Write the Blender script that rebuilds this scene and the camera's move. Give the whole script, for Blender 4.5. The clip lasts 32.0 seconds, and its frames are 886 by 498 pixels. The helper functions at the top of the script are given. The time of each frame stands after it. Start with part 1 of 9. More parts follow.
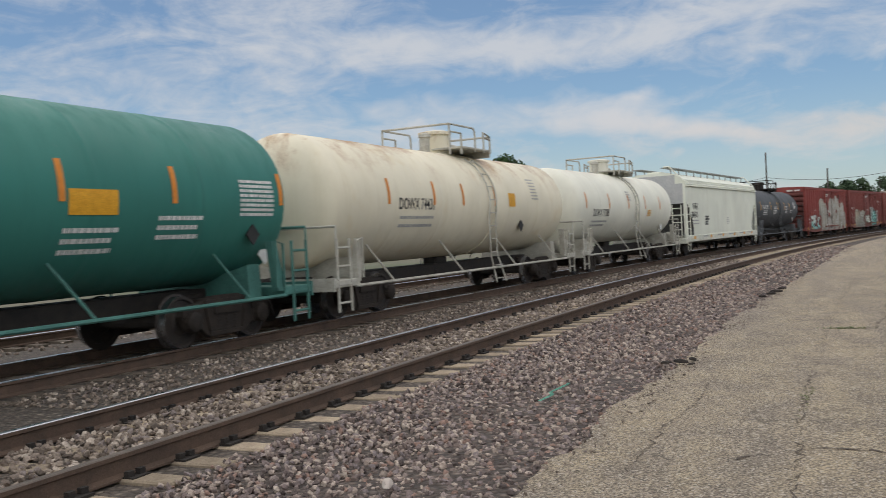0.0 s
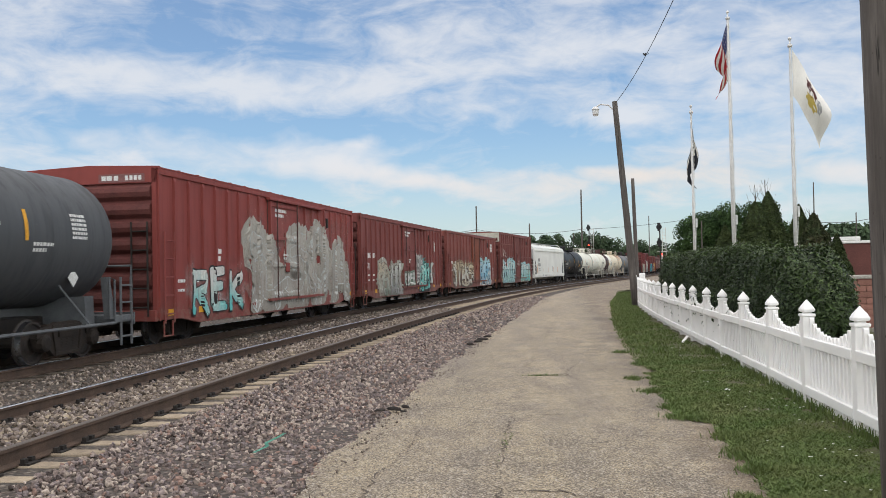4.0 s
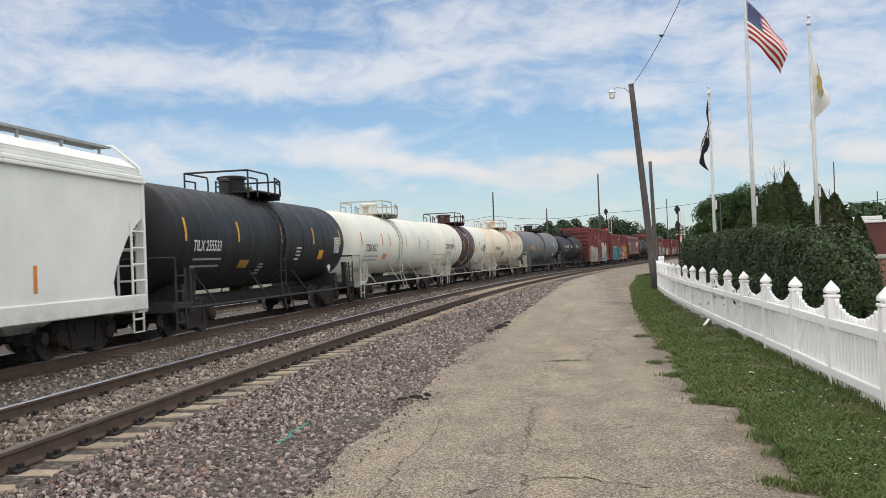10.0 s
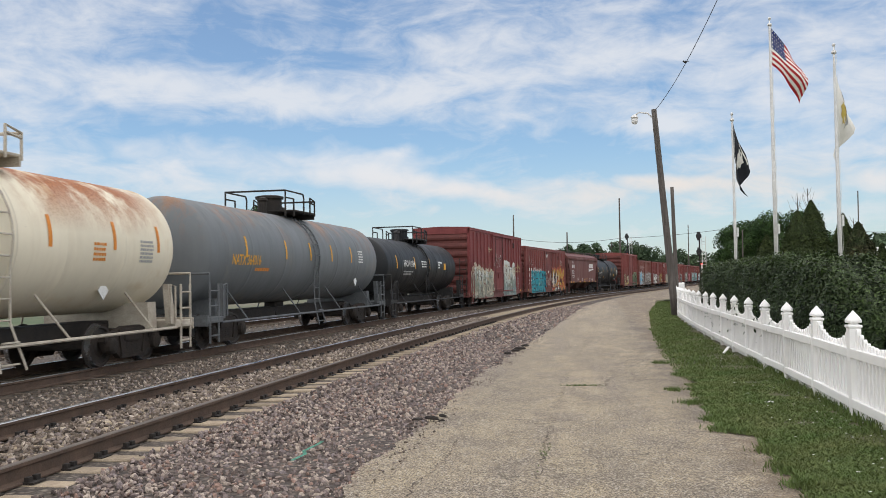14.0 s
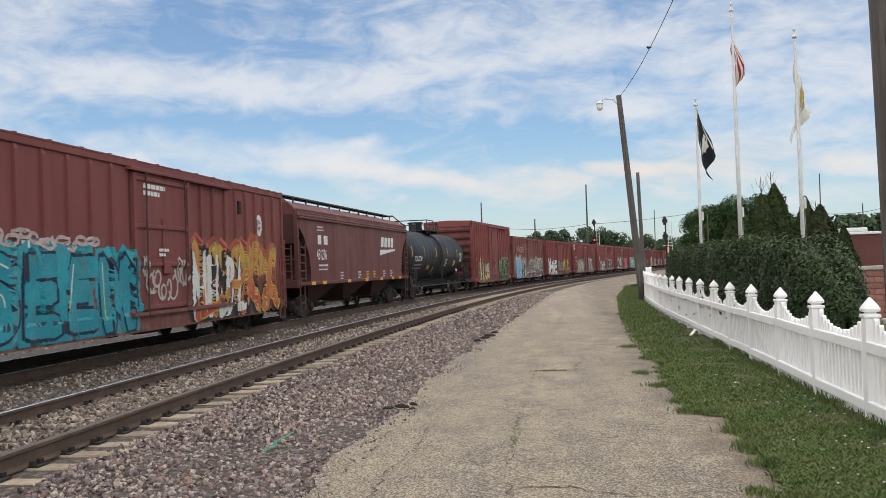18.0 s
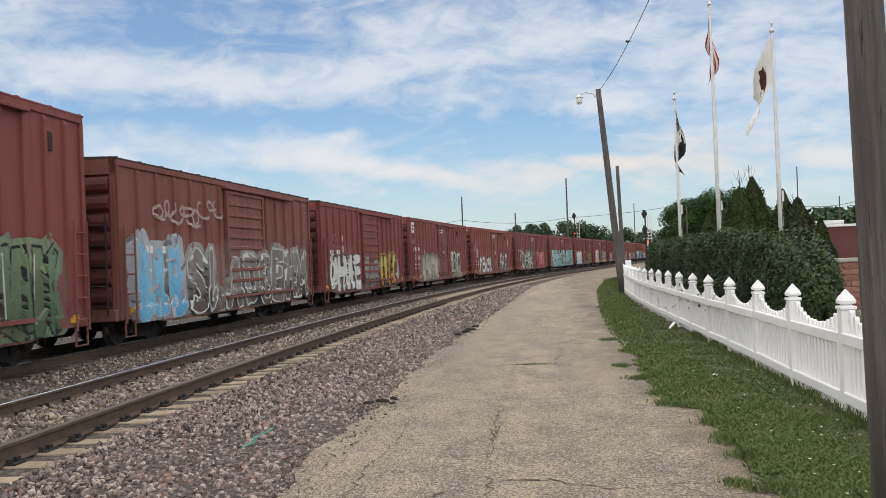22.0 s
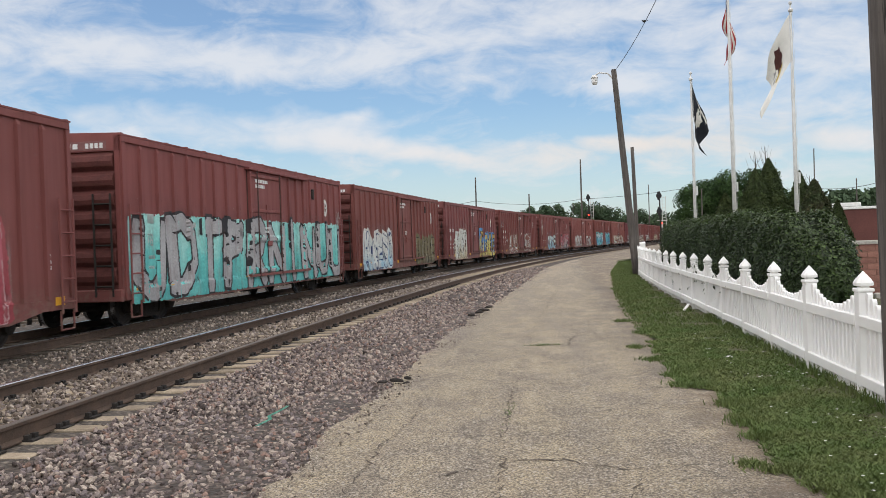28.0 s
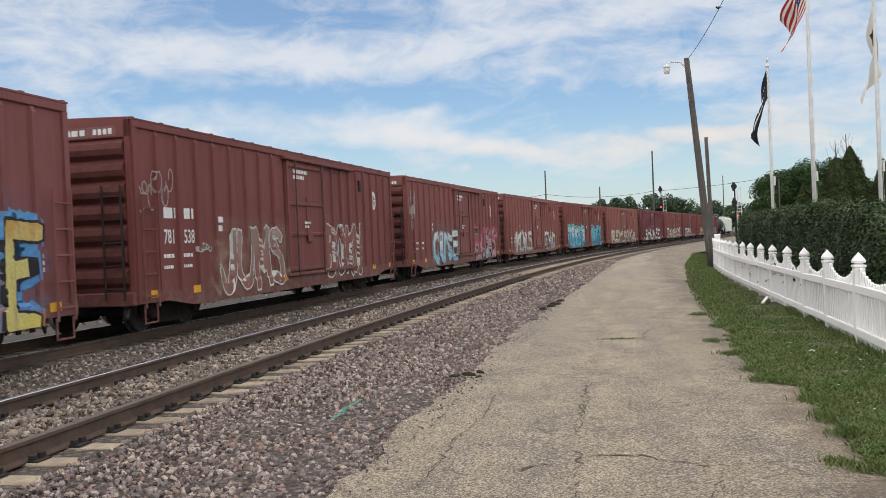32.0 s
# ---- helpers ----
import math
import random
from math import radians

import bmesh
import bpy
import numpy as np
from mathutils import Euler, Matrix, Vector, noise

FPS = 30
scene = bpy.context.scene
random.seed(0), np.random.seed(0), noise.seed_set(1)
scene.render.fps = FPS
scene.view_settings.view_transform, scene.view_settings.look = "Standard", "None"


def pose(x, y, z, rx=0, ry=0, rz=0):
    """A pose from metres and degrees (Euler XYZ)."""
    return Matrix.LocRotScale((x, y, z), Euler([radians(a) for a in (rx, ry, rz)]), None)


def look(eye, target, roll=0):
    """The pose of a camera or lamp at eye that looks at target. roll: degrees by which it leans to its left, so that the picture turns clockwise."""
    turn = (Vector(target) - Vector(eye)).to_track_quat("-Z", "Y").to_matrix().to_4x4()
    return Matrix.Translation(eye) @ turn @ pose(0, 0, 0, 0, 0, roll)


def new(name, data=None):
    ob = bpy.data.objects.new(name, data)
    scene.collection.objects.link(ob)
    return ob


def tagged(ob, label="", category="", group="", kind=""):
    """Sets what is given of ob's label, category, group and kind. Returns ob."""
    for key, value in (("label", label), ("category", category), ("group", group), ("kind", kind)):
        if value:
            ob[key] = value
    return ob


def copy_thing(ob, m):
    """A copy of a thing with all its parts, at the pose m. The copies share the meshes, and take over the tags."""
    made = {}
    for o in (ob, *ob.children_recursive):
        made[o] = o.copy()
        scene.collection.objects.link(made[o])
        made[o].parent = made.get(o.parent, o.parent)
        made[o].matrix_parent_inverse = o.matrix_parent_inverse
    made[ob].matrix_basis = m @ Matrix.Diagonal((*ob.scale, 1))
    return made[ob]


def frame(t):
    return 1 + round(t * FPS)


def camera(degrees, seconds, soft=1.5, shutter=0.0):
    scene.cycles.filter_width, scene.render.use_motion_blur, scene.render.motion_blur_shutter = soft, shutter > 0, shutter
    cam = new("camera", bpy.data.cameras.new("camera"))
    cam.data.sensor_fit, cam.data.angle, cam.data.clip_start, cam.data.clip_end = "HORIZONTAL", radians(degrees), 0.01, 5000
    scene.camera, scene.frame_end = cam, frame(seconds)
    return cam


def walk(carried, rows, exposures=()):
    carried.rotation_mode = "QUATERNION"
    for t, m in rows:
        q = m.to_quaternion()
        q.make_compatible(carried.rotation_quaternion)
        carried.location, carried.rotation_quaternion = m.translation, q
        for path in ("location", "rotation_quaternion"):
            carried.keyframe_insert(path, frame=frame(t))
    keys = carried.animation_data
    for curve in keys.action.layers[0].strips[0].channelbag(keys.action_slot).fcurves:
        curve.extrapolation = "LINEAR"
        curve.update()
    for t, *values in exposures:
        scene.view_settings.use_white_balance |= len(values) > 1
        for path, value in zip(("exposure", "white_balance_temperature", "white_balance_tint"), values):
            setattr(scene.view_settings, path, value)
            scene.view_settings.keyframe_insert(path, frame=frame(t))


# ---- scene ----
import collections


def held(x, y, z, yaw, pitch, roll):
    """Pose of the hand-held camera: yaw to the left of +y, pitch up, roll about the line of sight."""
    return pose(x, y, z, 0, 0, yaw) @ pose(0, 0, 0, 90 + pitch) @ pose(0, 0, 0, 0, 0, roll)


cam = camera(52.10, 32.0, soft=0.9, shutter=0.08)
PATH = (
    (0.0, -0.030, 0.083, 1.538, 25.05, -0.68, -2.96),
    (0.3, -0.036, 0.056, 1.623, 16.55, -0.96, -3.05),
    (0.5, -0.012, 0.013, 1.600, 12.79, -0.51, -2.81),
    (0.6, -0.025, -0.028, 1.616, 11.21, -0.40, -2.63),
    (1.0, 0.022, -0.032, 1.603, 6.89, -0.05, -1.55),
    (1.5, 0.025, -0.022, 1.602, 5.01, 0.33, -1.14),
    (2.0, 0.019, 0.003, 1.601, 5.29, 0.49, -0.95),
    (2.5, 0.010, -0.025, 1.611, 5.77, 0.38, -0.68),
    (3.0, 0.006, -0.023, 1.611, 6.00, 0.73, -0.51),
    (3.5, -0.010, -0.026, 1.609, 7.06, 1.44, -0.55),
    (5.5, -0.007, -0.006, 1.607, 7.10, 0.87, -2.76),
    (6.0, 0.000, -0.000, 1.599, 7.60, 0.76, -3.18),
    (6.5, -0.007, 0.022, 1.591, 7.95, 0.53, -3.87),
    (7.0, -0.020, 0.011, 1.595, 8.36, 0.04, -3.82),
    (7.5, -0.045, 0.036, 1.599, 8.75, -0.20, -2.97),
    (8.0, -0.066, 0.052, 1.595, 8.60, -0.24, -2.63),
    (8.5, -0.064, 0.066, 1.599, 8.22, -0.01, -2.60),
    (9.0, -0.059, 0.070, 1.601, 8.27, 0.37, -2.49),
    (9.5, -0.054, 0.033, 1.605, 8.49, 0.45, -2.24),
    (10.0, -0.040, 0.022, 1.612, 8.50, 0.61, -2.22),
    (10.5, -0.039, 0.017, 1.603, 8.54, 0.70, -2.20),
    (11.0, -0.036, 0.021, 1.604, 8.60, 0.78, -2.28),
    (11.5, -0.032, 0.024, 1.609, 8.46, 0.75, -2.58),
    (12.0, -0.029, 0.039, 1.606, 8.47, 0.69, -2.62),
    (12.5, -0.026, 0.019, 1.593, 8.85, 0.89, -1.92),
    (13.0, -0.028, 0.014, 1.600, 9.22, 1.37, -0.93),
    (13.5, -0.035, 0.006, 1.605, 9.59, 1.79, -0.74),
    (14.0, -0.030, 0.014, 1.609, 9.71, 1.99, -0.97),
    (14.5, -0.034, 0.014, 1.610, 9.57, 2.02, -1.22),
    (16.5, -0.038, 0.036, 1.611, 7.86, 1.22, -1.81),
    (17.0, -0.034, 0.033, 1.601, 7.91, 1.34, -1.92),
    (17.5, -0.033, 0.022, 1.605, 8.01, 1.40, -2.00),
    (18.0, -0.021, 0.015, 1.603, 7.74, 1.22, -2.00),
    (18.5, -0.026, 0.027, 1.604, 7.32, 1.06, -1.91),
    (19.0, -0.032, 0.036, 1.608, 7.16, 0.94, -1.68),
    (19.5, -0.028, 0.039, 1.599, 7.00, 0.67, -1.71),
    (20.0, -0.023, 0.030, 1.601, 6.92, 0.55, -1.91),
    (20.5, -0.022, 0.027, 1.600, 6.85, 0.57, -2.02),
    (21.0, -0.008, 0.032, 1.588, 6.74, 0.65, -2.23),
    (21.5, -0.004, 0.005, 1.591, 6.64, 0.75, -2.32),
    (22.0, -0.011, 0.018, 1.605, 6.54, 0.80, -2.27),
    (22.5, -0.012, 0.019, 1.603, 6.49, 0.67, -2.16),
    (23.0, -0.019, 0.053, 1.602, 6.70, 0.41, -2.02),
    (23.5, -0.015, 0.046, 1.602, 6.64, 0.10, -2.34),
    (24.0, 0.000, 0.016, 1.602, 6.46, 0.07, -2.63),
    (24.5, 0.003, 0.014, 1.606, 6.42, 0.22, -2.45),
    (26.5, -0.024, 0.034, 1.593, 6.98, -0.15, -1.93),
    (27.0, -0.025, 0.046, 1.592, 7.43, -0.37, -1.98),
    (27.5, -0.031, 0.047, 1.602, 7.44, -0.44, -1.91),
    (28.0, -0.024, 0.034, 1.596, 7.43, -0.37, -2.01),
    (28.5, -0.020, 0.041, 1.597, 7.40, -0.50, -2.12),
    (29.0, -0.024, 0.031, 1.596, 7.34, -0.53, -2.29),
    (29.5, -0.016, 0.032, 1.599, 7.42, -0.51, -2.41),
    (30.0, -0.023, 0.038, 1.601, 7.74, -0.61, -2.26),
    (30.5, -0.027, 0.039, 1.596, 8.20, -0.66, -2.09),
    (31.0, -0.023, 0.054, 1.587, 8.98, -0.62, -2.25),
    (31.5, -0.032, 0.053, 1.584, 10.14, -0.53, -2.56),
    (32.0, -0.053, 0.080, 1.586, 11.84, -0.56, -2.50),
)
walk(cam, [(r[0], held(*r[1:])) for r in PATH], exposures=[(0.0, -0.36), (0.6, -0.2), (1.5, -0.04), (3.0, 0.0), (32.0, 0.0)])
# ---- light: high thin cloud over a clear sky, no hard shadows ----
SUN_EL, SUN_AZ = radians(76), radians(180)
world = bpy.data.worlds.new("sky")
scene.world = world
world.use_nodes = True


def sky_nodes():
    nt = world.node_tree
    nt.nodes.clear()
    N, L = nt.nodes.new, nt.links.new

    def math_node(op, a, b=None, clamp=False):
        n = N("ShaderNodeMath")
        n.operation, n.use_clamp = op, clamp
        for k, v in enumerate((a, b)):
            if v is None:
                continue
            if isinstance(v, (int, float)):
                n.inputs[k].default_value = v
            else:
                L(v, n.inputs[k])
        return n.outputs[0]

    out, bg = N("ShaderNodeOutputWorld"), N("ShaderNodeBackground")
    sky = N("ShaderNodeTexSky")
    sky.sky_type, sky.sun_disc = "NISHITA", False
    sky.sun_elevation, sky.sun_rotation = SUN_EL, SUN_AZ
    sky.air_density, sky.dust_density, sky.ozone_density = 1.0, 0.6, 2.0
    tc, sep = N("ShaderNodeTexCoord"), N("ShaderNodeSeparateXYZ")
    L(tc.outputs["Generated"], sep.inputs[0])
    az = math_node("ARCTAN2", sep.outputs[0], sep.outputs[1])
    el = math_node("ARCSINE", sep.outputs[2])
    comb = N("ShaderNodeCombineXYZ")
    L(az, comb.inputs[0])
    L(el, comb.inputs[1])

    def layer(scale, stretch, turn, off, detail=8.0, dist=0.4, rough=0.58):
        mp, tex = N("ShaderNodeMapping"), N("ShaderNodeTexNoise")
        mp.vector_type = "POINT"
        mp.inputs["Rotation"].default_value = (0, 0, radians(turn))
        mp.inputs["Scale"].default_value = stretch
        mp.inputs["Location"].default_value = off
        L(comb.outputs[0], mp.inputs[0])
        L(mp.outputs[0], tex.inputs["Vector"])
        tex.inputs["Scale"].default_value, tex.inputs["Detail"].default_value = scale, detail
        tex.inputs["Roughness"].default_value, tex.inputs["Distortion"].default_value = rough, dist
        return tex.outputs[0]

    def smooth(src, lo, hi, a=0.0, b=1.0):
        rp = N("ShaderNodeMapRange")
        rp.interpolation_type = "SMOOTHSTEP"
        L(src, rp.inputs[0])
        for k, v in zip((1, 2, 3, 4), (lo, hi, a, b)):
            rp.inputs[k].default_value = v
        return rp.outputs[0]

    def bank(a, e, ra, re, w, tilt=0.0):
        """A soft heap of cloud (or a clearing, w < 0) round a heading and a height."""
        da = math_node("SUBTRACT", az, a)
        de = math_node("SUBTRACT", math_node("SUBTRACT", el, e), math_node("MULTIPLY", da, tilt))
        q = math_node("ADD", math_node("POWER", math_node("ABSOLUTE", math_node("DIVIDE", da, ra)), 2.0), math_node("POWER", math_node("ABSOLUTE", math_node("DIVIDE", de, re)), 2.0))
        return math_node("MULTIPLY", math_node("EXPONENT", math_node("MULTIPLY", q, -1.0)), w)

    streaks = layer(8.0, (1.0, 3.0, 1), -9, (2.2, 0.7, 0), 9.0, 0.6, 0.62)
    curls = layer(22.0, (1.0, 2.0, 1), 10, (0.4, 3.7, 0), 6.0, 0.8)
    puffs = layer(13.0, (1.0, 1.5, 1), 0, (5.1, 1.9, 0), 6.0, 0.2, 0.5)
    f = math_node("ADD", math_node("MULTIPLY", streaks, 0.66), math_node("MULTIPLY", curls, 0.34))
    for b in CIRRUS:
        f = math_node("ADD", f, bank(*b))
    cover = smooth(f, 0.34, 0.78)
    g = math_node("ADD", math_node("MULTIPLY", puffs, 0.5), math_node("MULTIPLY", curls, 0.3))
    for b in CUMULUS:
        g = math_node("ADD", g, bank(*b))
    cover = math_node("MAXIMUM", math_node("MULTIPLY", cover, 0.86), smooth(g, 0.44, 0.92, 0.0, 0.97))
    cover = math_node("MAXIMUM", cover, smooth(el, 0.16, 0.0, 0.08, 0.34), True)
    dim = N("ShaderNodeVectorMath")
    dim.operation = "SCALE"
    L(sky.outputs[0], dim.inputs[0])
    dim.inputs["Scale"].default_value = SKY_GAIN
    mix = N("ShaderNodeMix")
    mix.data_type = "RGBA"
    L(cover, mix.inputs["Factor"])
    deep = N("ShaderNodeMix")
    deep.data_type, deep.blend_type = "RGBA", "MULTIPLY"
    deep.inputs[0].default_value = 1.0
    L(dim.outputs[0], deep.inputs[6])
    deep.inputs[7].default_value = (0.80, 0.97, 1.08, 1)
    L(deep.outputs[2], mix.inputs[6])
    warm = N("ShaderNodeMix")
    warm.data_type = "RGBA"
    L(math_node("ADD", bank(0.12, 0.10, 0.16, 0.025, 0.8), bank(-0.18, 0.08, 0.5, 0.035, 0.5), True), warm.inputs["Factor"])
    warm.inputs["A"].default_value = CLOUD
    warm.inputs["B"].default_value = (0.88, 0.80, 0.74, 1)
    L(warm.outputs["Result"], mix.inputs["B"])
    L(mix.outputs["Result"], bg.inputs[0])
    bg.inputs[1].default_value = 1.0
    L(bg.outputs[0], out.inputs[0])


SKY_GAIN, CLOUD = 0.124, (0.79, 0.81, 0.85, 1)
CIRRUS = ((-0.42, 0.255, 0.10, 0.03, -0.12), (-0.58, 0.27, 0.12, 0.05, 0.10), (-0.46, 0.205, 0.22, 0.022, 0.22, -0.05), (-0.15, 0.212, 0.16, 0.016, 0.17, 0.1), (-0.16, 0.25, 0.16, 0.02, 0.10, 0.15), (-0.36, 0.155, 0.16, 0.02, -0.18),
          (-0.02, 0.13, 0.10, 0.022, -0.16), (0.075, 0.163, 0.03, 0.009, 0.32), (0.24, 0.17, 0.2, 0.10, 0.13), (-0.55, 0.12, 0.16, 0.03, 0.12), (0.04, 0.235, 0.09, 0.03, 0.08), (-0.06, 0.09, 0.12, 0.014, 0.1))
CUMULUS = ((-0.36, 0.126, 0.26, 0.026, 0.30, -0.12), (-0.235, 0.126, 0.06, 0.024, 0.22), (-0.215, 0.142, 0.022, 0.010, 0.16), (-0.12, 0.096, 0.10, 0.012, 0.30, -0.15), (0.03, 0.107, 0.02, 0.008, 0.2), (0.10, 0.10, 0.07, 0.011, 0.28), (0.055, 0.105, 0.02, 0.009, 0.16), (0.27, 0.088, 0.16, 0.018, 0.26), (0.5, 0.1, 0.3, 0.02, 0.2))
sky_nodes()
sun = new("sun", bpy.data.lights.new("sun", "SUN"))
sun.data.energy, sun.data.angle, sun.data.color = 3.6, radians(150), (1.0, 0.90, 0.76)
sun.matrix_basis = look((60 * math.sin(SUN_AZ), 60 * math.cos(SUN_AZ), 60 * math.tan(SUN_EL)), (0, 0, 0))

# ---- materials ----
MATS = {}


def nodes_of(name):
    m = bpy.data.materials.new(name)
    m.use_nodes = True
    nt = m.node_tree
    return m, nt, nt.nodes["Principled BSDF"]


def add_noise(nt, scale, detail=4.0, rough=0.6, stretch=None, coord="Object"):
    tc, tex = nt.nodes.new("ShaderNodeTexCoord"), nt.nodes.new("ShaderNodeTexNoise")
    tex.inputs["Scale"].default_value, tex.inputs["Detail"].default_value = scale, detail
    tex.inputs["Roughness"].default_value = rough
    src = tc.outputs[coord]
    if stretch:
        mp = nt.nodes.new("ShaderNodeMapping")
        mp.inputs["Scale"].default_value = stretch
        nt.links.new(src, mp.inputs[0])
        src = mp.outputs[0]
    nt.links.new(src, tex.inputs["Vector"])
    return tex.outputs[0]


def ranged(nt, src, lo, hi, a=0.0, b=1.0):
    n = nt.nodes.new("ShaderNodeMapRange")
    nt.links.new(src, n.inputs[0])
    for k, v in zip((1, 2, 3, 4), (lo, hi, a, b)):
        n.inputs[k].default_value = v
    return n.outputs[0]


def mixed(nt, fac, a, b, mode="MIX"):
    n = nt.nodes.new("ShaderNodeMix")
    n.data_type, n.blend_type = "RGBA", mode
    for key, v in (("Factor", fac), ("A", a), ("B", b)):
        sock = [i for i in n.inputs if i.name == key and i.type == ("VALUE" if key == "Factor" else "RGBA")][0]
        if isinstance(v, (int, float)):
            sock.default_value = v
        elif isinstance(v, tuple):
            sock.default_value = (*v[:3], 1)
        else:
            nt.links.new(v, sock)
    return [o for o in n.outputs if o.type == "RGBA"][0]


def times(nt, a, b):
    n = nt.nodes.new("ShaderNodeMath")
    n.operation = "MULTIPLY"
    for k, v in enumerate((a, b)):
        if isinstance(v, (int, float)):
            n.inputs[k].default_value = v
        else:
            nt.links.new(v, n.inputs[k])
    return n.outputs[0]


def bump(nt, bs, src, strength, dist):
    b = nt.nodes.new("ShaderNodeBump")
    b.inputs["Strength"].default_value, b.inputs["Distance"].default_value = strength, dist
    nt.links.new(src, b.inputs["Height"])
    nt.links.new(b.outputs[0], bs.inputs["Normal"])


def rnd(nt):
    return nt.nodes.new("ShaderNodeObjectInfo").outputs["Random"]


def matte(name, a, b, scale, rough=0.8, fine=None, bumpy=0.0, metal=0.0, stretch=None, vary=0.0, island=0.0):
    """Two tones mixed by a broad and a fine noise, with relief; vary: change of tone from object to object."""
    if name in MATS:
        return MATS[name]
    m, nt, bs = nodes_of(name)
    big = add_noise(nt, scale, 5.0, 0.6, stretch)
    col = mixed(nt, ranged(nt, big, 0.32, 0.68), a, b)
    if fine:
        f = add_noise(nt, fine, 3.0, 0.7)
        col = mixed(nt, 1.0, col, mixed(nt, ranged(nt, f, 0.25, 0.75), (0.72,) * 3, (1.25,) * 3), "MULTIPLY")
        if bumpy:
            bump(nt, bs, f, bumpy, 0.02)
    elif bumpy:
        bump(nt, bs, big, bumpy, 0.02)
    if vary:
        r = ranged(nt, rnd(nt), 0, 1, 1 - vary, 1 + vary)
        cc = nt.nodes.new("ShaderNodeCombineColor")
        for k in range(3):
            nt.links.new(r, cc.inputs[k])
        col = mixed(nt, 1.0, col, cc.outputs[0], "MULTIPLY")
    if island:
        g = nt.nodes.new("ShaderNodeNewGeometry")
        r = ranged(nt, g.outputs["Random Per Island"], 0, 1, 1 - island, 1 + island)
        cc = nt.nodes.new("ShaderNodeCombineColor")
        for k in range(3):
            nt.links.new(r, cc.inputs[k])
        col = mixed(nt, 1.0, col, cc.outputs[0], "MULTIPLY")
    nt.links.new(col, bs.inputs["Base Color"])
    nt.links.new(ranged(nt, big, 0.2, 0.8, max(0.05, rough - 0.12), min(1, rough + 0.1)), bs.inputs["Roughness"])
    bs.inputs["Metallic"].default_value = metal
    bs.inputs["Specular IOR Level"].default_value = 0.3
    MATS[name] = m
    return m


def glow(name, col, strength):
    m, nt, bs = nodes_of(name)
    bs.inputs["Base Color"].default_value = (*col, 1)
    bs.inputs["Emission Color"].default_value = (*col, 1)
    bs.inputs["Emission Strength"].default_value = strength
    return m


M_STEEL_DARK = matte("dark_steel", (0.016, 0.014, 0.013), (0.038, 0.032, 0.027), 6, 0.8, 60, 0.2)
M_TRUCK = matte("truck_iron", (0.016, 0.014, 0.012), (0.042, 0.032, 0.026), 5, 0.8, 50, 0.3)
M_WHEEL = matte("wheel_steel", (0.024, 0.021, 0.019), (0.05, 0.04, 0.034), 5, 0.65, 40, 0.2)
M_RAILTOP = matte("polished_rail", (0.5, 0.52, 0.56), (0.4, 0.41, 0.43), 3, 0.3, 90, 0.0, 1.0)
M_RAILDULL = matte("dull_rail_head", (0.10, 0.082, 0.07), (0.15, 0.125, 0.105), 4, 0.6, 70, 0.1, 0.35)
M_RAIL = matte("rusty_rail", (0.07, 0.048, 0.036), (0.12, 0.08, 0.058), 4, 0.85, 70, 0.3)
M_WHITE = matte("white_lettering", (0.75, 0.75, 0.72), (0.6, 0.6, 0.57), 8, 0.7, 70)
M_BLACK = matte("black_lettering", (0.02, 0.02, 0.02), (0.04, 0.04, 0.04), 8, 0.7)
M_YELLOW = matte("yellow_reflector", (0.75, 0.38, 0.03), (0.62, 0.3, 0.02), 9, 0.5, 60)
M_ORANGE = matte("orange_reflector", (0.7, 0.25, 0.04), (0.6, 0.22, 0.03), 9, 0.5, 60)
M_GREYPAINT = matte("grey_lettering", (0.3, 0.3, 0.3), (0.42, 0.42, 0.4), 9, 0.7)
# ---- mesh helpers ----
def mesh_of(name, bm, mats, smooth=False):
    me = bpy.data.meshes.new(name)
    bm.normal_update()
    bm.to_mesh(me)
    bm.free()
    for m in mats if isinstance(mats, (list, tuple)) else [mats]:
        me.materials.append(m)
    if smooth:
        for p in me.polygons:
            p.use_smooth = True
    return me


def part(name, bm, material, parent, label="", smooth=False):
    """One mesh object under a thing or under a part. bm: a bmesh, or mesh data to share."""
    me = bm if isinstance(bm, bpy.types.Mesh) else mesh_of(name, bm, material, smooth)
    ob = new(name, me)
    ob.parent = parent
    if label:
        ob["label"] = label
    return ob


def thing(name, label, category, group="", m=None, kind=""):
    ob = new(name)
    ob.empty_display_size = 0.2
    if m is not None:
        ob.matrix_basis = m
    return tagged(ob, label, category, group, kind)


def solid(name, bm, mats, label, category, kind="", group="", smooth=False, m=None):
    ob = new(name, mesh_of(name, bm, mats, smooth))
    if m is not None:
        ob.matrix_basis = m
    return tagged(ob, label, category, group, kind)


def box(bm, x0, x1, y0, y1, z0, z1, bevel=0.0, mi=0):
    vs = [bm.verts.new((x, y, z)) for z in (z0, z1) for y in (y0, y1) for x in (x0, x1)]
    fs = [bm.faces.new([vs[i] for i in f]) for f in ((0, 2, 3, 1), (4, 5, 7, 6), (0, 1, 5, 4), (2, 6, 7, 3), (0, 4, 6, 2), (1, 3, 7, 5))]
    for f in fs:
        f.material_index = mi
    if bevel:
        bmesh.ops.bevel(bm, geom=list({e for f in fs for e in f.edges}), offset=bevel, segments=1, affect="EDGES", profile=0.5)
    return fs


def boxes(*dims, bevel=0.0):
    bm = bmesh.new()
    for d in dims:
        box(bm, *d, bevel=bevel)
    return bm


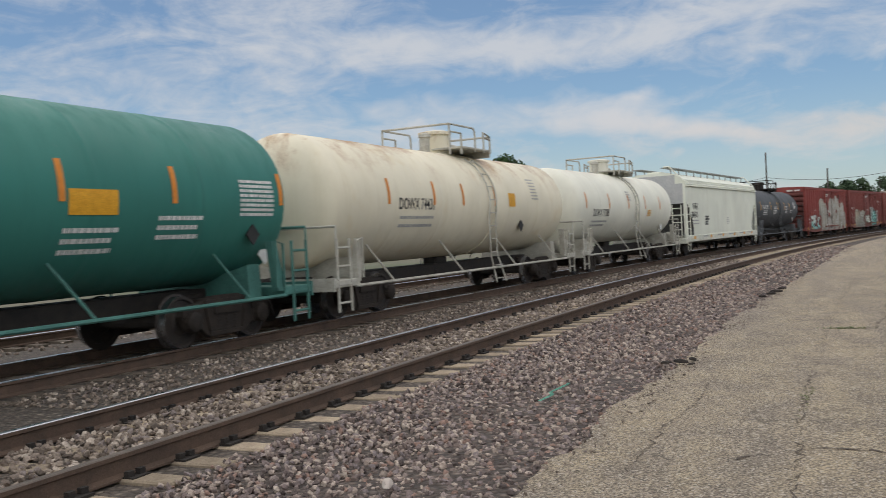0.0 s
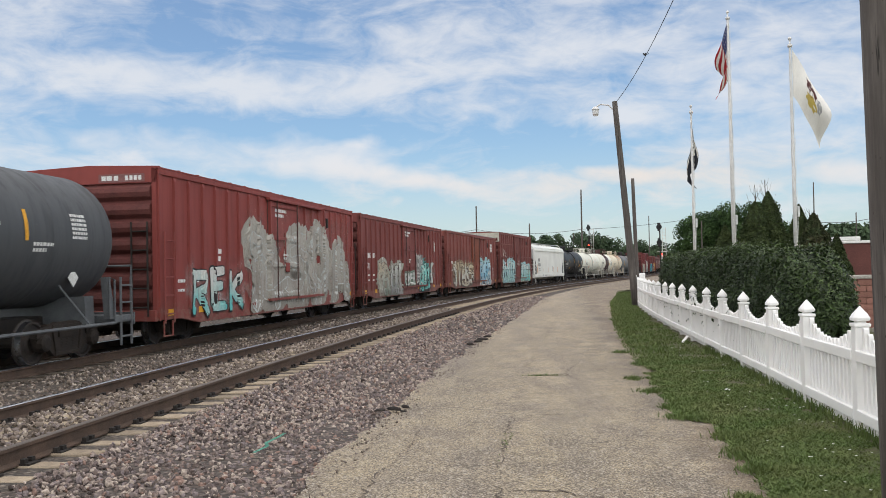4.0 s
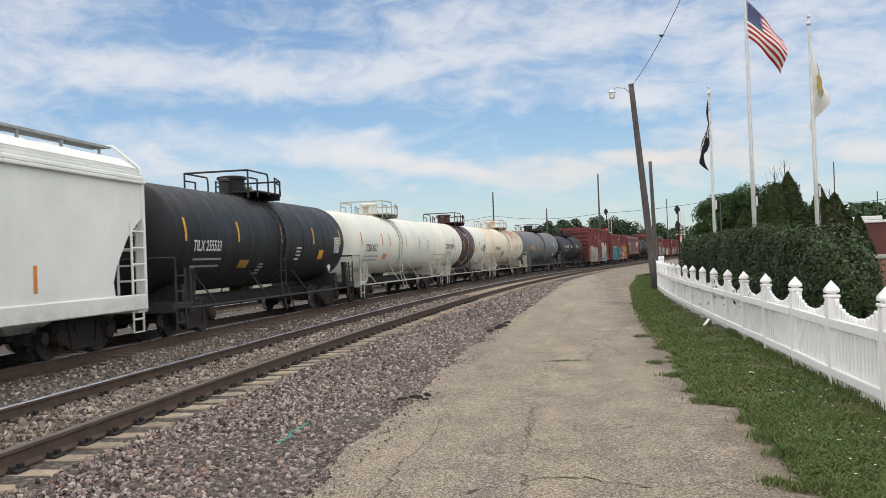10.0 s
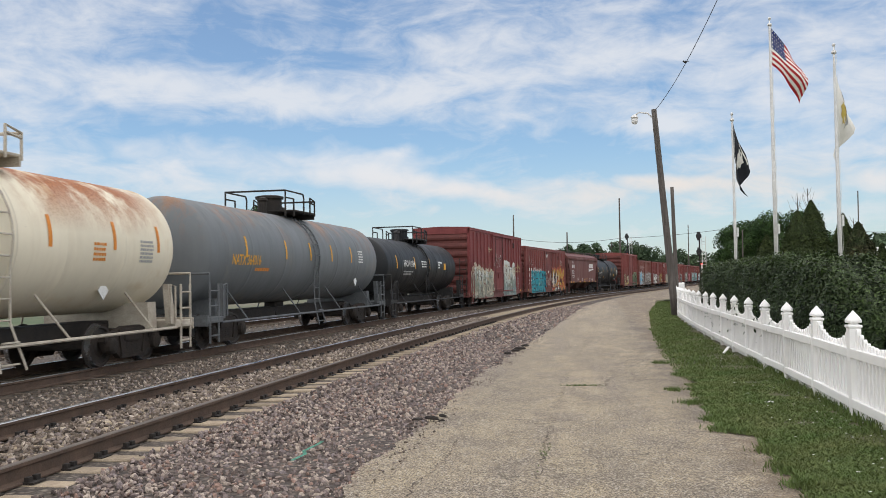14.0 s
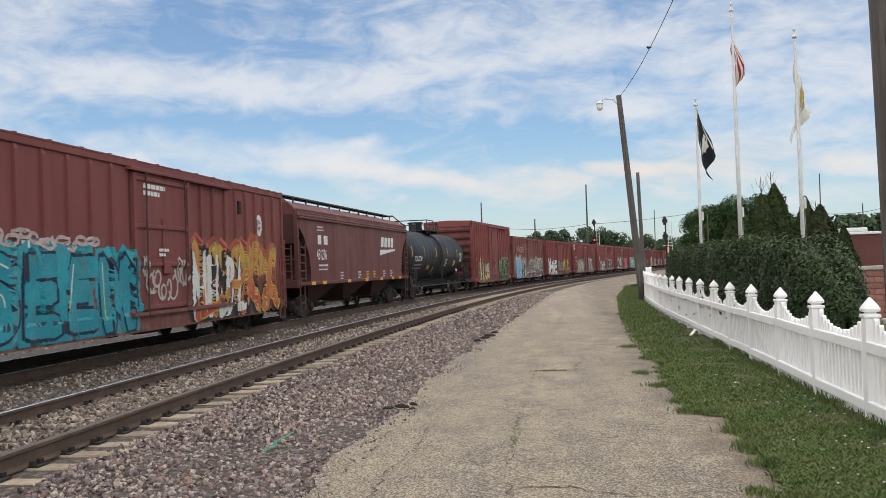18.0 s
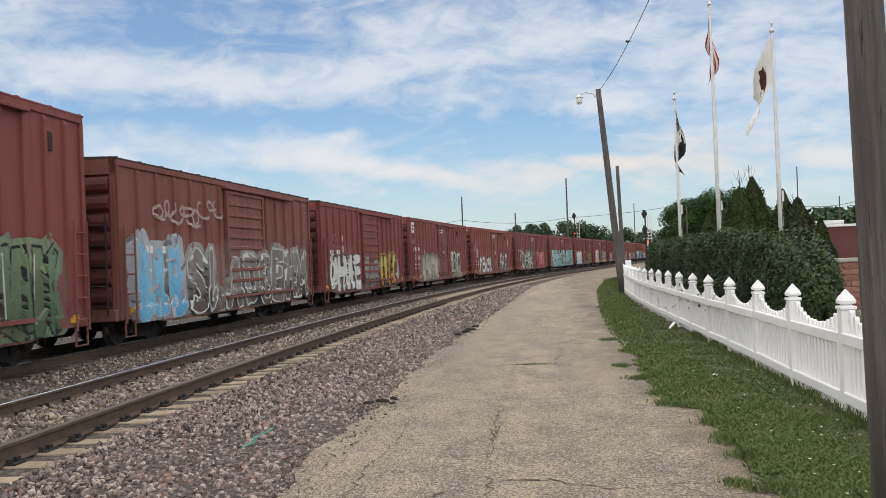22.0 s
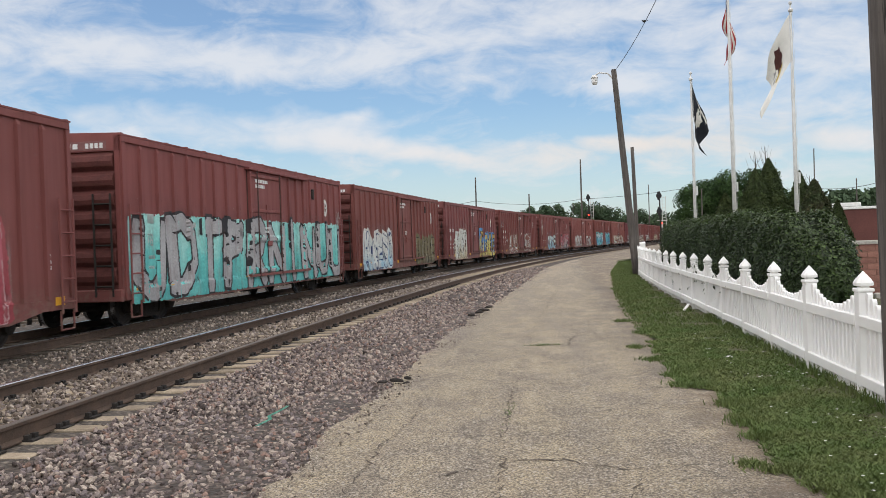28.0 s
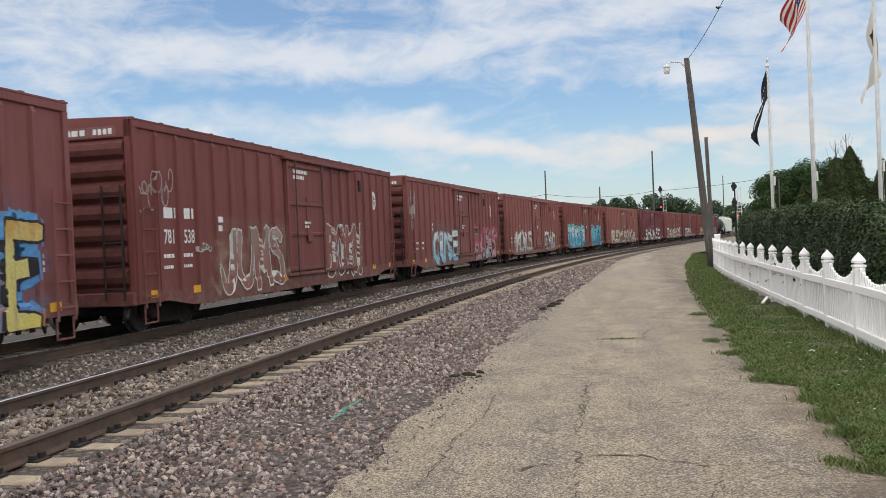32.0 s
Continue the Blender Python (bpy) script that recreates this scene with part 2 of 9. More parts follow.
def tube(bm, pts, r, n=6, r1=None, caps=True, mi=0):
    """A round bar along points."""
    pts = [Vector(p) for p in pts]
    rings = []
    for i, p in enumerate(pts):
        d = (pts[min(i + 1, len(pts) - 1)] - pts[max(i - 1, 0)]).normalized()
        a = d.orthogonal().normalized() if i == 0 else (ref - d * ref.dot(d)).normalized()
        ref = a
        b = d.cross(a)
        rr = r if r1 is None else r + (r1 - r) * i / (len(pts) - 1)
        rings.append([bm.verts.new(p + (a * math.cos(k * math.tau / n) + b * math.sin(k * math.tau / n)) * rr) for k in range(n)])
    for q, w in zip(rings, rings[1:]):
        for k in range(n):
            bm.faces.new((q[k], q[(k + 1) % n], w[(k + 1) % n], w[k])).material_index = mi
    if caps:
        bm.faces.new(rings[0][::-1]).material_index = mi
        bm.faces.new(rings[-1]).material_index = mi


def tubes(lines, r, n=6):
    bm = bmesh.new()
    for pts in lines:
        tube(bm, pts, r, n)
    return bm


def lathe(bm, prof, n=24, axis="y", centre=(0, 0, 0), mi=0):
    """A body of revolution. prof: (along, radius) pairs."""
    cx, cy, cz = centre
    rings = []
    for a, r in prof:
        ring = []
        for k in range(n):
            c, s = math.cos(k * math.tau / n) * r, math.sin(k * math.tau / n) * r
            p = {"y": (cx + c, cy + a, cz + s), "z": (cx + c, cy + s, cz + a), "x": (cx + a, cy + c, cz + s)}[axis]
            ring.append(bm.verts.new(p))
        rings.append(ring)
    for q, w in zip(rings, rings[1:]):
        for k in range(n):
            bm.faces.new((q[k], w[k], w[(k + 1) % n], q[(k + 1) % n])).material_index = mi
    bm.faces.new(rings[0]).material_index = mi
    bm.faces.new(rings[-1][::-1]).material_index = mi
    bmesh.ops.recalc_face_normals(bm, faces=bm.faces)


def prism(bm, outline, x0, x1, mi=0):
    """Outline of (y, z) pushed from x0 to x1."""
    a = [bm.verts.new((x0, y, z)) for y, z in outline]
    b = [bm.verts.new((x1, y, z)) for y, z in outline]
    n = len(a)
    fs = [bm.faces.new(a), bm.faces.new(b[::-1])] + [bm.faces.new((a[i], b[i], b[(i + 1) % n], a[(i + 1) % n])) for i in range(n)]
    for f in fs:
        f.material_index = mi
    bmesh.ops.recalc_face_normals(bm, faces=fs)


def section(bm, outline, y0, y1, mi=0):
    """Outline of (x, z) pushed from y0 to y1."""
    a = [bm.verts.new((x, y0, z)) for x, z in outline]
    b = [bm.verts.new((x, y1, z)) for x, z in outline]
    n = len(a)
    fs = [bm.faces.new(a), bm.faces.new(b[::-1])] + [bm.faces.new((a[i], b[i], b[(i + 1) % n], a[(i + 1) % n])) for i in range(n)]
    for f in fs:
        f.material_index = mi
    bmesh.ops.recalc_face_normals(bm, faces=fs)


def raw(name, verts, faces, mats, smooth=False):
    me = bpy.data.meshes.new(name)
    me.from_pydata(verts, [], faces)
    for m in mats if isinstance(mats, (list, tuple)) else [mats]:
        me.materials.append(m)
    if smooth:
        for p in me.polygons:
            p.use_smooth = True
    me.update()
    return me


# ---- the line of the railway: straight, a right-hand curve, then straight again ----
Y0, RADIUS, Y1, XC, SPEED = 9.02, 445.0, 89.6, -10.0, 13.55
NEAR_X = -5.72
RAIL_Z = 0.13


def on_track(s, off=0.0):
    """Place and heading (radians to the right of +y) at s metres along the train's track, off metres to its right."""
    if s <= Y0:
        return XC + off, s, 0.0
    a, e = (min(s, Y1) - Y0) / RADIUS, max(0.0, s - Y1)
    return XC + RADIUS - (RADIUS - off) * math.cos(a) + e * math.sin(a), Y0 + (RADIUS - off) * math.sin(a) + e * math.cos(a), a


def along(step0, s0, s1):
    """Stations along the line, finer in the curve near the camera."""
    out, s = [], s0
    while s < s1:
        out.append(s)
        s += step0 if -10 < s < 100 else 25.0
    return out + [s1]
# ---- ground, road, ballast, tracks ----
rng = np.random.default_rng(7)


def strip(stations, offs, zs, wob=0.0):
    """A sheet along the railway: offs metres right of the train's track."""
    vs, fs = [], []
    for s in stations:
        for o, z in zip(offs, zs):
            x, y, _ = on_track(s, o)
            vs.append((x, y, z + (wob * noise.noise((x * 1.7, y * 1.7, 0)) if wob else 0)))
    n = len(offs)
    for i in range(len(stations) - 1):
        for k in range(n - 1):
            a = i * n + k
            fs.append((a, a + n, a + n + 1, a + 1))
    return vs, fs


def ground_mat():
    m, nt, bs = nodes_of("distant_ground")
    big = add_noise(nt, 0.03, 6.0)
    col = mixed(nt, ranged(nt, big, 0.35, 0.65), (0.055, 0.085, 0.03), (0.15, 0.13, 0.09))
    nt.links.new(col, bs.inputs["Base Color"])
    bs.inputs["Roughness"].default_value = 0.95
    return m


def asphalt_mat():
    m, nt, bs = nodes_of("worn_asphalt")
    grit = add_noise(nt, 56, 3.5, 0.85)
    mid = add_noise(nt, 7, 5.0, 0.65)
    big = add_noise(nt, 0.55, 4.0, 0.6, (1.6, 0.35, 1))
    band = add_noise(nt, 0.9, 3.0, 0.5, (1.3, 0.12, 1))
    col = mixed(nt, ranged(nt, big, 0.35, 0.66), (0.41, 0.335, 0.225), (0.275, 0.23, 0.165))
    col = mixed(nt, ranged(nt, band, 0.5, 0.7, 0.0, 0.6), col, (0.21, 0.18, 0.155))
    col = mixed(nt, ranged(nt, mid, 0.5, 0.75, 0, 0.45), col, (0.45, 0.36, 0.235))
    worn = add_noise(nt, 2.1, 4.0, 0.6, (1.0, 0.6, 1))
    col = mixed(nt, ranged(nt, worn, 0.42, 0.62, 0.0, 0.65), col, (0.215, 0.18, 0.142))
    col = mixed(nt, 1.0, col, mixed(nt, ranged(nt, grit, 0.40, 0.60), (0.34,) * 3, (1.62,) * 3), "MULTIPLY")
    vor = nt.nodes.new("ShaderNodeTexVoronoi")
    tc = nt.nodes.new("ShaderNodeTexCoord")
    vor.inputs["Scale"].default_value = 74
    nt.links.new(tc.outputs["Object"], vor.inputs["Vector"])
    col = mixed(nt, ranged(nt, vor.outputs["Color"], 0.76, 0.82, 0, 0.75), col, (0.56, 0.50, 0.42))
    flecks = nt.nodes.new("ShaderNodeSeparateColor")
    nt.links.new(vor.outputs["Color"], flecks.inputs[0])
    col = mixed(nt, ranged(nt, flecks.outputs[1], 0.26, 0.18, 0, 0.7), col, (0.085, 0.07, 0.058))
    sep = nt.nodes.new("ShaderNodeSeparateXYZ")
    nt.links.new(tc.outputs["Object"], sep.inputs[0])
    stain = times(nt, ranged(nt, sep.outputs[0], 0.45, 1.1), ranged(nt, add_noise(nt, 0.8, 5.0, 0.65, (1, 0.5, 1)), 0.40, 0.56, 0.0, 0.65))
    col = mixed(nt, stain, col, mixed(nt, 1.0, col, (0.52, 0.52, 0.54), "MULTIPLY"))
    craze, warp = nt.nodes.new("ShaderNodeTexVoronoi"), nt.nodes.new("ShaderNodeVectorMath")
    craze.feature = "DISTANCE_TO_EDGE"
    craze.inputs["Scale"].default_value = 1.1
    wob = nt.nodes.new("ShaderNodeTexNoise")
    wob.inputs["Scale"].default_value, wob.inputs["Detail"].default_value = 3.0, 5.0
    nt.links.new(tc.outputs["Object"], wob.inputs["Vector"])
    warp.operation = "MULTIPLY_ADD"
    nt.links.new(wob.outputs["Color"], warp.inputs[0])
    warp.inputs[1].default_value = (0.5, 0.5, 0.5)
    nt.links.new(tc.outputs["Object"], warp.inputs[2])
    nt.links.new(warp.outputs[0], craze.inputs["Vector"])
    thin = times(nt, ranged(nt, craze.outputs["Distance"], 0.014, 0.004), ranged(nt, add_noise(nt, 0.9, 4.0, 0.6), 0.44, 0.6, 0.0, 0.75))
    col = mixed(nt, thin, col, (0.09, 0.075, 0.06))
    soil = times(nt, ranged(nt, sep.outputs[0], 1.0, 1.35), ranged(nt, add_noise(nt, 3.0, 5.0, 0.7), 0.42, 0.56, 0.0, 0.7))
    col = mixed(nt, soil, col, (0.17, 0.125, 0.085))
    nt.links.new(col, bs.inputs["Base Color"])
    bs.inputs["Roughness"].default_value = 0.9
    bump(nt, bs, grit, 0.9, 0.02)
    return m


def gravel_mat(name, a, b, c):
    m, nt, bs = nodes_of(name)
    vor = nt.nodes.new("ShaderNodeTexVoronoi")
    tc = nt.nodes.new("ShaderNodeTexCoord")
    vor.inputs["Scale"].default_value = 17
    nt.links.new(tc.outputs["Object"], vor.inputs["Vector"])
    big = add_noise(nt, 0.8, 4.0)
    sep = nt.nodes.new("ShaderNodeSeparateColor")
    nt.links.new(vor.outputs["Color"], sep.inputs[0])
    col = mixed(nt, sep.outputs[0], a, b)
    col = mixed(nt, ranged(nt, sep.outputs[1], 0.75, 0.95), col, c)
    col = mixed(nt, ranged(nt, big, 0.4, 0.7, 0, 0.5), col, (0.16, 0.125, 0.10))
    # each stone darkens to its rim: gap shade mixed into the colour
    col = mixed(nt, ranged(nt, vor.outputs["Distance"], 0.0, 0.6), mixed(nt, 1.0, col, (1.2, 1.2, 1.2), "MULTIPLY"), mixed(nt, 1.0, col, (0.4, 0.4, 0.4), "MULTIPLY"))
    nt.links.new(col, bs.inputs["Base Color"])
    bs.inputs["Roughness"].default_value = 0.92
    bump(nt, bs, vor.outputs["Distance"], 1.0, -0.03)
    return m


def stone_mat(name, tones, island=0.45):
    m, nt, bs = nodes_of(name)
    g = nt.nodes.new("ShaderNodeNewGeometry")
    ramp = nt.nodes.new("ShaderNodeValToRGB")
    ramp.color_ramp.interpolation = "CONSTANT"
    e = ramp.color_ramp.elements
    for k, t in enumerate(tones):
        el = e[k] if k < 2 else e.new(k / len(tones))
        el.position, el.color = k / len(tones), (*t, 1)
    nt.links.new(g.outputs["Random Per Island"], ramp.inputs[0])
    f = add_noise(nt, 60, 3.0)
    col = mixed(nt, 1.0, ramp.outputs[0], mixed(nt, ranged(nt, f, 0.3, 0.7), (0.65,) * 3, (1.3,) * 3), "MULTIPLY")
    nt.links.new(col, bs.inputs["Base Color"])
    bs.inputs["Roughness"].default_value = 0.9
    return m


M_GROUND = ground_mat()
M_ASPHALT = asphalt_mat()
# bed tones lowered so the colour carries shade between the loose stones
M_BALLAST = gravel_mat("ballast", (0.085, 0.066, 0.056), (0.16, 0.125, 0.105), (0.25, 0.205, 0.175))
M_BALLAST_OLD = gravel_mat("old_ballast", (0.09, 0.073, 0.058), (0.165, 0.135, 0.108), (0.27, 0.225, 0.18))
TONES = ((0.165, 0.125, 0.108), (0.23, 0.18, 0.155), (0.31, 0.25, 0.21), (0.18, 0.14, 0.13), (0.26, 0.17, 0.135), (0.42, 0.35, 0.29), (0.08, 0.062, 0.056), (0.26, 0.21, 0.19), (0.2, 0.165, 0.16), (0.38, 0.31, 0.26), (0.12, 0.093, 0.085))
OLD_TONES = ((0.14, 0.11, 0.085), (0.215, 0.17, 0.135), (0.27, 0.22, 0.175), (0.165, 0.13, 0.105), (0.40, 0.34, 0.28), (0.09, 0.07, 0.055), (0.2, 0.165, 0.15))
M_STONE, M_STONE_OLD = stone_mat("ballast_stone", TONES), stone_mat("old_ballast_stone", OLD_TONES)
M_CRACK = matte("asphalt_crack", (0.075, 0.06, 0.048), (0.13, 0.105, 0.082), 9, 0.95)
M_TIE = matte("weathered_tie", (0.40, 0.33, 0.235), (0.27, 0.215, 0.155), 5, 0.9, 45, 0.5, vary=0.22)
M_TIE_DARK = matte("oily_tie", (0.10, 0.08, 0.062), (0.17, 0.14, 0.11), 5, 0.9, 45, 0.4)

gv = []
R_EDGES = (-2600, -600, -120, -30, 0, 30, 120, 600, 2600)
for gy in R_EDGES:
    for gx in R_EDGES:
        gv.append((gx, gy, -0.35))
gf = [(i * 9 + k, i * 9 + k + 1, i * 9 + k + 10, i * 9 + k + 9) for i in range(8) for k in range(8)]
tagged(new("ground", raw("ground", gv, gf, M_GROUND)), "flat dry grass and dirt reaching to the horizon", "ground", kind="structure")

ST = along(1.0, -470, 640)
offs = [8.6, 7.9, 7.0, 6.0, 5.6, 3.0, 2.6, 0, -2.6, -3.2, -4.6, -7.5, -16.5]
zs = [-0.06, -0.035, -0.055, -0.06, -0.07, -0.07, -0.06, -0.06, -0.07, -0.09, -0.1, -0.1, -0.16]
v_, f_ = strip(ST, offs, zs, 0.025)
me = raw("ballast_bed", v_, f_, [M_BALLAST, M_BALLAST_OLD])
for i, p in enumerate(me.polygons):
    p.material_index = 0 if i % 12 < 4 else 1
ballast_bed = tagged(new("ballast_bed", me), "grey-brown crushed stone railway ballast", "ballast", kind="structure")


def scatter(name, regions, mat, label, parent_kind="stuff"):
    """Broken stones, flat-faced, lying on the bed. Regions: off0, off1, s0, s1, count, size, z."""
    ico = bmesh.new()
    bmesh.ops.create_icosphere(ico, subdivisions=1, radius=1.0)
    base = np.array([v.co[:] for v in ico.verts])
    tri = np.array([[v.index for v in f.verts] for f in ico.faces])
    ico.free()
    V, F, n0 = [], [], 0
    for o0, o1, s0, s1, count, size, z in regions:
        for _ in range(count):
            x, y, _a = on_track(rng.uniform(s0, s1), rng.uniform(o0, o1))
            q = rng.normal(size=4)
            q /= np.linalg.norm(q)
            w, a, b, c = q
            rot = np.array([[1 - 2 * (b * b + c * c), 2 * (a * b - w * c), 2 * (a * c + w * b)], [2 * (a * b + w * c), 1 - 2 * (a * a + c * c), 2 * (b * c - w * a)], [2 * (a * c - w * b), 2 * (b * c + w * a), 1 - 2 * (a * a + b * b)]])
            r = size * rng.uniform(0.55, 1.35)
            pts = base * (rng.uniform(0.55, 1.3, (len(base), 1))) * np.array([1.0, rng.uniform(0.6, 0.9), rng.uniform(0.45, 0.75)]) * r
            V.append(pts @ rot.T + (x, y, z + r * rng.uniform(-0.1, 0.35)))
            F.append(tri + n0)
            n0 += len(base)
    me = bpy.data.meshes.new(name)
    me.from_pydata(np.concatenate(V), [], np.concatenate(F))
    me.materials.append(mat)
    return tagged(new(name, me), label, "stones", kind=parent_kind)


scatter("ballast_stones", [(5.55, 8.0, 4.5, 13, 7200, 0.029, -0.05), (5.55, 8.0, 13, 24, 4600, 0.034, -0.05), (5.55, 8.0, 24, 55, 3200, 0.05, -0.05), (7.75, 8.0, 4, 24, 700, 0.022, -0.03)],
        M_STONE, "loose grey and purple crushed stone along the track")
scatter("old_ballast_stones", [(3.56, 5.0, 4, 16, 4200, 0.036, -0.045), (3.56, 5.0, 16, 40, 3600, 0.044, -0.045), (1.2, 3.3, 7, 22, 3600, 0.03, -0.05), (1.2, 3.3, 22, 50, 1800, 0.045, -0.05), (8.0, 8.25, 4, 26, 500, 0.014, -0.005), (-6.0, -3.2, 10, 40, 900, 0.06, -0.1)],
        M_STONE_OLD, "loose tan crushed stone between the tracks")

# road: stations of y, left edge, right edge
ROAD = ((-460, -2.0, 1.9), (-40, -2.0, 1.8), (4, -2.06, 1.62), (5.8, -2.06, 1.58), (6.7, -2.07, 1.47), (8.7, -2.06, 1.55), (9.5, -2.05, 1.55), (9.9, -2.04, 1.28), (11.3, -2.05, 1.3), (12.7, -2.08, 1.28), (15.9, -2.06, 1.33), (18.5, -1.98, 1.3), (21.3, -1.88, 1.36), (28.5, -1.64, 1.6), (43, -1.2, 2.35), (53, -0.87, 3.2), (64, 0.2, 4.1), (75, 1.6, 9.0), (86, 3.1, 22.0), (110, 7.4, 40.0), (135, 11.9, 30.0), (300, 42.0, 52.0), (640, 104.0, 112.0))


def road_edges(y):
    for (a, l0, r0), (b, l1, r1) in zip(ROAD, ROAD[1:]):
        if y <= b:
            u = (y - a) / (b - a)
            return l0 + (l1 - l0) * u, r0 + (r1 - r0) * u
    return ROAD[-1][1:]


def verge_wobble(y):
    """How far the grass edge strays from its line."""
    return 0.07 * noise.noise((y * 0.9, 13.1, 0)) + 0.07 * noise.noise((y * 2.4, 17.0, 0)) + 0.04 * noise.noise((y * 7, 1, 4))


ys = [-460, -200, -60, -20, -5, 0, 2, 3.5] + list(np.arange(4, 26, 0.16)) + list(np.arange(26, 70, 0.6)) + [75, 80, 86, 95, 110, 135, 200, 300, 640]
vs, fs, NC = [], [], 20
for y in ys:
    l, r = road_edges(y)
    if 3 < y < 72:
        l += 0.16 * noise.noise((y * 0.7, 3.1, 0)) + 0.10 * noise.noise((y * 2.6, 7.0, 0)) + 0.03 * noise.noise((y * 9, 1, 0))
        r += verge_wobble(y) + 0.04
    for k in range(NC + 1):
        u = k / NC
        x = l + (r - l) * u
        edge = min(u, 1 - u)
        z = -0.022 * max(0, 1 - edge * 14) + 0.012 * noise.noise((x * 0.9, y * 0.5, 2)) + 0.004 * noise.noise((x * 4, y * 4, 9))
        vs.append((x, y, z))
for i in range(len(ys) - 1):
    for k in range(NC):
        a = i * (NC + 1) + k
        fs.append((a, a + 1, a + NC + 2, a + NC + 1))
road = tagged(new("road", raw("road", vs, fs, M_ASPHALT, True)), "worn tan-grey asphalt road with cracks and crumbling edges", "road", kind="structure")


def crack_ribbon(pts, w0, seed):
    """A jagged ribbon of dirt in a crack."""
    r = random.Random(seed)
    line = []
    for (x0, y0), (x1, y1) in zip(pts, pts[1:]):
        n = max(2, int(math.hypot(x1 - x0, y1 - y0) / 0.05))
        for i in range(n):
            u = i / n
            line.append((x0 + (x1 - x0) * u + r.gauss(0, 0.022), y0 + (y1 - y0) * u + r.gauss(0, 0.022)))
    line.append(pts[-1])
    vs, fs = [], []
    for i, (x, y) in enumerate(line):
        a, b = line[max(i - 1, 0)], line[min(i + 1, len(line) - 1)]
        d = math.hypot(b[0] - a[0], b[1] - a[1]) or 1
        nx, ny = -(b[1] - a[1]) / d, (b[0] - a[0]) / d
        w = 0.42 * w0 * r.uniform(0.0, 1.5) * max(0.0, min(1.0, 0.55 + 1.6 * noise.noise((x * 2.3, y * 2.3, seed)))) * (0.4 if i in (0, len(line) - 1) else 1)
        z = 0.012 * noise.noise((x * 0.9, y * 0.5, 2)) + 0.004 * noise.noise((x * 4, y * 4, 9)) + 0.005
        vs += [(x + nx * w, y + ny * w, z), (x - nx * w, y - ny * w, z)]
    for i in range(len(line) - 1):
        fs.append((2 * i, 2 * i + 1, 2 * i + 3, 2 * i + 2))
    return raw("crack", vs, fs, M_CRACK)


CRACKS = (
    (((-0.45, 4.4), (-0.47, 6.0), (-0.54, 7.4), (-0.58, 8.9), (-0.56, 10.7), (-0.56, 13.4), (-0.57, 16.9), (-0.38, 22.6), (-0.2, 30)), 0.02),
    (((-0.5, 13.9), (-0.3, 13.75), (-0.14, 13.68)), 0.05),
    (((-0.95, 6.15), (-0.75, 6.31), (-0.37, 6.59), (-0.12, 6.64), (0.19, 6.44), (0.42, 6.36), (0.8, 6.5)), 0.035),
    (((-0.5, 9.93), (-0.13, 10.15), (0.46, 9.8), (0.93, 9.79), (1.3, 9.7)), 0.024),
    (((-1.5, 5.6), (-1.47, 6.2), (-1.5, 7.2), (-1.42, 8.0), (-1.5, 9.2)), 0.018),
    (((0.03, 13.7), (0.03, 14.3), (0.18, 15.2), (0.15, 16.5)), 0.03),
    (((0.4, 13.9), (0.5, 15.0), (0.42, 17.0), (0.5, 19)), 0.016),
    (((0.55, 8.4), (0.9, 8.6), (1.3, 8.5)), 0.014),
    (((-1.5, 17.2), (-0.9, 17.0), (-0.5, 17.3), (0.3, 17.0), (1.1, 17.2)), 0.02),
    (((-1.4, 22), (-0.9, 22.3), (0.2, 22.2), (1.1, 22.4)), 0.024),
    (((-1.6, 29), (0.2, 29.3), (1.4, 29.2)), 0.028),
    (((-1.3, 12.0), (-0.9, 12.1), (-0.56, 12.0)), 0.012),
    (((-0.5, 8.2), (-0.1, 8.35), (0.3, 8.25)), 0.012),
    (((0.3, 4.9), (0.36, 5.6), (0.5, 6.4)), 0.014),
)
for k, (pts, w) in enumerate(CRACKS):
    part("crack", crack_ribbon(pts, w, k), None, road)


def rail_meshes(s0, s1, off, head):
    """Foot, web and head of a rail, extruded along the line; the running surface is polished."""
    prof = [(-0.07, -0.05), (0.07, -0.05), (0.07, -0.035), (0.012, -0.015), (0.012, 0.08), (0.037, 0.092), (0.037, 0.122), (0.028, 0.13), (-0.028, 0.13), (-0.037, 0.122), (-0.037, 0.092), (-0.012, 0.08), (-0.012, -0.015), (-0.07, -0.035)]
    st = along(1.0, s0, s1)
    vs, fs, mi = [], [], []
    n = len(prof)
    for s in st:
        for px, pz in prof:
            x, y, _ = on_track(s, off + px)
            vs.append((x, y, pz))
    for i in range(len(st) - 1):
        for k in range(n):
            a, b = i * n + k, i * n + (k + 1) % n
            fs.append((a, b, b + n, a + n))
            mi.append(1 if k in (6, 7, 8) else 0)
    me = raw("rail", vs, fs, [M_RAIL, head])
    me.polygons.foreach_set("material_index", mi)
    return me


TIE = boxes((-1.3, 1.3, -0.11, 0.11, -0.23, -0.045), bevel=0.014)
TIE_ME = mesh_of("tie", TIE, M_TIE)
PLATE = bmesh.new()
box(PLATE, -0.17, 0.17, -0.09, 0.09, -0.05, -0.032)
for px in (-0.1, 0.1):
    for py in (-0.055, 0.055):
        box(PLATE, px - 0.022, px + 0.022, py - 0.03, py + 0.03, -0.032, 0.008)
PLATE_ME = mesh_of("tie_plate", PLATE, M_STEEL_DARK)


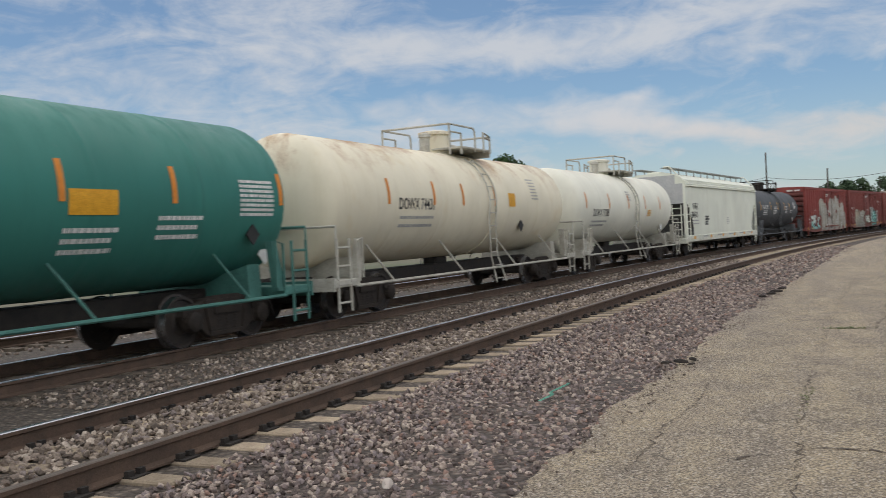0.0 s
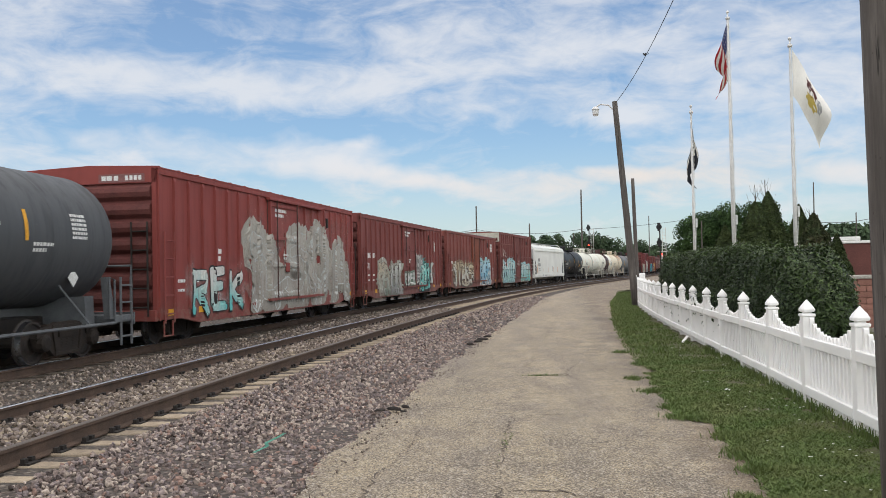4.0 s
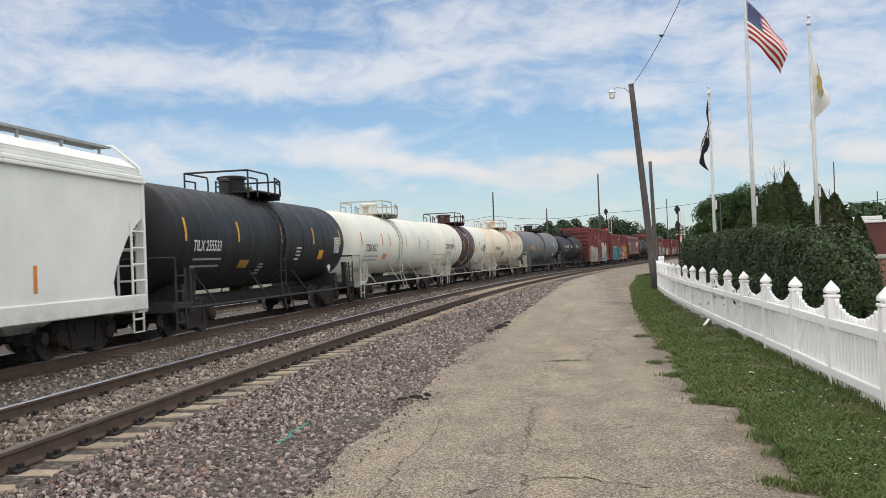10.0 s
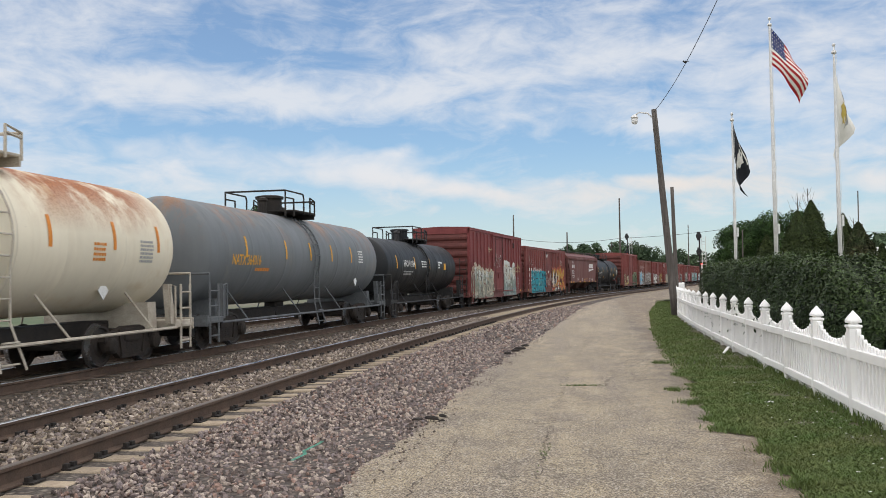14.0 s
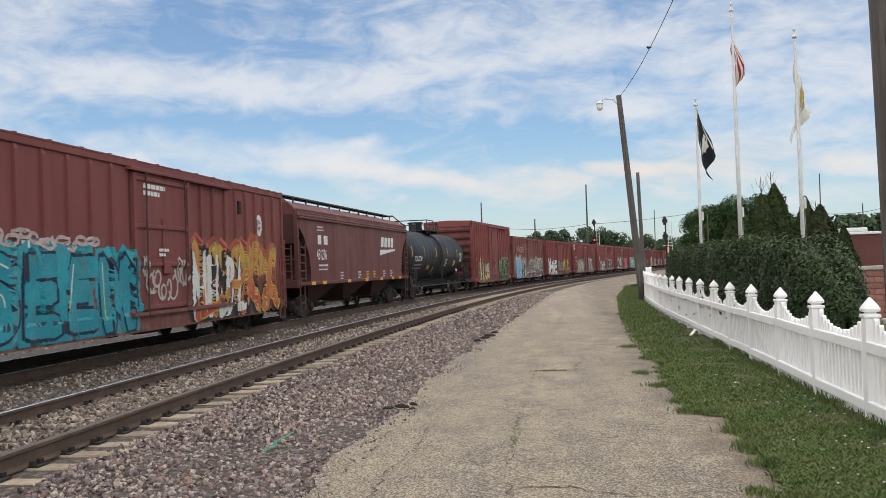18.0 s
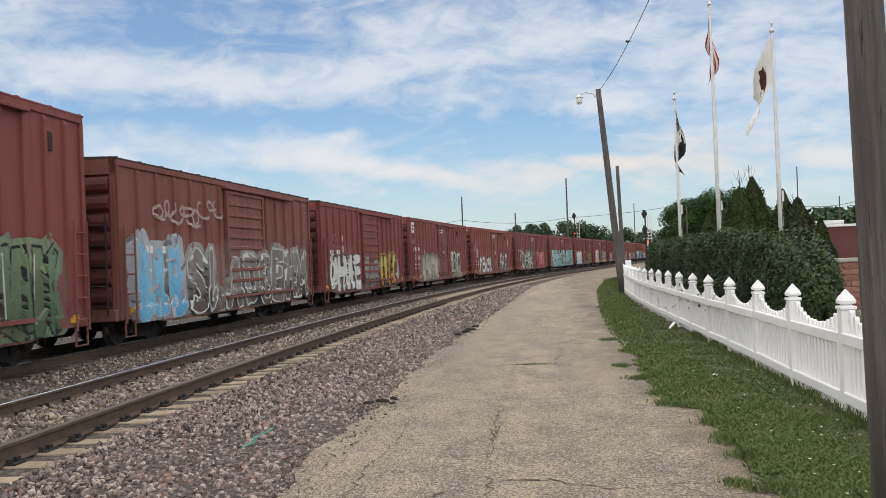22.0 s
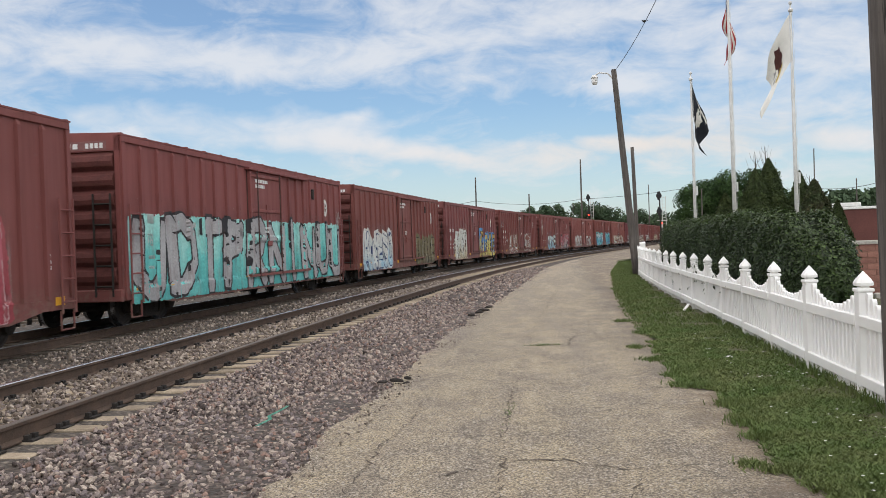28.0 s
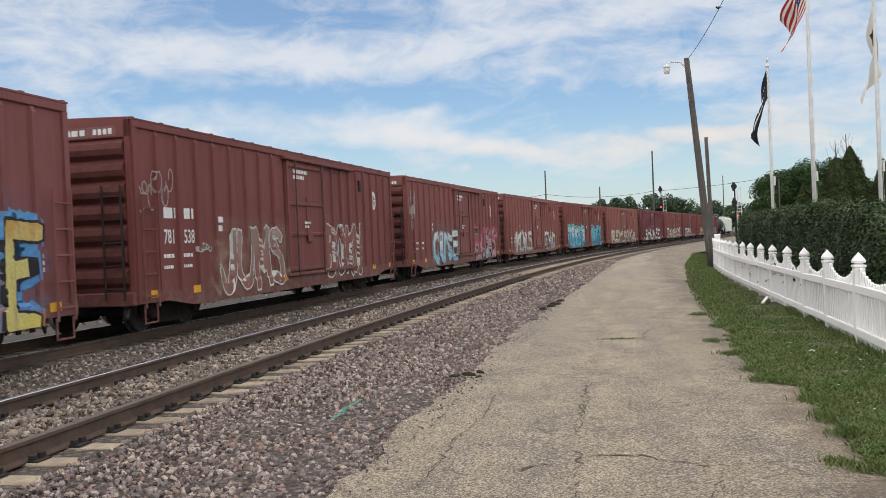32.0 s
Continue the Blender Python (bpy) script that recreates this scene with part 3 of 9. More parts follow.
def place(ob, s, off, z=0.0, dx=0.0):
    x, y, a = on_track(s, off)
    ob.matrix_basis = pose(x, y, z, 0, 0, -math.degrees(a))
    return ob


def tie_block(vs, fs, s, off, z0, z1, half=1.3, w=0.11):
    n = len(vs)
    for zz in (z0, z1):
        for o, d in ((-half, -w), (half, -w), (half, w), (-half, w)):
            x, y, _ = on_track(s + d, off + o)
            vs.append((x, y, zz))
    fs += [(n + 4, n + 5, n + 6, n + 7), (n, n + 1, n + 5, n + 4), (n + 1, n + 2, n + 6, n + 5), (n + 2, n + 3, n + 7, n + 6), (n + 3, n, n + 4, n + 7)]


def railway_track(label, off, gauge, ties_from, ties_to, near):
    t = thing("railway_track", label, "track", kind="structure")
    for sgn in (-1, 1):
        bright = not (near and sgn > 0)
        part("rail", rail_meshes(-470, 640, off + sgn * gauge / 2, M_RAILTOP if bright else M_RAILDULL), None, t, "steel rail with a polished head" if bright else "brown steel rail with a darker, rougher head")
    r = random.Random(5)
    vs, fs = [], []
    s = ties_from
    while s < ties_to:
        if near and 4 < s < 80:
            tie = part("tie", TIE_ME, None, t)
            place(tie, s, off + r.uniform(-0.03, 0.05), r.uniform(-0.012, 0.006))
            if s < 36:
                for sgn in (-1, 1):
                    place(part("tie_plate", PLATE_ME, None, t), s, off + sgn * gauge / 2)
        else:
            tie_block(vs, fs, s, off, -0.2, -0.05)
        s += 0.535 + r.uniform(-0.02, 0.02)
    ob = part("distant_ties", raw("distant_ties", vs, fs, M_TIE if near else M_TIE_DARK), None, t)
    ob["kind"] = "stuff"
    return t


NEAR_OFF = NEAR_X - XC
railway_track("main line railway track with weathered wooden ties", NEAR_OFF, 1.6, -40, 200, True)
railway_track("second railway track under the freight train", 0.0, 1.6, -40, 200, False)
railway_track("siding track with dull rails in pale ballast", -5.2, 1.6, -20, 120, False)
# ---- lettering: built-in font turned into flat meshes ----
WORDS = ("DOWX 74431", "DOWX 72788", "WFRX", "884818", "GLNX 23289", "TILX 255533", "CCBX 6012", "DOWX 49344", "DOWX 40113", "NATX 364016", "HPLX 411064",
         "451276", "TILX 257342", "SRY", "92", "86", "SRY 9286", "KC", "SM", "35", "270", "35270", "621", "582", "818", "781", "538", "178", "INEX", "971240", "606", "78")
TEXT = {}


def make_words():
    obs = []
    for w in WORDS:
        cu = bpy.data.curves.new("word", "FONT")
        cu.body, cu.size, cu.align_x, cu.fill_mode, cu.offset = w, 1.4, "LEFT", "BOTH", 0.02
        cu.resolution_u = 3
        ob = new("word", cu)
        obs.append((w, ob))
    dg = bpy.context.evaluated_depsgraph_get()
    for w, ob in obs:
        me = bpy.data.meshes.new_from_object(ob.evaluated_get(dg))
        TEXT[w] = ([v.co[:2] for v in me.vertices], [list(p.vertices) for p in me.polygons])
        bpy.data.meshes.remove(me)
    for w, ob in obs:
        cu = ob.data
        bpy.data.objects.remove(ob)
        bpy.data.curves.remove(cu)


make_words()


def lettering(car, word, y, z, h, mat, surf, narrow=0.8):
    """A word whose left foot is at (y, z), h high; surf gives the side's x at a height."""
    vs, fs = TEXT[word]
    me = raw("lettering", [(surf(z + b * h) + 0.006, y + a * h * narrow, z + b * h) for a, b in vs], fs, mat)
    return part("lettering", me, None, car)


def bars(car, y, z, widths, h, gap, mat, surf, name="lettering"):
    """Lines of small print as plain bars."""
    bm = bmesh.new()
    for k, w in enumerate(widths):
        zz = z - k * (h + gap)
        r = random.Random(k * 7 + int(w * 100))
        u = 0.0
        while u < w - 0.02:
            d = min(r.uniform(0.5, 1.6) * h * 1.3, w - u)
            a = [bm.verts.new((surf(q) + 0.006, y + p, q)) for p, q in ((u, zz), (u + d, zz), (u + d, zz + h), (u, zz + h))]
            bm.faces.new(a)
            u += d + h * 0.3
    return part(name, bm, mat, car)


def patch(car, name, y0, y1, z0, z1, mat, surf, n=6, lift=0.005, label=""):
    bm = bmesh.new()
    prev = None
    for k in range(n + 1):
        z = z0 + (z1 - z0) * k / n
        row = [bm.verts.new((surf(z) + lift, y, z)) for y in (y0, y1)]
        if prev:
            bm.faces.new((prev[0], prev[1], row[1], row[0]))
        prev = row
    return part(name, bm, mat, car, label)


# ---- car paint ----
def car_paint(name, base, dark, streak=0.5, rust=None, rough=0.55, chalk=None):
    """Weathered paint: broad fading, run-down streaks, scuffs, and rust from the top."""
    m, nt, bs = nodes_of(name)
    L = nt.links.new
    tc, sep = nt.nodes.new("ShaderNodeTexCoord"), nt.nodes.new("ShaderNodeSeparateXYZ")
    L(tc.outputs["Object"], sep.inputs[0])

    big = add_noise(nt, 0.5, 5.0, 0.6)
    run = add_noise(nt, 2.2, 5.0, 0.65, (1, 1.6, 0.12))
    fine = add_noise(nt, 28, 4.0, 0.7)
    col = mixed(nt, ranged(nt, big, 0.35, 0.65), base, tuple(c * 0.86 for c in base))
    col = mixed(nt, ranged(nt, run, 0.5, 0.8, 0, streak), col, dark)
    low = ranged(nt, sep.outputs[2], 1.3, 0.45)
    col = mixed(nt, times(nt, low, ranged(nt, fine, 0.35, 0.7, 0.0, 0.5)), col, (0.09, 0.07, 0.055))
    scuff = add_noise(nt, 5.0, 6.0, 0.75, (1, 0.7, 1.0))
    col = mixed(nt, ranged(nt, scuff, 0.66, 0.70, 0, 0.35), col, tuple(c * 0.6 + 0.07 for c in base))
    col = mixed(nt, times(nt, ranged(nt, sep.outputs[2], 1.0, 0.5), ranged(nt, scuff, 0.46, 0.6, 0, 0.5)), col, (0.22, 0.17, 0.13))
    if chalk:
        col = mixed(nt, ranged(nt, add_noise(nt, 1.1, 4.0, 0.7, (1, 0.6, 0.5)), 0.56, 0.72, 0, 0.6), col, chalk)
    if rust:
        z0, z1, amount, *spot = rust
        rn = add_noise(nt, 0.9, 6.0, 0.7, (1.0, 0.8, 0.5))
        rm = times(nt, ranged(nt, sep.outputs[2], z0, z1), ranged(nt, rn, 0.48, 0.62, 0, amount))
        col = mixed(nt, rm, col, (0.42, 0.22, 0.08) if spot else (0.36, 0.155, 0.045))
        if spot:
            ya, yb, za = spot
            inside = times(nt, ranged(nt, sep.outputs[1], ya - 0.3, ya + 0.5), ranged(nt, sep.outputs[1], yb + 0.5, yb - 0.5))
            patchy = add_noise(nt, 1.5, 6.0, 0.65, (1.0, 1.0, 0.4))
            high = times(nt, ranged(nt, sep.outputs[2], za - 0.35, za + 0.5), ranged(nt, patchy, 0.36, 0.52))
            rm = times(nt, times(nt, inside, high), 0.95)
            col = mixed(nt, rm, col, (0.36, 0.12, 0.035))
        rm2 = times(nt, rm, ranged(nt, fine, 0.45, 0.65))
        col = mixed(nt, rm2, col, (0.17, 0.06, 0.025))
    nt.links.new(col, bs.inputs["Base Color"])
    nt.links.new(ranged(nt, run, 0.3, 0.8, rough - 0.1, rough + 0.2), bs.inputs["Roughness"])
    bs.inputs["Specular IOR Level"].default_value = 0.22
    bump(nt, bs, fine, 0.12, 0.01)
    return m


# ---- running gear, shared by all cars ----
def wheel_mesh():
    bm = bmesh.new()
    lathe(bm, [(-0.07, 0.10), (-0.07, 0.16), (-0.035, 0.2), (-0.035, 0.315), (-0.065, 0.335), (-0.065, 0.38), (0.04, 0.385), (0.055, 0.42), (0.075, 0.42), (0.075, 0.33), (0.035, 0.31), (0.035, 0.2), (0.08, 0.15)], 28, "x")
    me = mesh_of("wheel", bm, [M_WHEEL, M_RAILTOP])
    for p in me.polygons:
        if abs(math.hypot(p.center.y, p.center.z) - 0.38) < 0.012 and abs(p.normal.x) < 0.5:
            p.material_index = 1
    return me


def frame_mesh():
    bm = bmesh.new()
    out = [(-1.02, 0.47), (-0.98, 0.6), (-0.6, 0.64), (-0.3, 0.72), (0.3, 0.72), (0.6, 0.64), (0.98, 0.6), (1.02, 0.47), (0.9, 0.25), (0.62, 0.27), (0.42, 0.12), (-0.42, 0.12), (-0.62, 0.27), (-0.9, 0.25)]
    prism(bm, out, -0.055, 0.055)
    for y in (-0.81, 0.81):
        lathe(bm, [(-0.02, 0.16), (0.09, 0.15), (0.12, 0.1), (0.13, 0.03)], 12, "x", (0.05, y, 0.38))
        box(bm, 0.05, 0.085, y - 0.2, y + 0.2, 0.46, 0.55)
    box(bm, 0.05, 0.08, -0.5, 0.5, 0.6, 0.67)
    box(bm, 0.05, 0.08, -0.42, 0.42, 0.13, 0.19)
    for s in (-1, 1):
        prism(bm, [(s * 0.34, 0.2), (s * 0.42, 0.2), (s * 0.52, 0.62), (s * 0.42, 0.62)], 0.05, 0.085)
    return mesh_of("side_frame", bm, M_TRUCK)


def spring_mesh():
    bm = bmesh.new()
    for y in (-0.19, 0.0, 0.19):
        pts = [(0.075 * math.cos(a), y + 0.075 * math.sin(a), 0.17 + 0.28 * a / 37.7) for a in np.linspace(0, 37.7, 60)]
        tube(bm, pts, 0.016, 5)
    box(bm, -0.1, 0.1, -0.3, 0.3, 0.45, 0.58)
    return mesh_of("spring_nest", bm, M_TRUCK)


WHEEL, FRAME, SPRING = wheel_mesh(), frame_mesh(), spring_mesh()
bm_ = bmesh.new()
lathe(bm_, [(-0.98, 0.07), (-0.7, 0.09), (0.7, 0.09), (0.98, 0.07)], 10, "x")
AXLE = mesh_of("axle", bm_, M_STEEL_DARK)
BOLSTER = mesh_of("bolster", boxes((-0.95, 0.95, -0.2, 0.2, 0.42, 0.66), (-0.35, 0.35, -0.3, 0.3, 0.6, 0.74), bevel=0.03), M_TRUCK)
bm_ = boxes((-0.13, 0.13, -0.9, 0.0, 0.55, 0.8), bevel=0.03)
box(bm_, -0.2, 0.2, 0.0, 0.22, 0.5, 0.84, 0.04)
box(bm_, -0.02, 0.02, -0.05, 0.05, 0.2, 0.5)
tube(bm_, [(0.3, -0.2, 0.62), (0.34, 0.1, 0.45), (0.28, 0.3, 0.2), (0.2, 0.42, 0.25)], 0.025, 6)
COUPLER = mesh_of("coupler", bm_, M_STEEL_DARK)


def running_gear(car, y_truck, y_end):
    for sgn in (-1, 1):
        t = part("truck", BOLSTER, None, car, "dark iron four-wheel truck")
        t.location = (0, sgn * y_truck, 0)
        for sx in (-1, 1):
            f = part("side_frame", FRAME, None, t)
            f.matrix_basis = pose(sx * 0.98, 0, 0, 0, 0, 0 if sx > 0 else 180)
            part("spring_nest", SPRING, None, t).location = (sx * 0.96, 0, 0)
        for sy in (-1, 1):
            part("axle", AXLE, None, t).location = (0, sy * 0.81, 0.38)
            for sx in (-1, 1):
                w = part("wheel", WHEEL, None, t)
                w.matrix_basis = pose(sx * 0.8, sy * 0.81, 0.38, 0, 0, 180 if sx > 0 else 0)
        c = part("coupler", COUPLER, None, car)
        c.matrix_basis = pose(0, sgn * (y_end - 0.2), 0, 0, 0, 0 if sgn > 0 else 180)


def ladder_mesh(name, x, y, z0, z1, w, n, mat, along_y=True, r=0.018):
    """Stiles and rungs; along_y: rungs run along the car."""
    bm = bmesh.new()
    a, b = ((x, y - w / 2), (x, y + w / 2)) if along_y else ((x - w / 2, y), (x + w / 2, y))
    for q in (a, b):
        tube(bm, [(*q, z0), (*q, z1)], r * 1.2, 5)
    for k in range(n):
        z = z0 + (z1 - z0) * (k + 0.5) / n
        tube(bm, [(*a, z), (*b, z)], r, 5)
    return mesh_of(name, bm, mat)


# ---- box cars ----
# box car ends: shade of the gap between cars is put into this red
M_SHADED_END = matte("shaded_end_paint", (0.15, 0.044, 0.037), (0.08, 0.03, 0.026), 1.4, 0.75, 30, 0.2)
HW = 1.55


def flat(z):
    return HW


def box_car(label, body, length, eave, paint, ribs, door, rail_bars=False, roof_mat=None, end_mat=None, low_ladder=True, group="box cars"):
    """ribs: y of the posts; door: (y0, y1, style)."""
    car = thing("box_car", label, "freight car", group)
    h = body / 2
    sill = 0.55
    d0, d1, style = door
    bm = bmesh.new()
    box(bm, -HW, HW, -h, h, sill + 0.16, eave, 0.03)
    end_faces(part("body", bm, [paint, end_mat or M_SHADED_END], car), 0.9)
    for sx in (-1, 1):
        bm = bmesh.new()
        x0, x1 = sorted((sx * (HW - 0.06), sx * (HW + 0.035)))
        prism(bm, [(-h, sill + 0.2), (h, sill + 0.2), (h, sill + 0.02), (h - 1.0, sill + 0.02), (h - 1.9, sill - 0.12), (-h + 1.9, sill - 0.12), (-h + 1.0, sill + 0.02), (-h, sill + 0.02)], x0, x1)
        part("side_sill", bm, paint, car)
        x0, x1 = sorted((sx * (HW - 0.02), sx * (HW + 0.04)))
        part("top_chord", boxes((x0, x1, -h, h, eave - 0.13, eave), bevel=0.012), paint, car)
        part("corner_post", boxes((x0, x1, -h, -h + 0.12, sill + 0.2, eave - 0.13)), paint, car)
        part("corner_post", boxes((x0, x1, h - 0.12, h, sill + 0.2, eave - 0.13)), paint, car)
    # posts: hat-shaped ribs with a slanted head
    bm = bmesh.new()
    zt = eave - 0.22
    prof = [(-0.06, 0.0), (-0.045, 0.062), (0.045, 0.062), (0.06, 0.0)]
    lo = [bm.verts.new((HW - 0.005 + d, y, sill + 0.2)) for y, d in prof]
    hi = [bm.verts.new((HW - 0.005 + d, y, zt)) for y, d in prof]
    top = [bm.verts.new((HW - 0.005, y * 0.6, zt + 0.14)) for y, d in prof]
    for k in range(3):
        bm.faces.new((lo[k], lo[k + 1], hi[k + 1], hi[k]))
        bm.faces.new((hi[k], hi[k + 1], top[k + 1], top[k]))
    bm.faces.new((lo[0], lo[3], hi[3], hi[0]))
    bm.faces.new(lo)
    bmesh.ops.recalc_face_normals(bm, faces=bm.faces)
    rib_me = mesh_of("side_post", bm, paint)
    for y in ribs:
        for sx in (-1, 1):
            part("side_post", rib_me, None, car).matrix_basis = Matrix.Translation((0, y, 0)) if sx > 0 else Matrix.Translation((0, y, 0)) @ pose(0, 0, 0, 0, 0, 180)
    if rail_bars:
        for z in (1.55, 2.5, 3.45):
            for a, b in ((-h + 0.1, d0 - 0.1), (d1 + 0.1, h - 0.1)):
                part("side_rail_bar", boxes((HW, HW + 0.05, a, b, z - 0.04, z + 0.04)), paint, car)
    # sliding door with frame, bars and locking rods
    for sx in (-1, 1):
        X = lambda a, b: sorted((sx * a, sx * b))
        dr = part("door", boxes((*X(HW, HW + 0.055), d0, d1, sill + 0.28, eave - 0.2), bevel=0.01), paint, car)
        # added dark strips that draw the shadow lines along the door edges
        for y in (d0 - 0.03, d1):
            part("door_shadow_line", boxes((*X(HW - 0.005, HW + 0.02), y, y + 0.03, sill + 0.28, eave - 0.2)), M_BROWN_RAIL_SHADE, dr)
        w = d1 - d0
        zb, zt = sill + 0.3, eave - 0.22
        for y in (d0 + 0.05, d1 - 0.05) + (((d0 + d1) / 2,) if style == "double" else ()):
            part("door_stile", boxes((*X(HW + 0.055, HW + 0.1), y - 0.05, y + 0.05, zb, zt), bevel=0.01), paint, dr)
        rows = (0.0, 0.33, 0.62, 0.98) if style != "ribbed" else tuple(k / 9 for k in range(10))
        for u in rows:
            z = zb + 0.05 + (zt - zb - 0.1) * u
            part("door_rail", boxes((*X(HW + 0.055, HW + 0.09), d0 + 0.1, d1 - 0.1, z - 0.045, z + 0.045), bevel=0.012), paint, dr)
        if style != "ribbed":
            # rods in dark brown: their shadowed look is put into the colour
            for y in (d0 + w * 0.18, d1 - w * 0.12):
                part("locking_rod", tubes([[(sx * (HW + 0.13), y, zb - 0.1), (sx * (HW + 0.13), y, zt + 0.05)]], 0.02), M_BROWN_RAIL_SHADE, dr)
            part("door_post", boxes((*X(HW + 0.055, HW + 0.085), d0 + w * 0.5 - 0.04, d0 + w * 0.5 + 0.04, zb + 0.9, zb + 1.85)), paint, dr)
            part("handle", boxes((*X(HW + 0.085, HW + 0.12), d0 + w * 0.47, d0 + w * 0.6, zb + 0.7, zb + 0.98), bevel=0.02), paint, dr)
        part("door_track", boxes((*X(HW + 0.0, HW + 0.14), d0 - 0.15, min(d1 + w * 0.95, h - 0.2), eave - 0.2, eave - 0.13), bevel=0.01), paint, car)
        part("door_track", boxes((*X(HW + 0.0, HW + 0.13), d0 - 0.15, min(d1 + w * 0.95, h - 0.2), sill + 0.2, sill + 0.27)), paint, car)
        if style == "plug":
            part("vent_box", boxes((*X(HW, HW + 0.07), d1 + w * 0.95 + 0.62, d1 + w * 0.95 + 0.76, eave - 0.75, eave - 0.42), bevel=0.01), M_STEEL_DARK, car)
    # roof: shallow ridge with cross seams
    bm = bmesh.new()
    section(bm, [(-HW - 0.04, eave), (HW + 0.04, eave), (HW + 0.04, eave + 0.03), (0, eave + 0.09), (-HW - 0.04, eave + 0.03)], -h - 0.03, h + 0.03)
    roof = part("roof", bm, roof_mat or paint, car)
    n = int(body / 0.95)
    bm = bmesh.new()
    section(bm, [(-HW - 0.03, eave + 0.02), (HW + 0.03, eave + 0.02), (HW + 0.03, eave + 0.05), (0, eave + 0.11), (-HW - 0.03, eave + 0.05)], -0.04, 0.04)
    seam = mesh_of("roof_seam", bm, roof_mat or paint)
    for k in range(n + 1):
        part("roof_seam", seam, None, roof).location = (0, -h + 0.06 + (body - 0.12) * k / n, 0)
    # pressed ends with rounded ridges
    for sy in (-1, 1):
        hgt = 0.175
        ring = [(0.0, -hgt), (0.09, -hgt * 0.55), (0.115, 0), (0.09, hgt * 0.55), (0.0, hgt)]
        bm = bmesh.new()
        a = [bm.verts.new((-HW + 0.12, sy * (h + 0.002 + d), q)) for d, q in ring]
        b = [bm.verts.new((HW - 0.12, sy * (h + 0.002 + d), q)) for d, q in ring]
        for i in range(4):
            bm.faces.new((a[i], a[i + 1], b[i + 1], b[i]))
        bm.faces.new(a)
        bm.faces.new(b)
        bmesh.ops.recalc_face_normals(bm, faces=bm.faces)
        # ridges take the darkened end tone, shade in the colour
        ridge = mesh_of("end_ridge", bm, end_mat or M_SHADED_END)
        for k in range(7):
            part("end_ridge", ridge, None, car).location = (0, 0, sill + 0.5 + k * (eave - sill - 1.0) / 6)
        x0, x1 = -HW, HW
        part("end_frame", boxes((x0, x0 + 0.1, *sorted((sy * h, sy * (h + 0.05))), sill + 0.2, eave), (x1 - 0.1, x1, *sorted((sy * h, sy * (h + 0.05))), sill + 0.2, eave), (x0, x1, *sorted((sy * h, sy * (h + 0.05))), eave - 0.3, eave)), paint, car)
        part("buffer_beam", boxes((-HW, HW, *sorted((sy * h, sy * (h + 0.12))), sill, sill + 0.24), bevel=0.02), paint, car)
        top = sill + (1.9 if low_ladder else 3.2)
        part("ladder", ladder_mesh("ladder", HW + 0.1, sy * (h - 0.32), sill - 0.05, top, 0.42, 5 if low_ladder else 9, paint), None, car)
        part("ladder", ladder_mesh("ladder", HW - 0.35, sy * (h + 0.13), sill + 0.1, top + 0.2, 0.36, 5, M_STEEL_DARK, False), None, car)
        part("step", tubes([[(HW + 0.06, sy * (h - 0.52), sill), (HW + 0.06, sy * (h - 0.52), sill - 0.32), (HW + 0.06, sy * (h - 0.12), sill - 0.32), (HW + 0.06, sy * (h - 0.12), sill)]], 0.02), paint, car)
    part("underframe", boxes((-0.3, 0.3, -h + 0.1, h - 0.1, 0.42, 0.72), (-HW + 0.1, HW - 0.1, -h + 0.15, h - 0.15, 0.62, 0.72)), M_STEEL_DARK, car)
    part("brake_cylinder", boxes((0.35, 0.75, -0.7, -0.1, 0.3, 0.6), bevel=0.08), M_STEEL_DARK, car)
    part("brake_reservoir", boxes((0.4, 0.8, 0.6, 1.6, 0.28, 0.6), bevel=0.1), M_STEEL_DARK, car)
    part("brake_rod", tubes([[(0.5, -h + 2.8, 0.36), (0.5, h - 2.8, 0.36)]], 0.025), M_STEEL_DARK, car)
    running_gear(car, h - 2.0, length / 2)
    return car


def reflectors(car, ys, z, mat, surf=flat, w=0.28, h=0.14):
    for y in ys:
        patch(car, "reflector", y - w / 2, y + w / 2, z - h / 2, z + h / 2, mat, surf, 1, 0.042)
# ---- tank cars ----
def round_surf(r, zc):
    return lambda z: math.sqrt(max(0.0, r * r - (z - zc) ** 2))


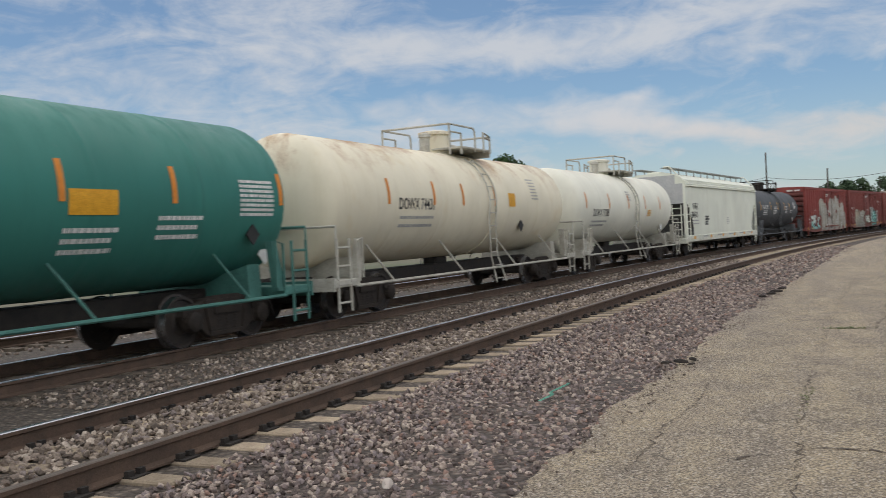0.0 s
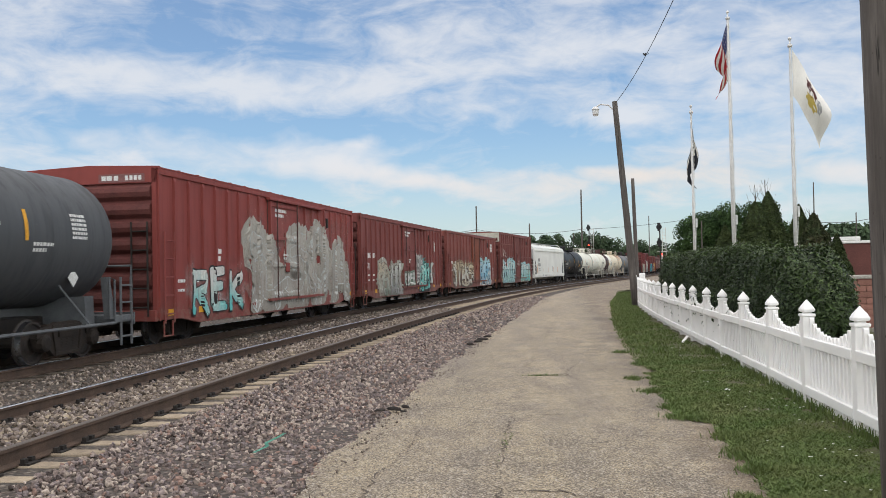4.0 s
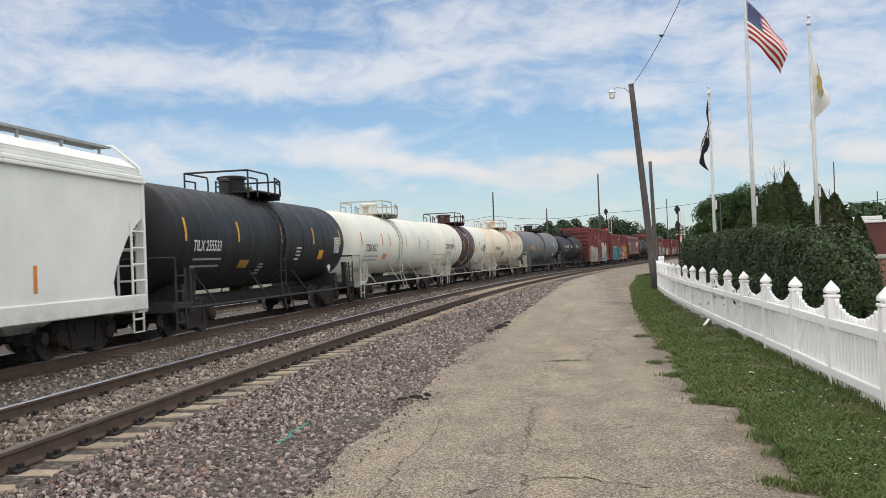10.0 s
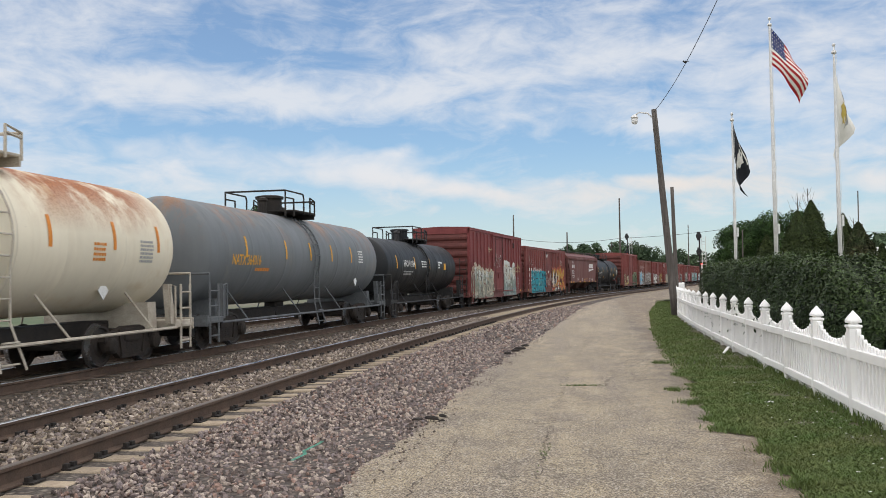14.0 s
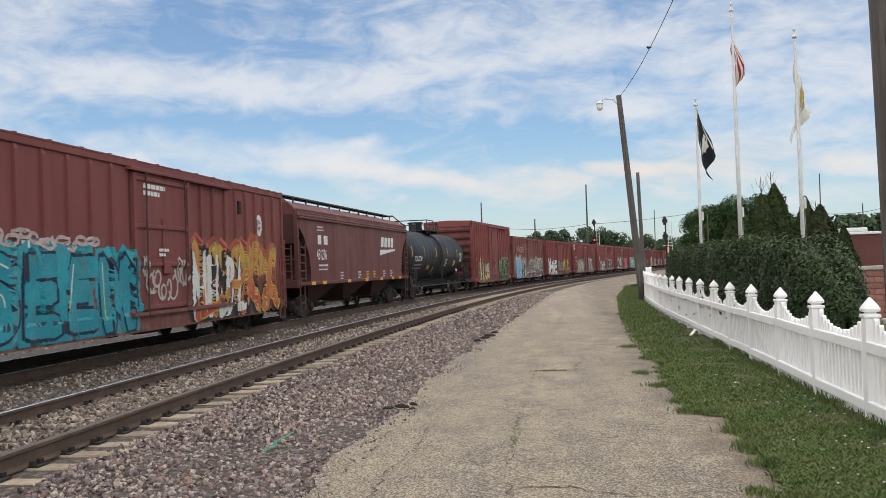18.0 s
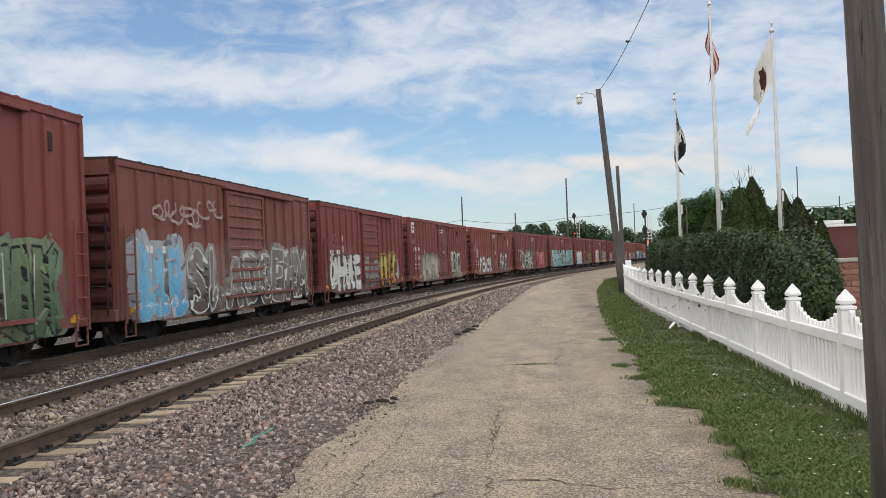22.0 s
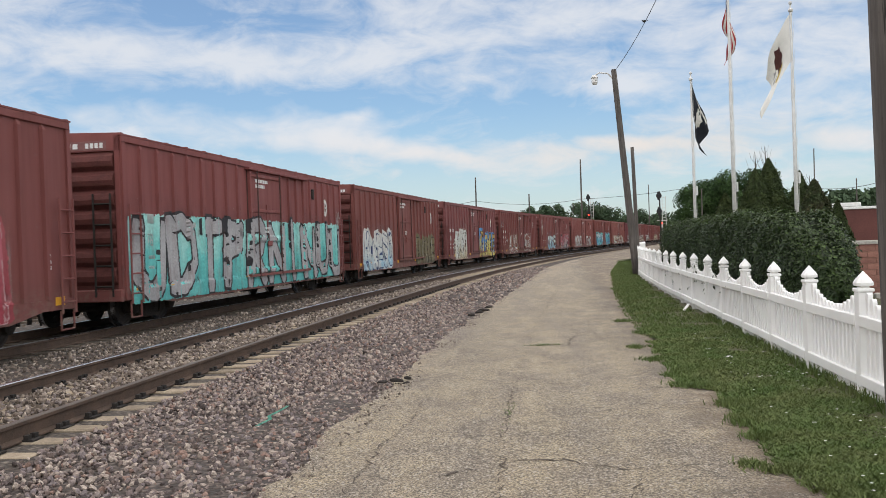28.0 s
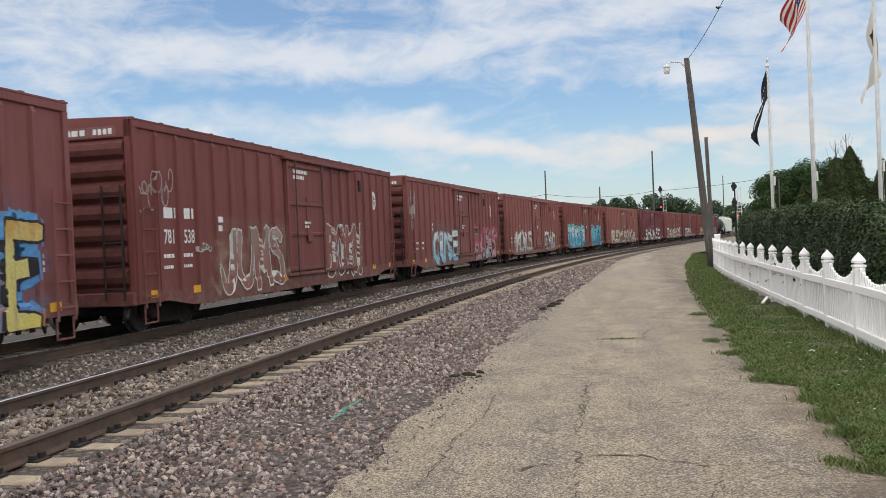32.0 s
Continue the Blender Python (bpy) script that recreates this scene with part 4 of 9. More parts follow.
def tank_car(label, length, paint, rail_mat, r=1.27, zc=2.23, tall=False, dark_top=None, band=None, ladder_y=0.1, group="tank cars", stripe=None, stripes=(), frame_mat=None, plat=True, cyl=False, gap=0.5, ladder_mat=None):
    car = thing("tank_car", label, "tank car", group)
    fm = frame_mat or rail_mat
    h = length / 2 - gap
    surf = round_surf(r, zc)
    prof = [(-h, 0.02)]
    for k in range(1, 9):
        a = math.pi / 2 * k / 8
        prof.append((-h + 0.46 * (1 - math.cos(a)), r * math.sin(a)))
    n = 6
    rings = [-h + 0.46 + (2 * h - 0.92) * k / n for k in range(1, n)]
    for y in rings:
        prof += [(y - 0.12, r), (y - 0.03, r), (y - 0.014, r + 0.005), (y + 0.014, r + 0.005), (y + 0.03, r), (y + 0.12, r)]
    for k in range(8, 0, -1):
        a = math.pi / 2 * k / 8
        prof.append((h - 0.46 * (1 - math.cos(a)), r * math.sin(a)))
    prof.append((h, 0.02))
    bm = bmesh.new()
    lathe(bm, prof, 48, "y", (0, 0, zc))
    part("tank", bm, paint, car, "", True)
    if band:
        bm = bmesh.new()
        lathe(bm, [(band[0], r), (band[0], r + 0.012), (band[1], r + 0.012), (band[1], r)], 48, "y", (0, 0, zc))
        part("band", bm, band[2], car, band[3], True)
    part("strap", boxes((-0.05, 0.05, ladder_y + 0.25, ladder_y + 0.4, zc - r - 0.06, zc - r + 0.02)), fm, car)
    bm = bmesh.new()
    lathe(bm, [(ladder_y + 0.28, r), (ladder_y + 0.28, r + 0.02), (ladder_y + 0.4, r + 0.02), (ladder_y + 0.4, r)], 40, "y", (0, 0, zc))
    part("hoop", bm, paint, car, "", True)
    # underframe, saddles, end platforms
    e = length / 2 - 0.42
    part("centre_sill", boxes((-0.28, 0.28, -e, e, 0.5, 0.8), bevel=0.02), M_STEEL_DARK, car)
    for sy in (-1, 1):
        yb = sy * (h - 1.05)
        bm = bmesh.new()
        prism_x = [(-1.15, 0.62), (1.15, 0.62), (1.12, 1.15), (0.7, zc - r + 0.18), (-0.7, zc - r + 0.18), (-1.12, 1.15)]
        section(bm, prism_x, yb - 0.16, yb + 0.16)
        part("saddle", bm, fm, car)
        part("end_platform", boxes((-1.45, 1.45, *sorted((sy * e, sy * (e - 0.75))), 0.62, 0.76), bevel=0.015), rail_mat, car)
        part("end_plate", boxes((-1.45, 1.45, *sorted((sy * e, sy * (e + 0.05))), 0.56, 0.8)), fm, car)
        x = 1.44
        part("end_handrail", tubes([[(-x, sy * (e - 0.08), 0.76), (-x, sy * (e - 0.08), 1.72), (x, sy * (e - 0.08), 1.72), (x, sy * (e - 0.08), 0.76)]], 0.026), rail_mat, car)
        part("end_step", ladder_mesh("end_step", x, sy * (e - 0.3), 0.18, 1.5, 0.42, 4, rail_mat, True, 0.022), None, car)
        part("grab_iron", tubes([[(x, sy * (e - 0.75), 0.76), (x, sy * (e - 0.75), 1.45), (x, sy * (e - 0.95), 1.5), (x, sy * (e - 0.95), 0.76)]], 0.022), rail_mat, car)
        bm = bmesh.new()
        prism(bm, [(sy * (e - 0.9), 0.7), (sy * (e - 0.68), 0.7), (sy * (e - 0.9), 1.5), (sy * (e - 1.02), 1.5)], 1.3, 1.42)
        part("corner_brace", bm, rail_mat, car)
    for sx in (-1, 1):
        part("side_rail", tubes([[(sx * 1.43, -e + 0.7, 0.62), (sx * 1.43, e - 0.7, 0.62)]], 0.03), rail_mat, car)
        for y in np.linspace(-h + 1.8, h - 1.8, 4):
            part("rail_bracket", tubes([[(sx * 1.43, y + 0.25, 0.62), (sx * 1.02, y - 0.1, 1.36)]], 0.02), rail_mat, car)
    if cyl:
        bm = bmesh.new()
        lathe(bm, [(-0.4, 0.08), (-0.34, 0.2), (0.34, 0.2), (0.4, 0.08)], 16, "y", (1.1, h - 0.15, 0.98))
        part("air_reservoir", bm, rail_mat, car, "", True)
    # top platform with railings, hatch and valves
    pt = zc + r + 0.10
    ym = ladder_y - 0.35
    if plat:
        pw, pl, bk = 0.92, 1.35, 1.05
        fr = frame_top = dark_top or rail_mat
        part("top_platform", boxes((-pw, pw, ym - 0.35, ym + pl, pt - 0.05, pt), (-pw, pw, ym + pl - 0.05, ym + pl, pt - 0.2, pt), bevel=0.01), fr, car, "grated platform around the hatch")
        rh = pt + (0.48 if tall else 0.5)
        for sx in (-1, 1):
            part("top_railing", tubes([[(sx * pw, ym - bk, pt - 0.25), (sx * pw, ym - bk, rh), (sx * pw, ym + 0.35, rh), (sx * pw, ym + 0.42, rh - 0.1), (sx * pw, ym + 0.42, pt - 0.1)],
                                       [(sx * pw, ym - bk, pt + 0.3), (sx * pw, ym - 0.4, pt + 0.3), (sx * pw, ym - 0.4, pt - 0.2)],
                                       [(sx * pw, ym + 0.95, pt - 0.1), (sx * pw, ym + 0.95, rh - 0.06), (sx * pw, ym + pl, rh - 0.14), (sx * pw, ym + pl, pt - 0.1)],
                                       [(sx * pw, ym + 0.95, pt + 0.3), (sx * pw, ym + pl, pt + 0.26)]], 0.027), fr, car)
        for y in (ym - bk, ym + pl):
            part("cross_railing", tubes([[(-pw, y, rh - (0.14 if y > ym else 0)), (pw, y, rh - (0.14 if y > ym else 0))]], 0.027), fr, car)
        bm = bmesh.new()
        lathe(bm, [(-0.2, 0.36), (0.36, 0.36), (0.36, 0.42), (0.43, 0.42), (0.46, 0.3), (0.47, 0.02)], 22, "z", (0, ym, pt))
        part("hatch", bm, fr if dark_top else paint, car, "round hatch with a bolted lid")
        bm = bmesh.new()
        lathe(bm, [(-0.15, 0.12), (0.22, 0.12), (0.25, 0.16), (0.32, 0.14), (0.36, 0.02)], 12, "z", (0.1, ym - 0.75, pt))
        part("valve", bm, fr, car)
        part("valve_box", boxes((-0.3, 0.2, ym + 0.55, ym + 0.85, pt - 0.1, pt + 0.16), bevel=0.03), fr, car)
    # curved ladder on the side facing the platform
    bm = bmesh.new()
    for sx in (1,):
        zs = np.linspace(zc + r * 0.86, 0.95, 12)
        for dy in (-0.2, 0.2):
            tube(bm, [(surf(max(z, zc - 0.35)) + 0.07, ladder_y + dy, z) for z in zs] + [(1.5, ladder_y + dy * 1.5, 0.25)], 0.02, 5)
        for z in np.linspace(zc + r * 0.8, 0.35, 10):
            x = surf(max(z, zc - 0.35)) + 0.07 if z > 0.95 else 1.45
            tube(bm, [(x, ladder_y - 0.2, z), (x, ladder_y + 0.2, z)], 0.016, 5)
    part("ladder", bm, ladder_mat or rail_mat if not dark_top or ladder_mat or rail_mat is not M_STEEL_DARK else dark_top, car)
    part("bottom_valve", boxes((-0.2, 0.2, -0.3, 0.3, 0.55, zc - r + 0.05), (-0.3, 0.3, -0.6, -0.4, 0.45, 0.7), bevel=0.05), M_STEEL_DARK, car)
    for y in stripes:
        patch(car, "reflector", y - 0.05, y + 0.05, zc - 0.1, zc + 0.42, stripe or M_YELLOW, surf, 6, 0.008)
    running_gear(car, length / 2 - 2.15, length / 2)
    car["reach"] = h
    return car, surf


def placard(car, y, z, surf, mat):
    bm = bmesh.new()
    x = surf(z) + 0.05
    vs = [bm.verts.new((x + d, y + a, z + b)) for d in (0, 0.015) for a, b in ((-0.17, 0), (0, -0.17), (0.17, 0), (0, 0.17))]
    bm.faces.new(vs[:4])
    bm.faces.new(vs[4:][::-1])
    for i in range(4):
        bm.faces.new((vs[i], vs[(i + 1) % 4], vs[4 + (i + 1) % 4], vs[4 + i]))
    bmesh.ops.recalc_face_normals(bm, faces=bm.faces)
    part("placard", bm, mat, car)


# ---- covered hopper cars ----
def hopper_car(label, length, body, eave, paint, bays, trim, sill_lo, run_mat, label_group="covered hoppers", slope=(0.75, 1.2), sill_h=0.28, board=0.62, end_mat=None, sheet_mat=None):
    car = thing("covered_hopper", label, "hopper car", label_group)
    h = body / 2
    zs = sill_lo + sill_h
    W = 1.52
    s0, s1 = slope
    cut = [(0.0, eave - s0), (0.5 * s1, eave - s0 - 0.4), (0.88 * s1, eave - s0 - 0.95), (s1, zs + 0.25), (0.95 * s1, zs)]
    side = [(-h, eave)] + [(-h + a, z) for a, z in cut] + [(h - a, z) for a, z in cut[::-1]] + [(h, eave)]
    bm = bmesh.new()
    prism(bm, side, -W, W)
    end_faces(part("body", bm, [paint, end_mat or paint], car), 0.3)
    rise = 0.52
    bm = bmesh.new()
    section(bm, [(-W - 0.02, eave), (W + 0.02, eave), (W * 0.93, eave + 0.2), (W * 0.72, eave + 0.4), (W * 0.4, eave + rise), (-W * 0.4, eave + rise), (-W * 0.72, eave + 0.4), (-W * 0.93, eave + 0.2)], -h, h)
    part("roof", bm, paint, car)
    for sx in (-1, 1):
        X = lambda a, b: sorted((sx * a, sx * b))
        for z in (eave - 0.1, eave - 0.02, eave + 0.06, eave + 0.14):
            part("top_chord", boxes((*X(W - 0.04, W + 0.035 - (z - eave) * 0.5), -h, h, z - 0.03, z + 0.03), bevel=0.01), paint, car)
        part("side_sill", boxes((*X(W - 0.12, W + 0.05), -h, h, sill_lo, zs), bevel=0.02), trim, car)
        # running board on stanchions
        n = 11
        for k in range(n + 1):
            y = -h + 0.3 + (body - 0.6) * k / n
            part("stanchion", boxes((*X(0.8, 0.84), y - 0.03, y + 0.03, eave + 0.35, eave + board)), run_mat, car)
        part("running_board", boxes((*X(0.45, 0.85), -h - 0.05, h + 0.05, eave + board, eave + board + 0.03)), run_mat, car, "grated roof walkway")
        bm = bmesh.new()
        box(bm, *X(0.84, 0.87), -h - 0.05, h + 0.05, eave + board - 0.01, eave + board + 0.035)
        part("walkway_edge", bm, run_mat, car)
    for k in range(10):
        y = -h + 0.9 + (body - 1.8) * k / 9
        part("roof_hatch", boxes((-0.3, 0.3, y - 0.5, y + 0.5, eave + rise, eave + rise + 0.1), bevel=0.03), paint, car)
    for sy in (-1, 1):
        # slope sheet and end frame; the recess's shadow is put into the sheet's dark colour
        bm = bmesh.new()
        y0, y1 = sy * h, sy * (h - slope[1] - 1.1)
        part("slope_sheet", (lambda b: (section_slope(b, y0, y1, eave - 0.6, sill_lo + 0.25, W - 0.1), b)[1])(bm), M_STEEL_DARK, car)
        for sx in (-1, 1):
            part("corner_post", boxes((*sorted((sx * (W - 0.1), sx * (W + 0.02))), *sorted((sy * (h - 0.06), sy * (h + 0.06))), sill_lo, eave)), trim, car)
        part("end_sheet", boxes((-W, W, *sorted((sy * (h - 0.05), sy * (h + 0.012))), eave - 0.9, eave), (-W * 0.7, W * 0.7, *sorted((sy * (h - 0.05), sy * (h + 0.012))), eave, eave + 0.4)), sheet_mat or paint, car)
        part("end_beam", boxes((-W, W, *sorted((sy * (h - 0.3), sy * (h + 0.1))), sill_lo - 0.06, sill_lo + 0.18), bevel=0.02), trim, car)
        part("end_platform", boxes((-W, W, *sorted((sy * (h - 1.4), sy * h)), sill_lo + 0.02, sill_lo + 0.08)), run_mat, car)
        part("ladder", ladder_mesh("ladder", W + 0.03, sy * (h - 0.3), sill_lo + 0.1, eave - 0.9, 0.5, 5, trim, True, 0.022), None, car)
        part("ladder", ladder_mesh("ladder", W - 0.4, sy * (h + 0.08), sill_lo + 0.1, eave - 0.95, 0.4, 5, trim, False, 0.022), None, car)
        part("end_handrail", tubes([[(-W + 0.1, sy * (h + 0.08), 1.9), (W - 0.1, sy * (h + 0.08), 1.9)]], 0.025), trim, car)
        part("roof_rail", tubes([[(W, sy * h, eave - 0.1), (W - 0.1, sy * (h + 0.12), eave + 0.2), (0.87, sy * (h + 0.12), eave + board + 0.05), (0.6, sy * (h + 0.1), eave + board + 0.05)]], 0.03), trim, car)
        part("step", tubes([[(W, sy * (h - 0.1), sill_lo), (W, sy * (h - 0.1), 0.3), (W, sy * (h - 0.5), 0.3), (W, sy * (h - 0.5), sill_lo)], [(W, sy * (h - 0.1), 0.55), (W, sy * (h - 0.5), 0.55)]], 0.022), trim, car)
    span = body - 2 * slope[1] - 0.4
    for k in range(bays):
        c = -span / 2 + span * (k + 0.5) / bays
        wy = span / bays * 0.5
        bm = bmesh.new()
        vs = [bm.verts.new(p) for p in ((-1.3, c - wy, zs), (1.3, c - wy, zs), (1.3, c + wy, zs), (-1.3, c + wy, zs), (-0.75, c - 0.35, 0.5), (0.75, c - 0.35, 0.5), (0.75, c + 0.35, 0.5), (-0.75, c + 0.35, 0.5))]
        for f in ((0, 3, 2, 1), (4, 5, 6, 7), (0, 1, 5, 4), (1, 2, 6, 5), (2, 3, 7, 6), (3, 0, 4, 7)):
            bm.faces.new([vs[i] for i in f])
        bmesh.ops.recalc_face_normals(bm, faces=bm.faces)
        # three-bay car: shade below the sill is coloured into the bays
        part("hopper_bay", bm, end_mat if bays == 3 and end_mat else paint, car)
        bm = boxes((-0.8, 0.8, c - 0.38, c + 0.38, 0.4, 0.5), (0.78, 1.0, c - 0.2, c + 0.2, 0.32, 0.5), bevel=0.02)
        lathe(bm, [(0.75, 0.05), (1.15, 0.05), (1.16, 0.11), (1.22, 0.11)], 10, "x", (0, c, 0.42))
        part("outlet_gate", bm, M_STEEL_DARK, car)
    part("centre_sill", boxes((-0.3, 0.3, -h + 0.1, h - 0.1, 0.55, 0.85)), M_STEEL_DARK, car)
    running_gear(car, h - 1.45, length / 2)
    return car


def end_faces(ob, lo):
    """Give the faces that look along the car its second material."""
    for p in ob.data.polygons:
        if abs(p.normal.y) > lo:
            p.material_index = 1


def section_slope(bm, y0, y1, z0, z1, w):
    vs = [bm.verts.new((x, y, z)) for x in (-w, w) for y, z in ((y0, z0), (y1, z1), (y1, z1 + 0.06), (y0, z0 + 0.06))]
    for f in ((0, 1, 2, 3), (7, 6, 5, 4), (0, 4, 5, 1), (1, 5, 6, 2), (2, 6, 7, 3), (3, 7, 4, 0)):
        bm.faces.new([vs[i] for i in f])
    bmesh.ops.recalc_face_normals(bm, faces=bm.faces)
# ---- the train: couplings in metres along the line at the start ----
COUPLINGS = [-0.4, 13.4, 27.65, 41.0, 57.9, 71.8, 88.3, 105.0, 121.8, 136.3, 153.2, 167.5, 182.4, 195.2, 208.1, 223.3, 236.9, 253.15, 270.25, 286.0, 300.45, 314.5, 328.75, 343.05, 360.57]
while len(COUPLINGS) < 42:
    COUPLINGS.append(COUPLINGS[-1] + 17.29)
TRAIN = []


def span(i):
    return COUPLINGS[i + 1] - COUPLINGS[i]


def add_car(i, car):
    TRAIN.append((car, (COUPLINGS[i] + COUPLINGS[i + 1]) / 2))
    return car


OXIDE, OXIDE_DARK = (0.21, 0.062, 0.053), (0.115, 0.042, 0.037)
WHT, BLK, GRY, TEAL, SKYB = (0.62, 0.62, 0.58), (0.02, 0.02, 0.022), (0.3, 0.31, 0.3), (0.12, 0.5, 0.48), (0.2, 0.45, 0.6)
CRM, ORG, PNK, GRN, BLU, YEL = (0.55, 0.48, 0.33), (0.55, 0.22, 0.05), (0.55, 0.16, 0.2), (0.16, 0.3, 0.15), (0.06, 0.2, 0.42), (0.6, 0.5, 0.12)
M_TAR = matte("tarred_roof", (0.03, 0.027, 0.025), (0.06, 0.05, 0.045), 3, 0.9, 40, 0.5)
M_WHITE_RAIL = matte("white_rail_paint", (0.5, 0.49, 0.43), (0.34, 0.32, 0.27), 4, 0.6, 50)
M_GREEN_RAIL = matte("green_rail_paint", (0.07, 0.2, 0.17), (0.05, 0.14, 0.12), 4, 0.6, 50)
M_GREY_RAIL = matte("grey_rail_paint", (0.13, 0.14, 0.145), (0.09, 0.095, 0.1), 4, 0.6, 50)
M_CREAM_RAIL = matte("cream_rail_paint", (0.5, 0.46, 0.38), (0.36, 0.31, 0.25), 4, 0.65, 50)
# brown tank fittings; also the painted shade of box car door edges and rods
M_BROWN_RAIL_SHADE = matte("brown_rail_and_shade", (0.06, 0.03, 0.028), (0.1, 0.055, 0.045), 4, 0.7, 50)
M_RED = matte("red_placard", (0.55, 0.06, 0.05), (0.45, 0.05, 0.04), 9, 0.6)
M_WALK = matte("galvanised_walkway", (0.26, 0.27, 0.26), (0.36, 0.37, 0.36), 6, 0.7, 60)

# tank cars at the head
car, sf = tank_car("green tank car with yellow panel and orange reflectors", span(0), car_paint("green_tank_paint", (0.045, 0.2, 0.165), (0.03, 0.12, 0.1), 0.4, rough=0.45), M_GREEN_RAIL, r=1.33, zc=2.18, stripe=M_ORANGE, stripes=(-0.6, 1.45, 3.4, 5.9), ladder_y=-1.1)
add_car(0, car)
patch(car, "warning_panel", 1.55, 2.35, 1.92, 2.24, M_YELLOW, sf, 4, 0.009, "yellow warning panel")
bars(car, 1.6, 2.16, (0.7, 0.66), 0.05, 0.06, M_BLACK, sf)
for y, z in ((-1.4, 1.95), (1.5, 1.7), (3.1, 1.85)):
    bars(car, y, z, (0.9, 0.8, 0.85), 0.06, 0.07, M_WHITE, sf)
bars(car, 4.85, 2.42, (0.85,) * 8, 0.045, 0.028, M_WHITE, sf)
placard(car, 5.2, 1.62, sf, M_BLACK)
placard(car, 5.75, 1.3, sf, M_WHITE)

car, sf = tank_car("cream tank car streaked with rust", span(1), car_paint("cream_tank_paint", (0.80, 0.74, 0.58), (0.55, 0.48, 0.31), 0.35, (2.6, 3.6, 0.75), chalk=(0.62, 0.5, 0.3)), M_WHITE_RAIL, r=1.3, zc=2.25, tall=True, stripe=M_ORANGE, stripes=(-4.4, -2.4, -0.9, 1.0), cyl=True, ladder_y=0.7)
add_car(1, car)
lettering(car, "DOWX 74431", -4.0, 2.05, 0.24, M_BLACK, sf)
for k in range(2):
    bars(car, -3.9, 1.85 - k * 0.17, (1.5,), 0.06, 0.05, M_GREYPAINT, sf)
patch(car, "warning_panel", 1.9, 2.35, 2.15, 2.5, M_YELLOW, sf, 4, 0.009)
bars(car, 3.6, 2.9, (0.5,) * 7, 0.04, 0.05, M_GREYPAINT, sf)
placard(car, 2.9, 1.65, sf, M_BLACK)

car, sf = tank_car("off-white tank car with orange reflectors", span(2), car_paint("white_tank_paint", (0.80, 0.79, 0.68), (0.54, 0.51, 0.42), 0.3, (3.0, 3.7, 0.25)), M_WHITE_RAIL, r=1.3, zc=2.25, tall=True, stripe=M_ORANGE, stripes=(-5.3, -2.9, -0.6, 1.65, 3.8), cyl=True, ladder_y=0.4)
add_car(2, car)
lettering(car, "DOWX 72788", -4.6, 1.88, 0.25, M_BLACK, sf)
bars(car, -4.6, 1.68, (1.6, 1.4), 0.06, 0.07, M_GREYPAINT, sf)
bars(car, -0.7, 2.75, (0.45,) * 4, 0.05, 0.05, M_GREYPAINT, sf)
bars(car, 1.95, 2.05, (0.5, 0.55, 0.5), 0.06, 0.03, M_YELLOW, sf)
placard(car, 4.6, 1.45, sf, M_WHITE)

# grey slopes, darkened further so the colour holds the recess shade
M_HOP_GREY_SHADE = matte("shaded_grey_slope", (0.05, 0.05, 0.05), (0.09, 0.088, 0.085), 3, 0.7, 40)
M_HOP_END = matte("grey_hopper_end", (0.40, 0.41, 0.41), (0.48, 0.48, 0.47), 3, 0.6, 40)
# red hopper's ends and bays: their shade painted as near-black brown
M_HOP_SHADE = matte("shaded_hopper_end", (0.045, 0.022, 0.019), (0.08, 0.034, 0.028), 3, 0.8, 40)
HOP_WHITE = car_paint("hopper_white_paint", (0.78, 0.80, 0.69), (0.56, 0.51, 0.43), 0.3)
car = hopper_car("pale grey-green covered hopper with four bays", span(3), span(3) - 1.65, 3.32, HOP_WHITE, 4, HOP_WHITE, 0.66, M_WALK, sill_h=0.3, board=0.74, end_mat=M_HOP_GREY_SHADE, sheet_mat=M_HOP_END)
add_car(3, car)
hs = lambda z: 1.52
lettering(car, "WFRX", -6.45, 2.15, 0.3, M_BLACK, hs)
lettering(car, "884818", -6.7, 1.75, 0.3, M_BLACK, hs)
for k in range(2):
    bars(car, -6.6, 1.6 - 0.15 * k, (1.1,), 0.06, 0.05, M_GREYPAINT, hs)
bars(car, -4.3, 1.75, (0.7, 0.8, 0.65, 0.5), 0.09, 0.03, M_BLACK, hs, "sprayed_tag")
bars(car, 0.2, 1.7, (0.45, 0.4, 0.5, 0.4), 0.05, 0.05, M_GREYPAINT, hs)
hsill = lambda z: 1.53
reflectors(car, (-6.5, -3.4, -1.0, 1.6, 4.0, 6.0), 0.84, M_YELLOW, hsill, 0.36)
for y in (-4.9, -2.2, 0.3, 2.9, 5.0):
    bars(car, y, 0.84, (0.9,), 0.07, 0.05, M_GREYPAINT, lambda z: 1.57)

car, sf = tank_car("dark grey tank car with scaffold top and yellow reflectors", span(4), car_paint("dark_grey_tank_paint", (0.085, 0.09, 0.095), (0.03, 0.03, 0.032), 0.6, rough=0.6), M_GREY_RAIL, dark_top=M_STEEL_DARK, stripe=M_YELLOW, stripes=(-5.2, -2.4, -0.45, 1.65, 3.2))
add_car(4, car)
lettering(car, "GLNX 23289", -4.7, 2.2, 0.25, M_WHITE, sf)
bars(car, -4.5, 2.05, (1.2, 1.0, 1.1), 0.05, 0.05, M_WHITE, sf)
bars(car, -1.6, 2.3, (0.9, 1.0, 0.8, 0.9, 0.6), 0.06, 0.05, M_WHITE, sf)
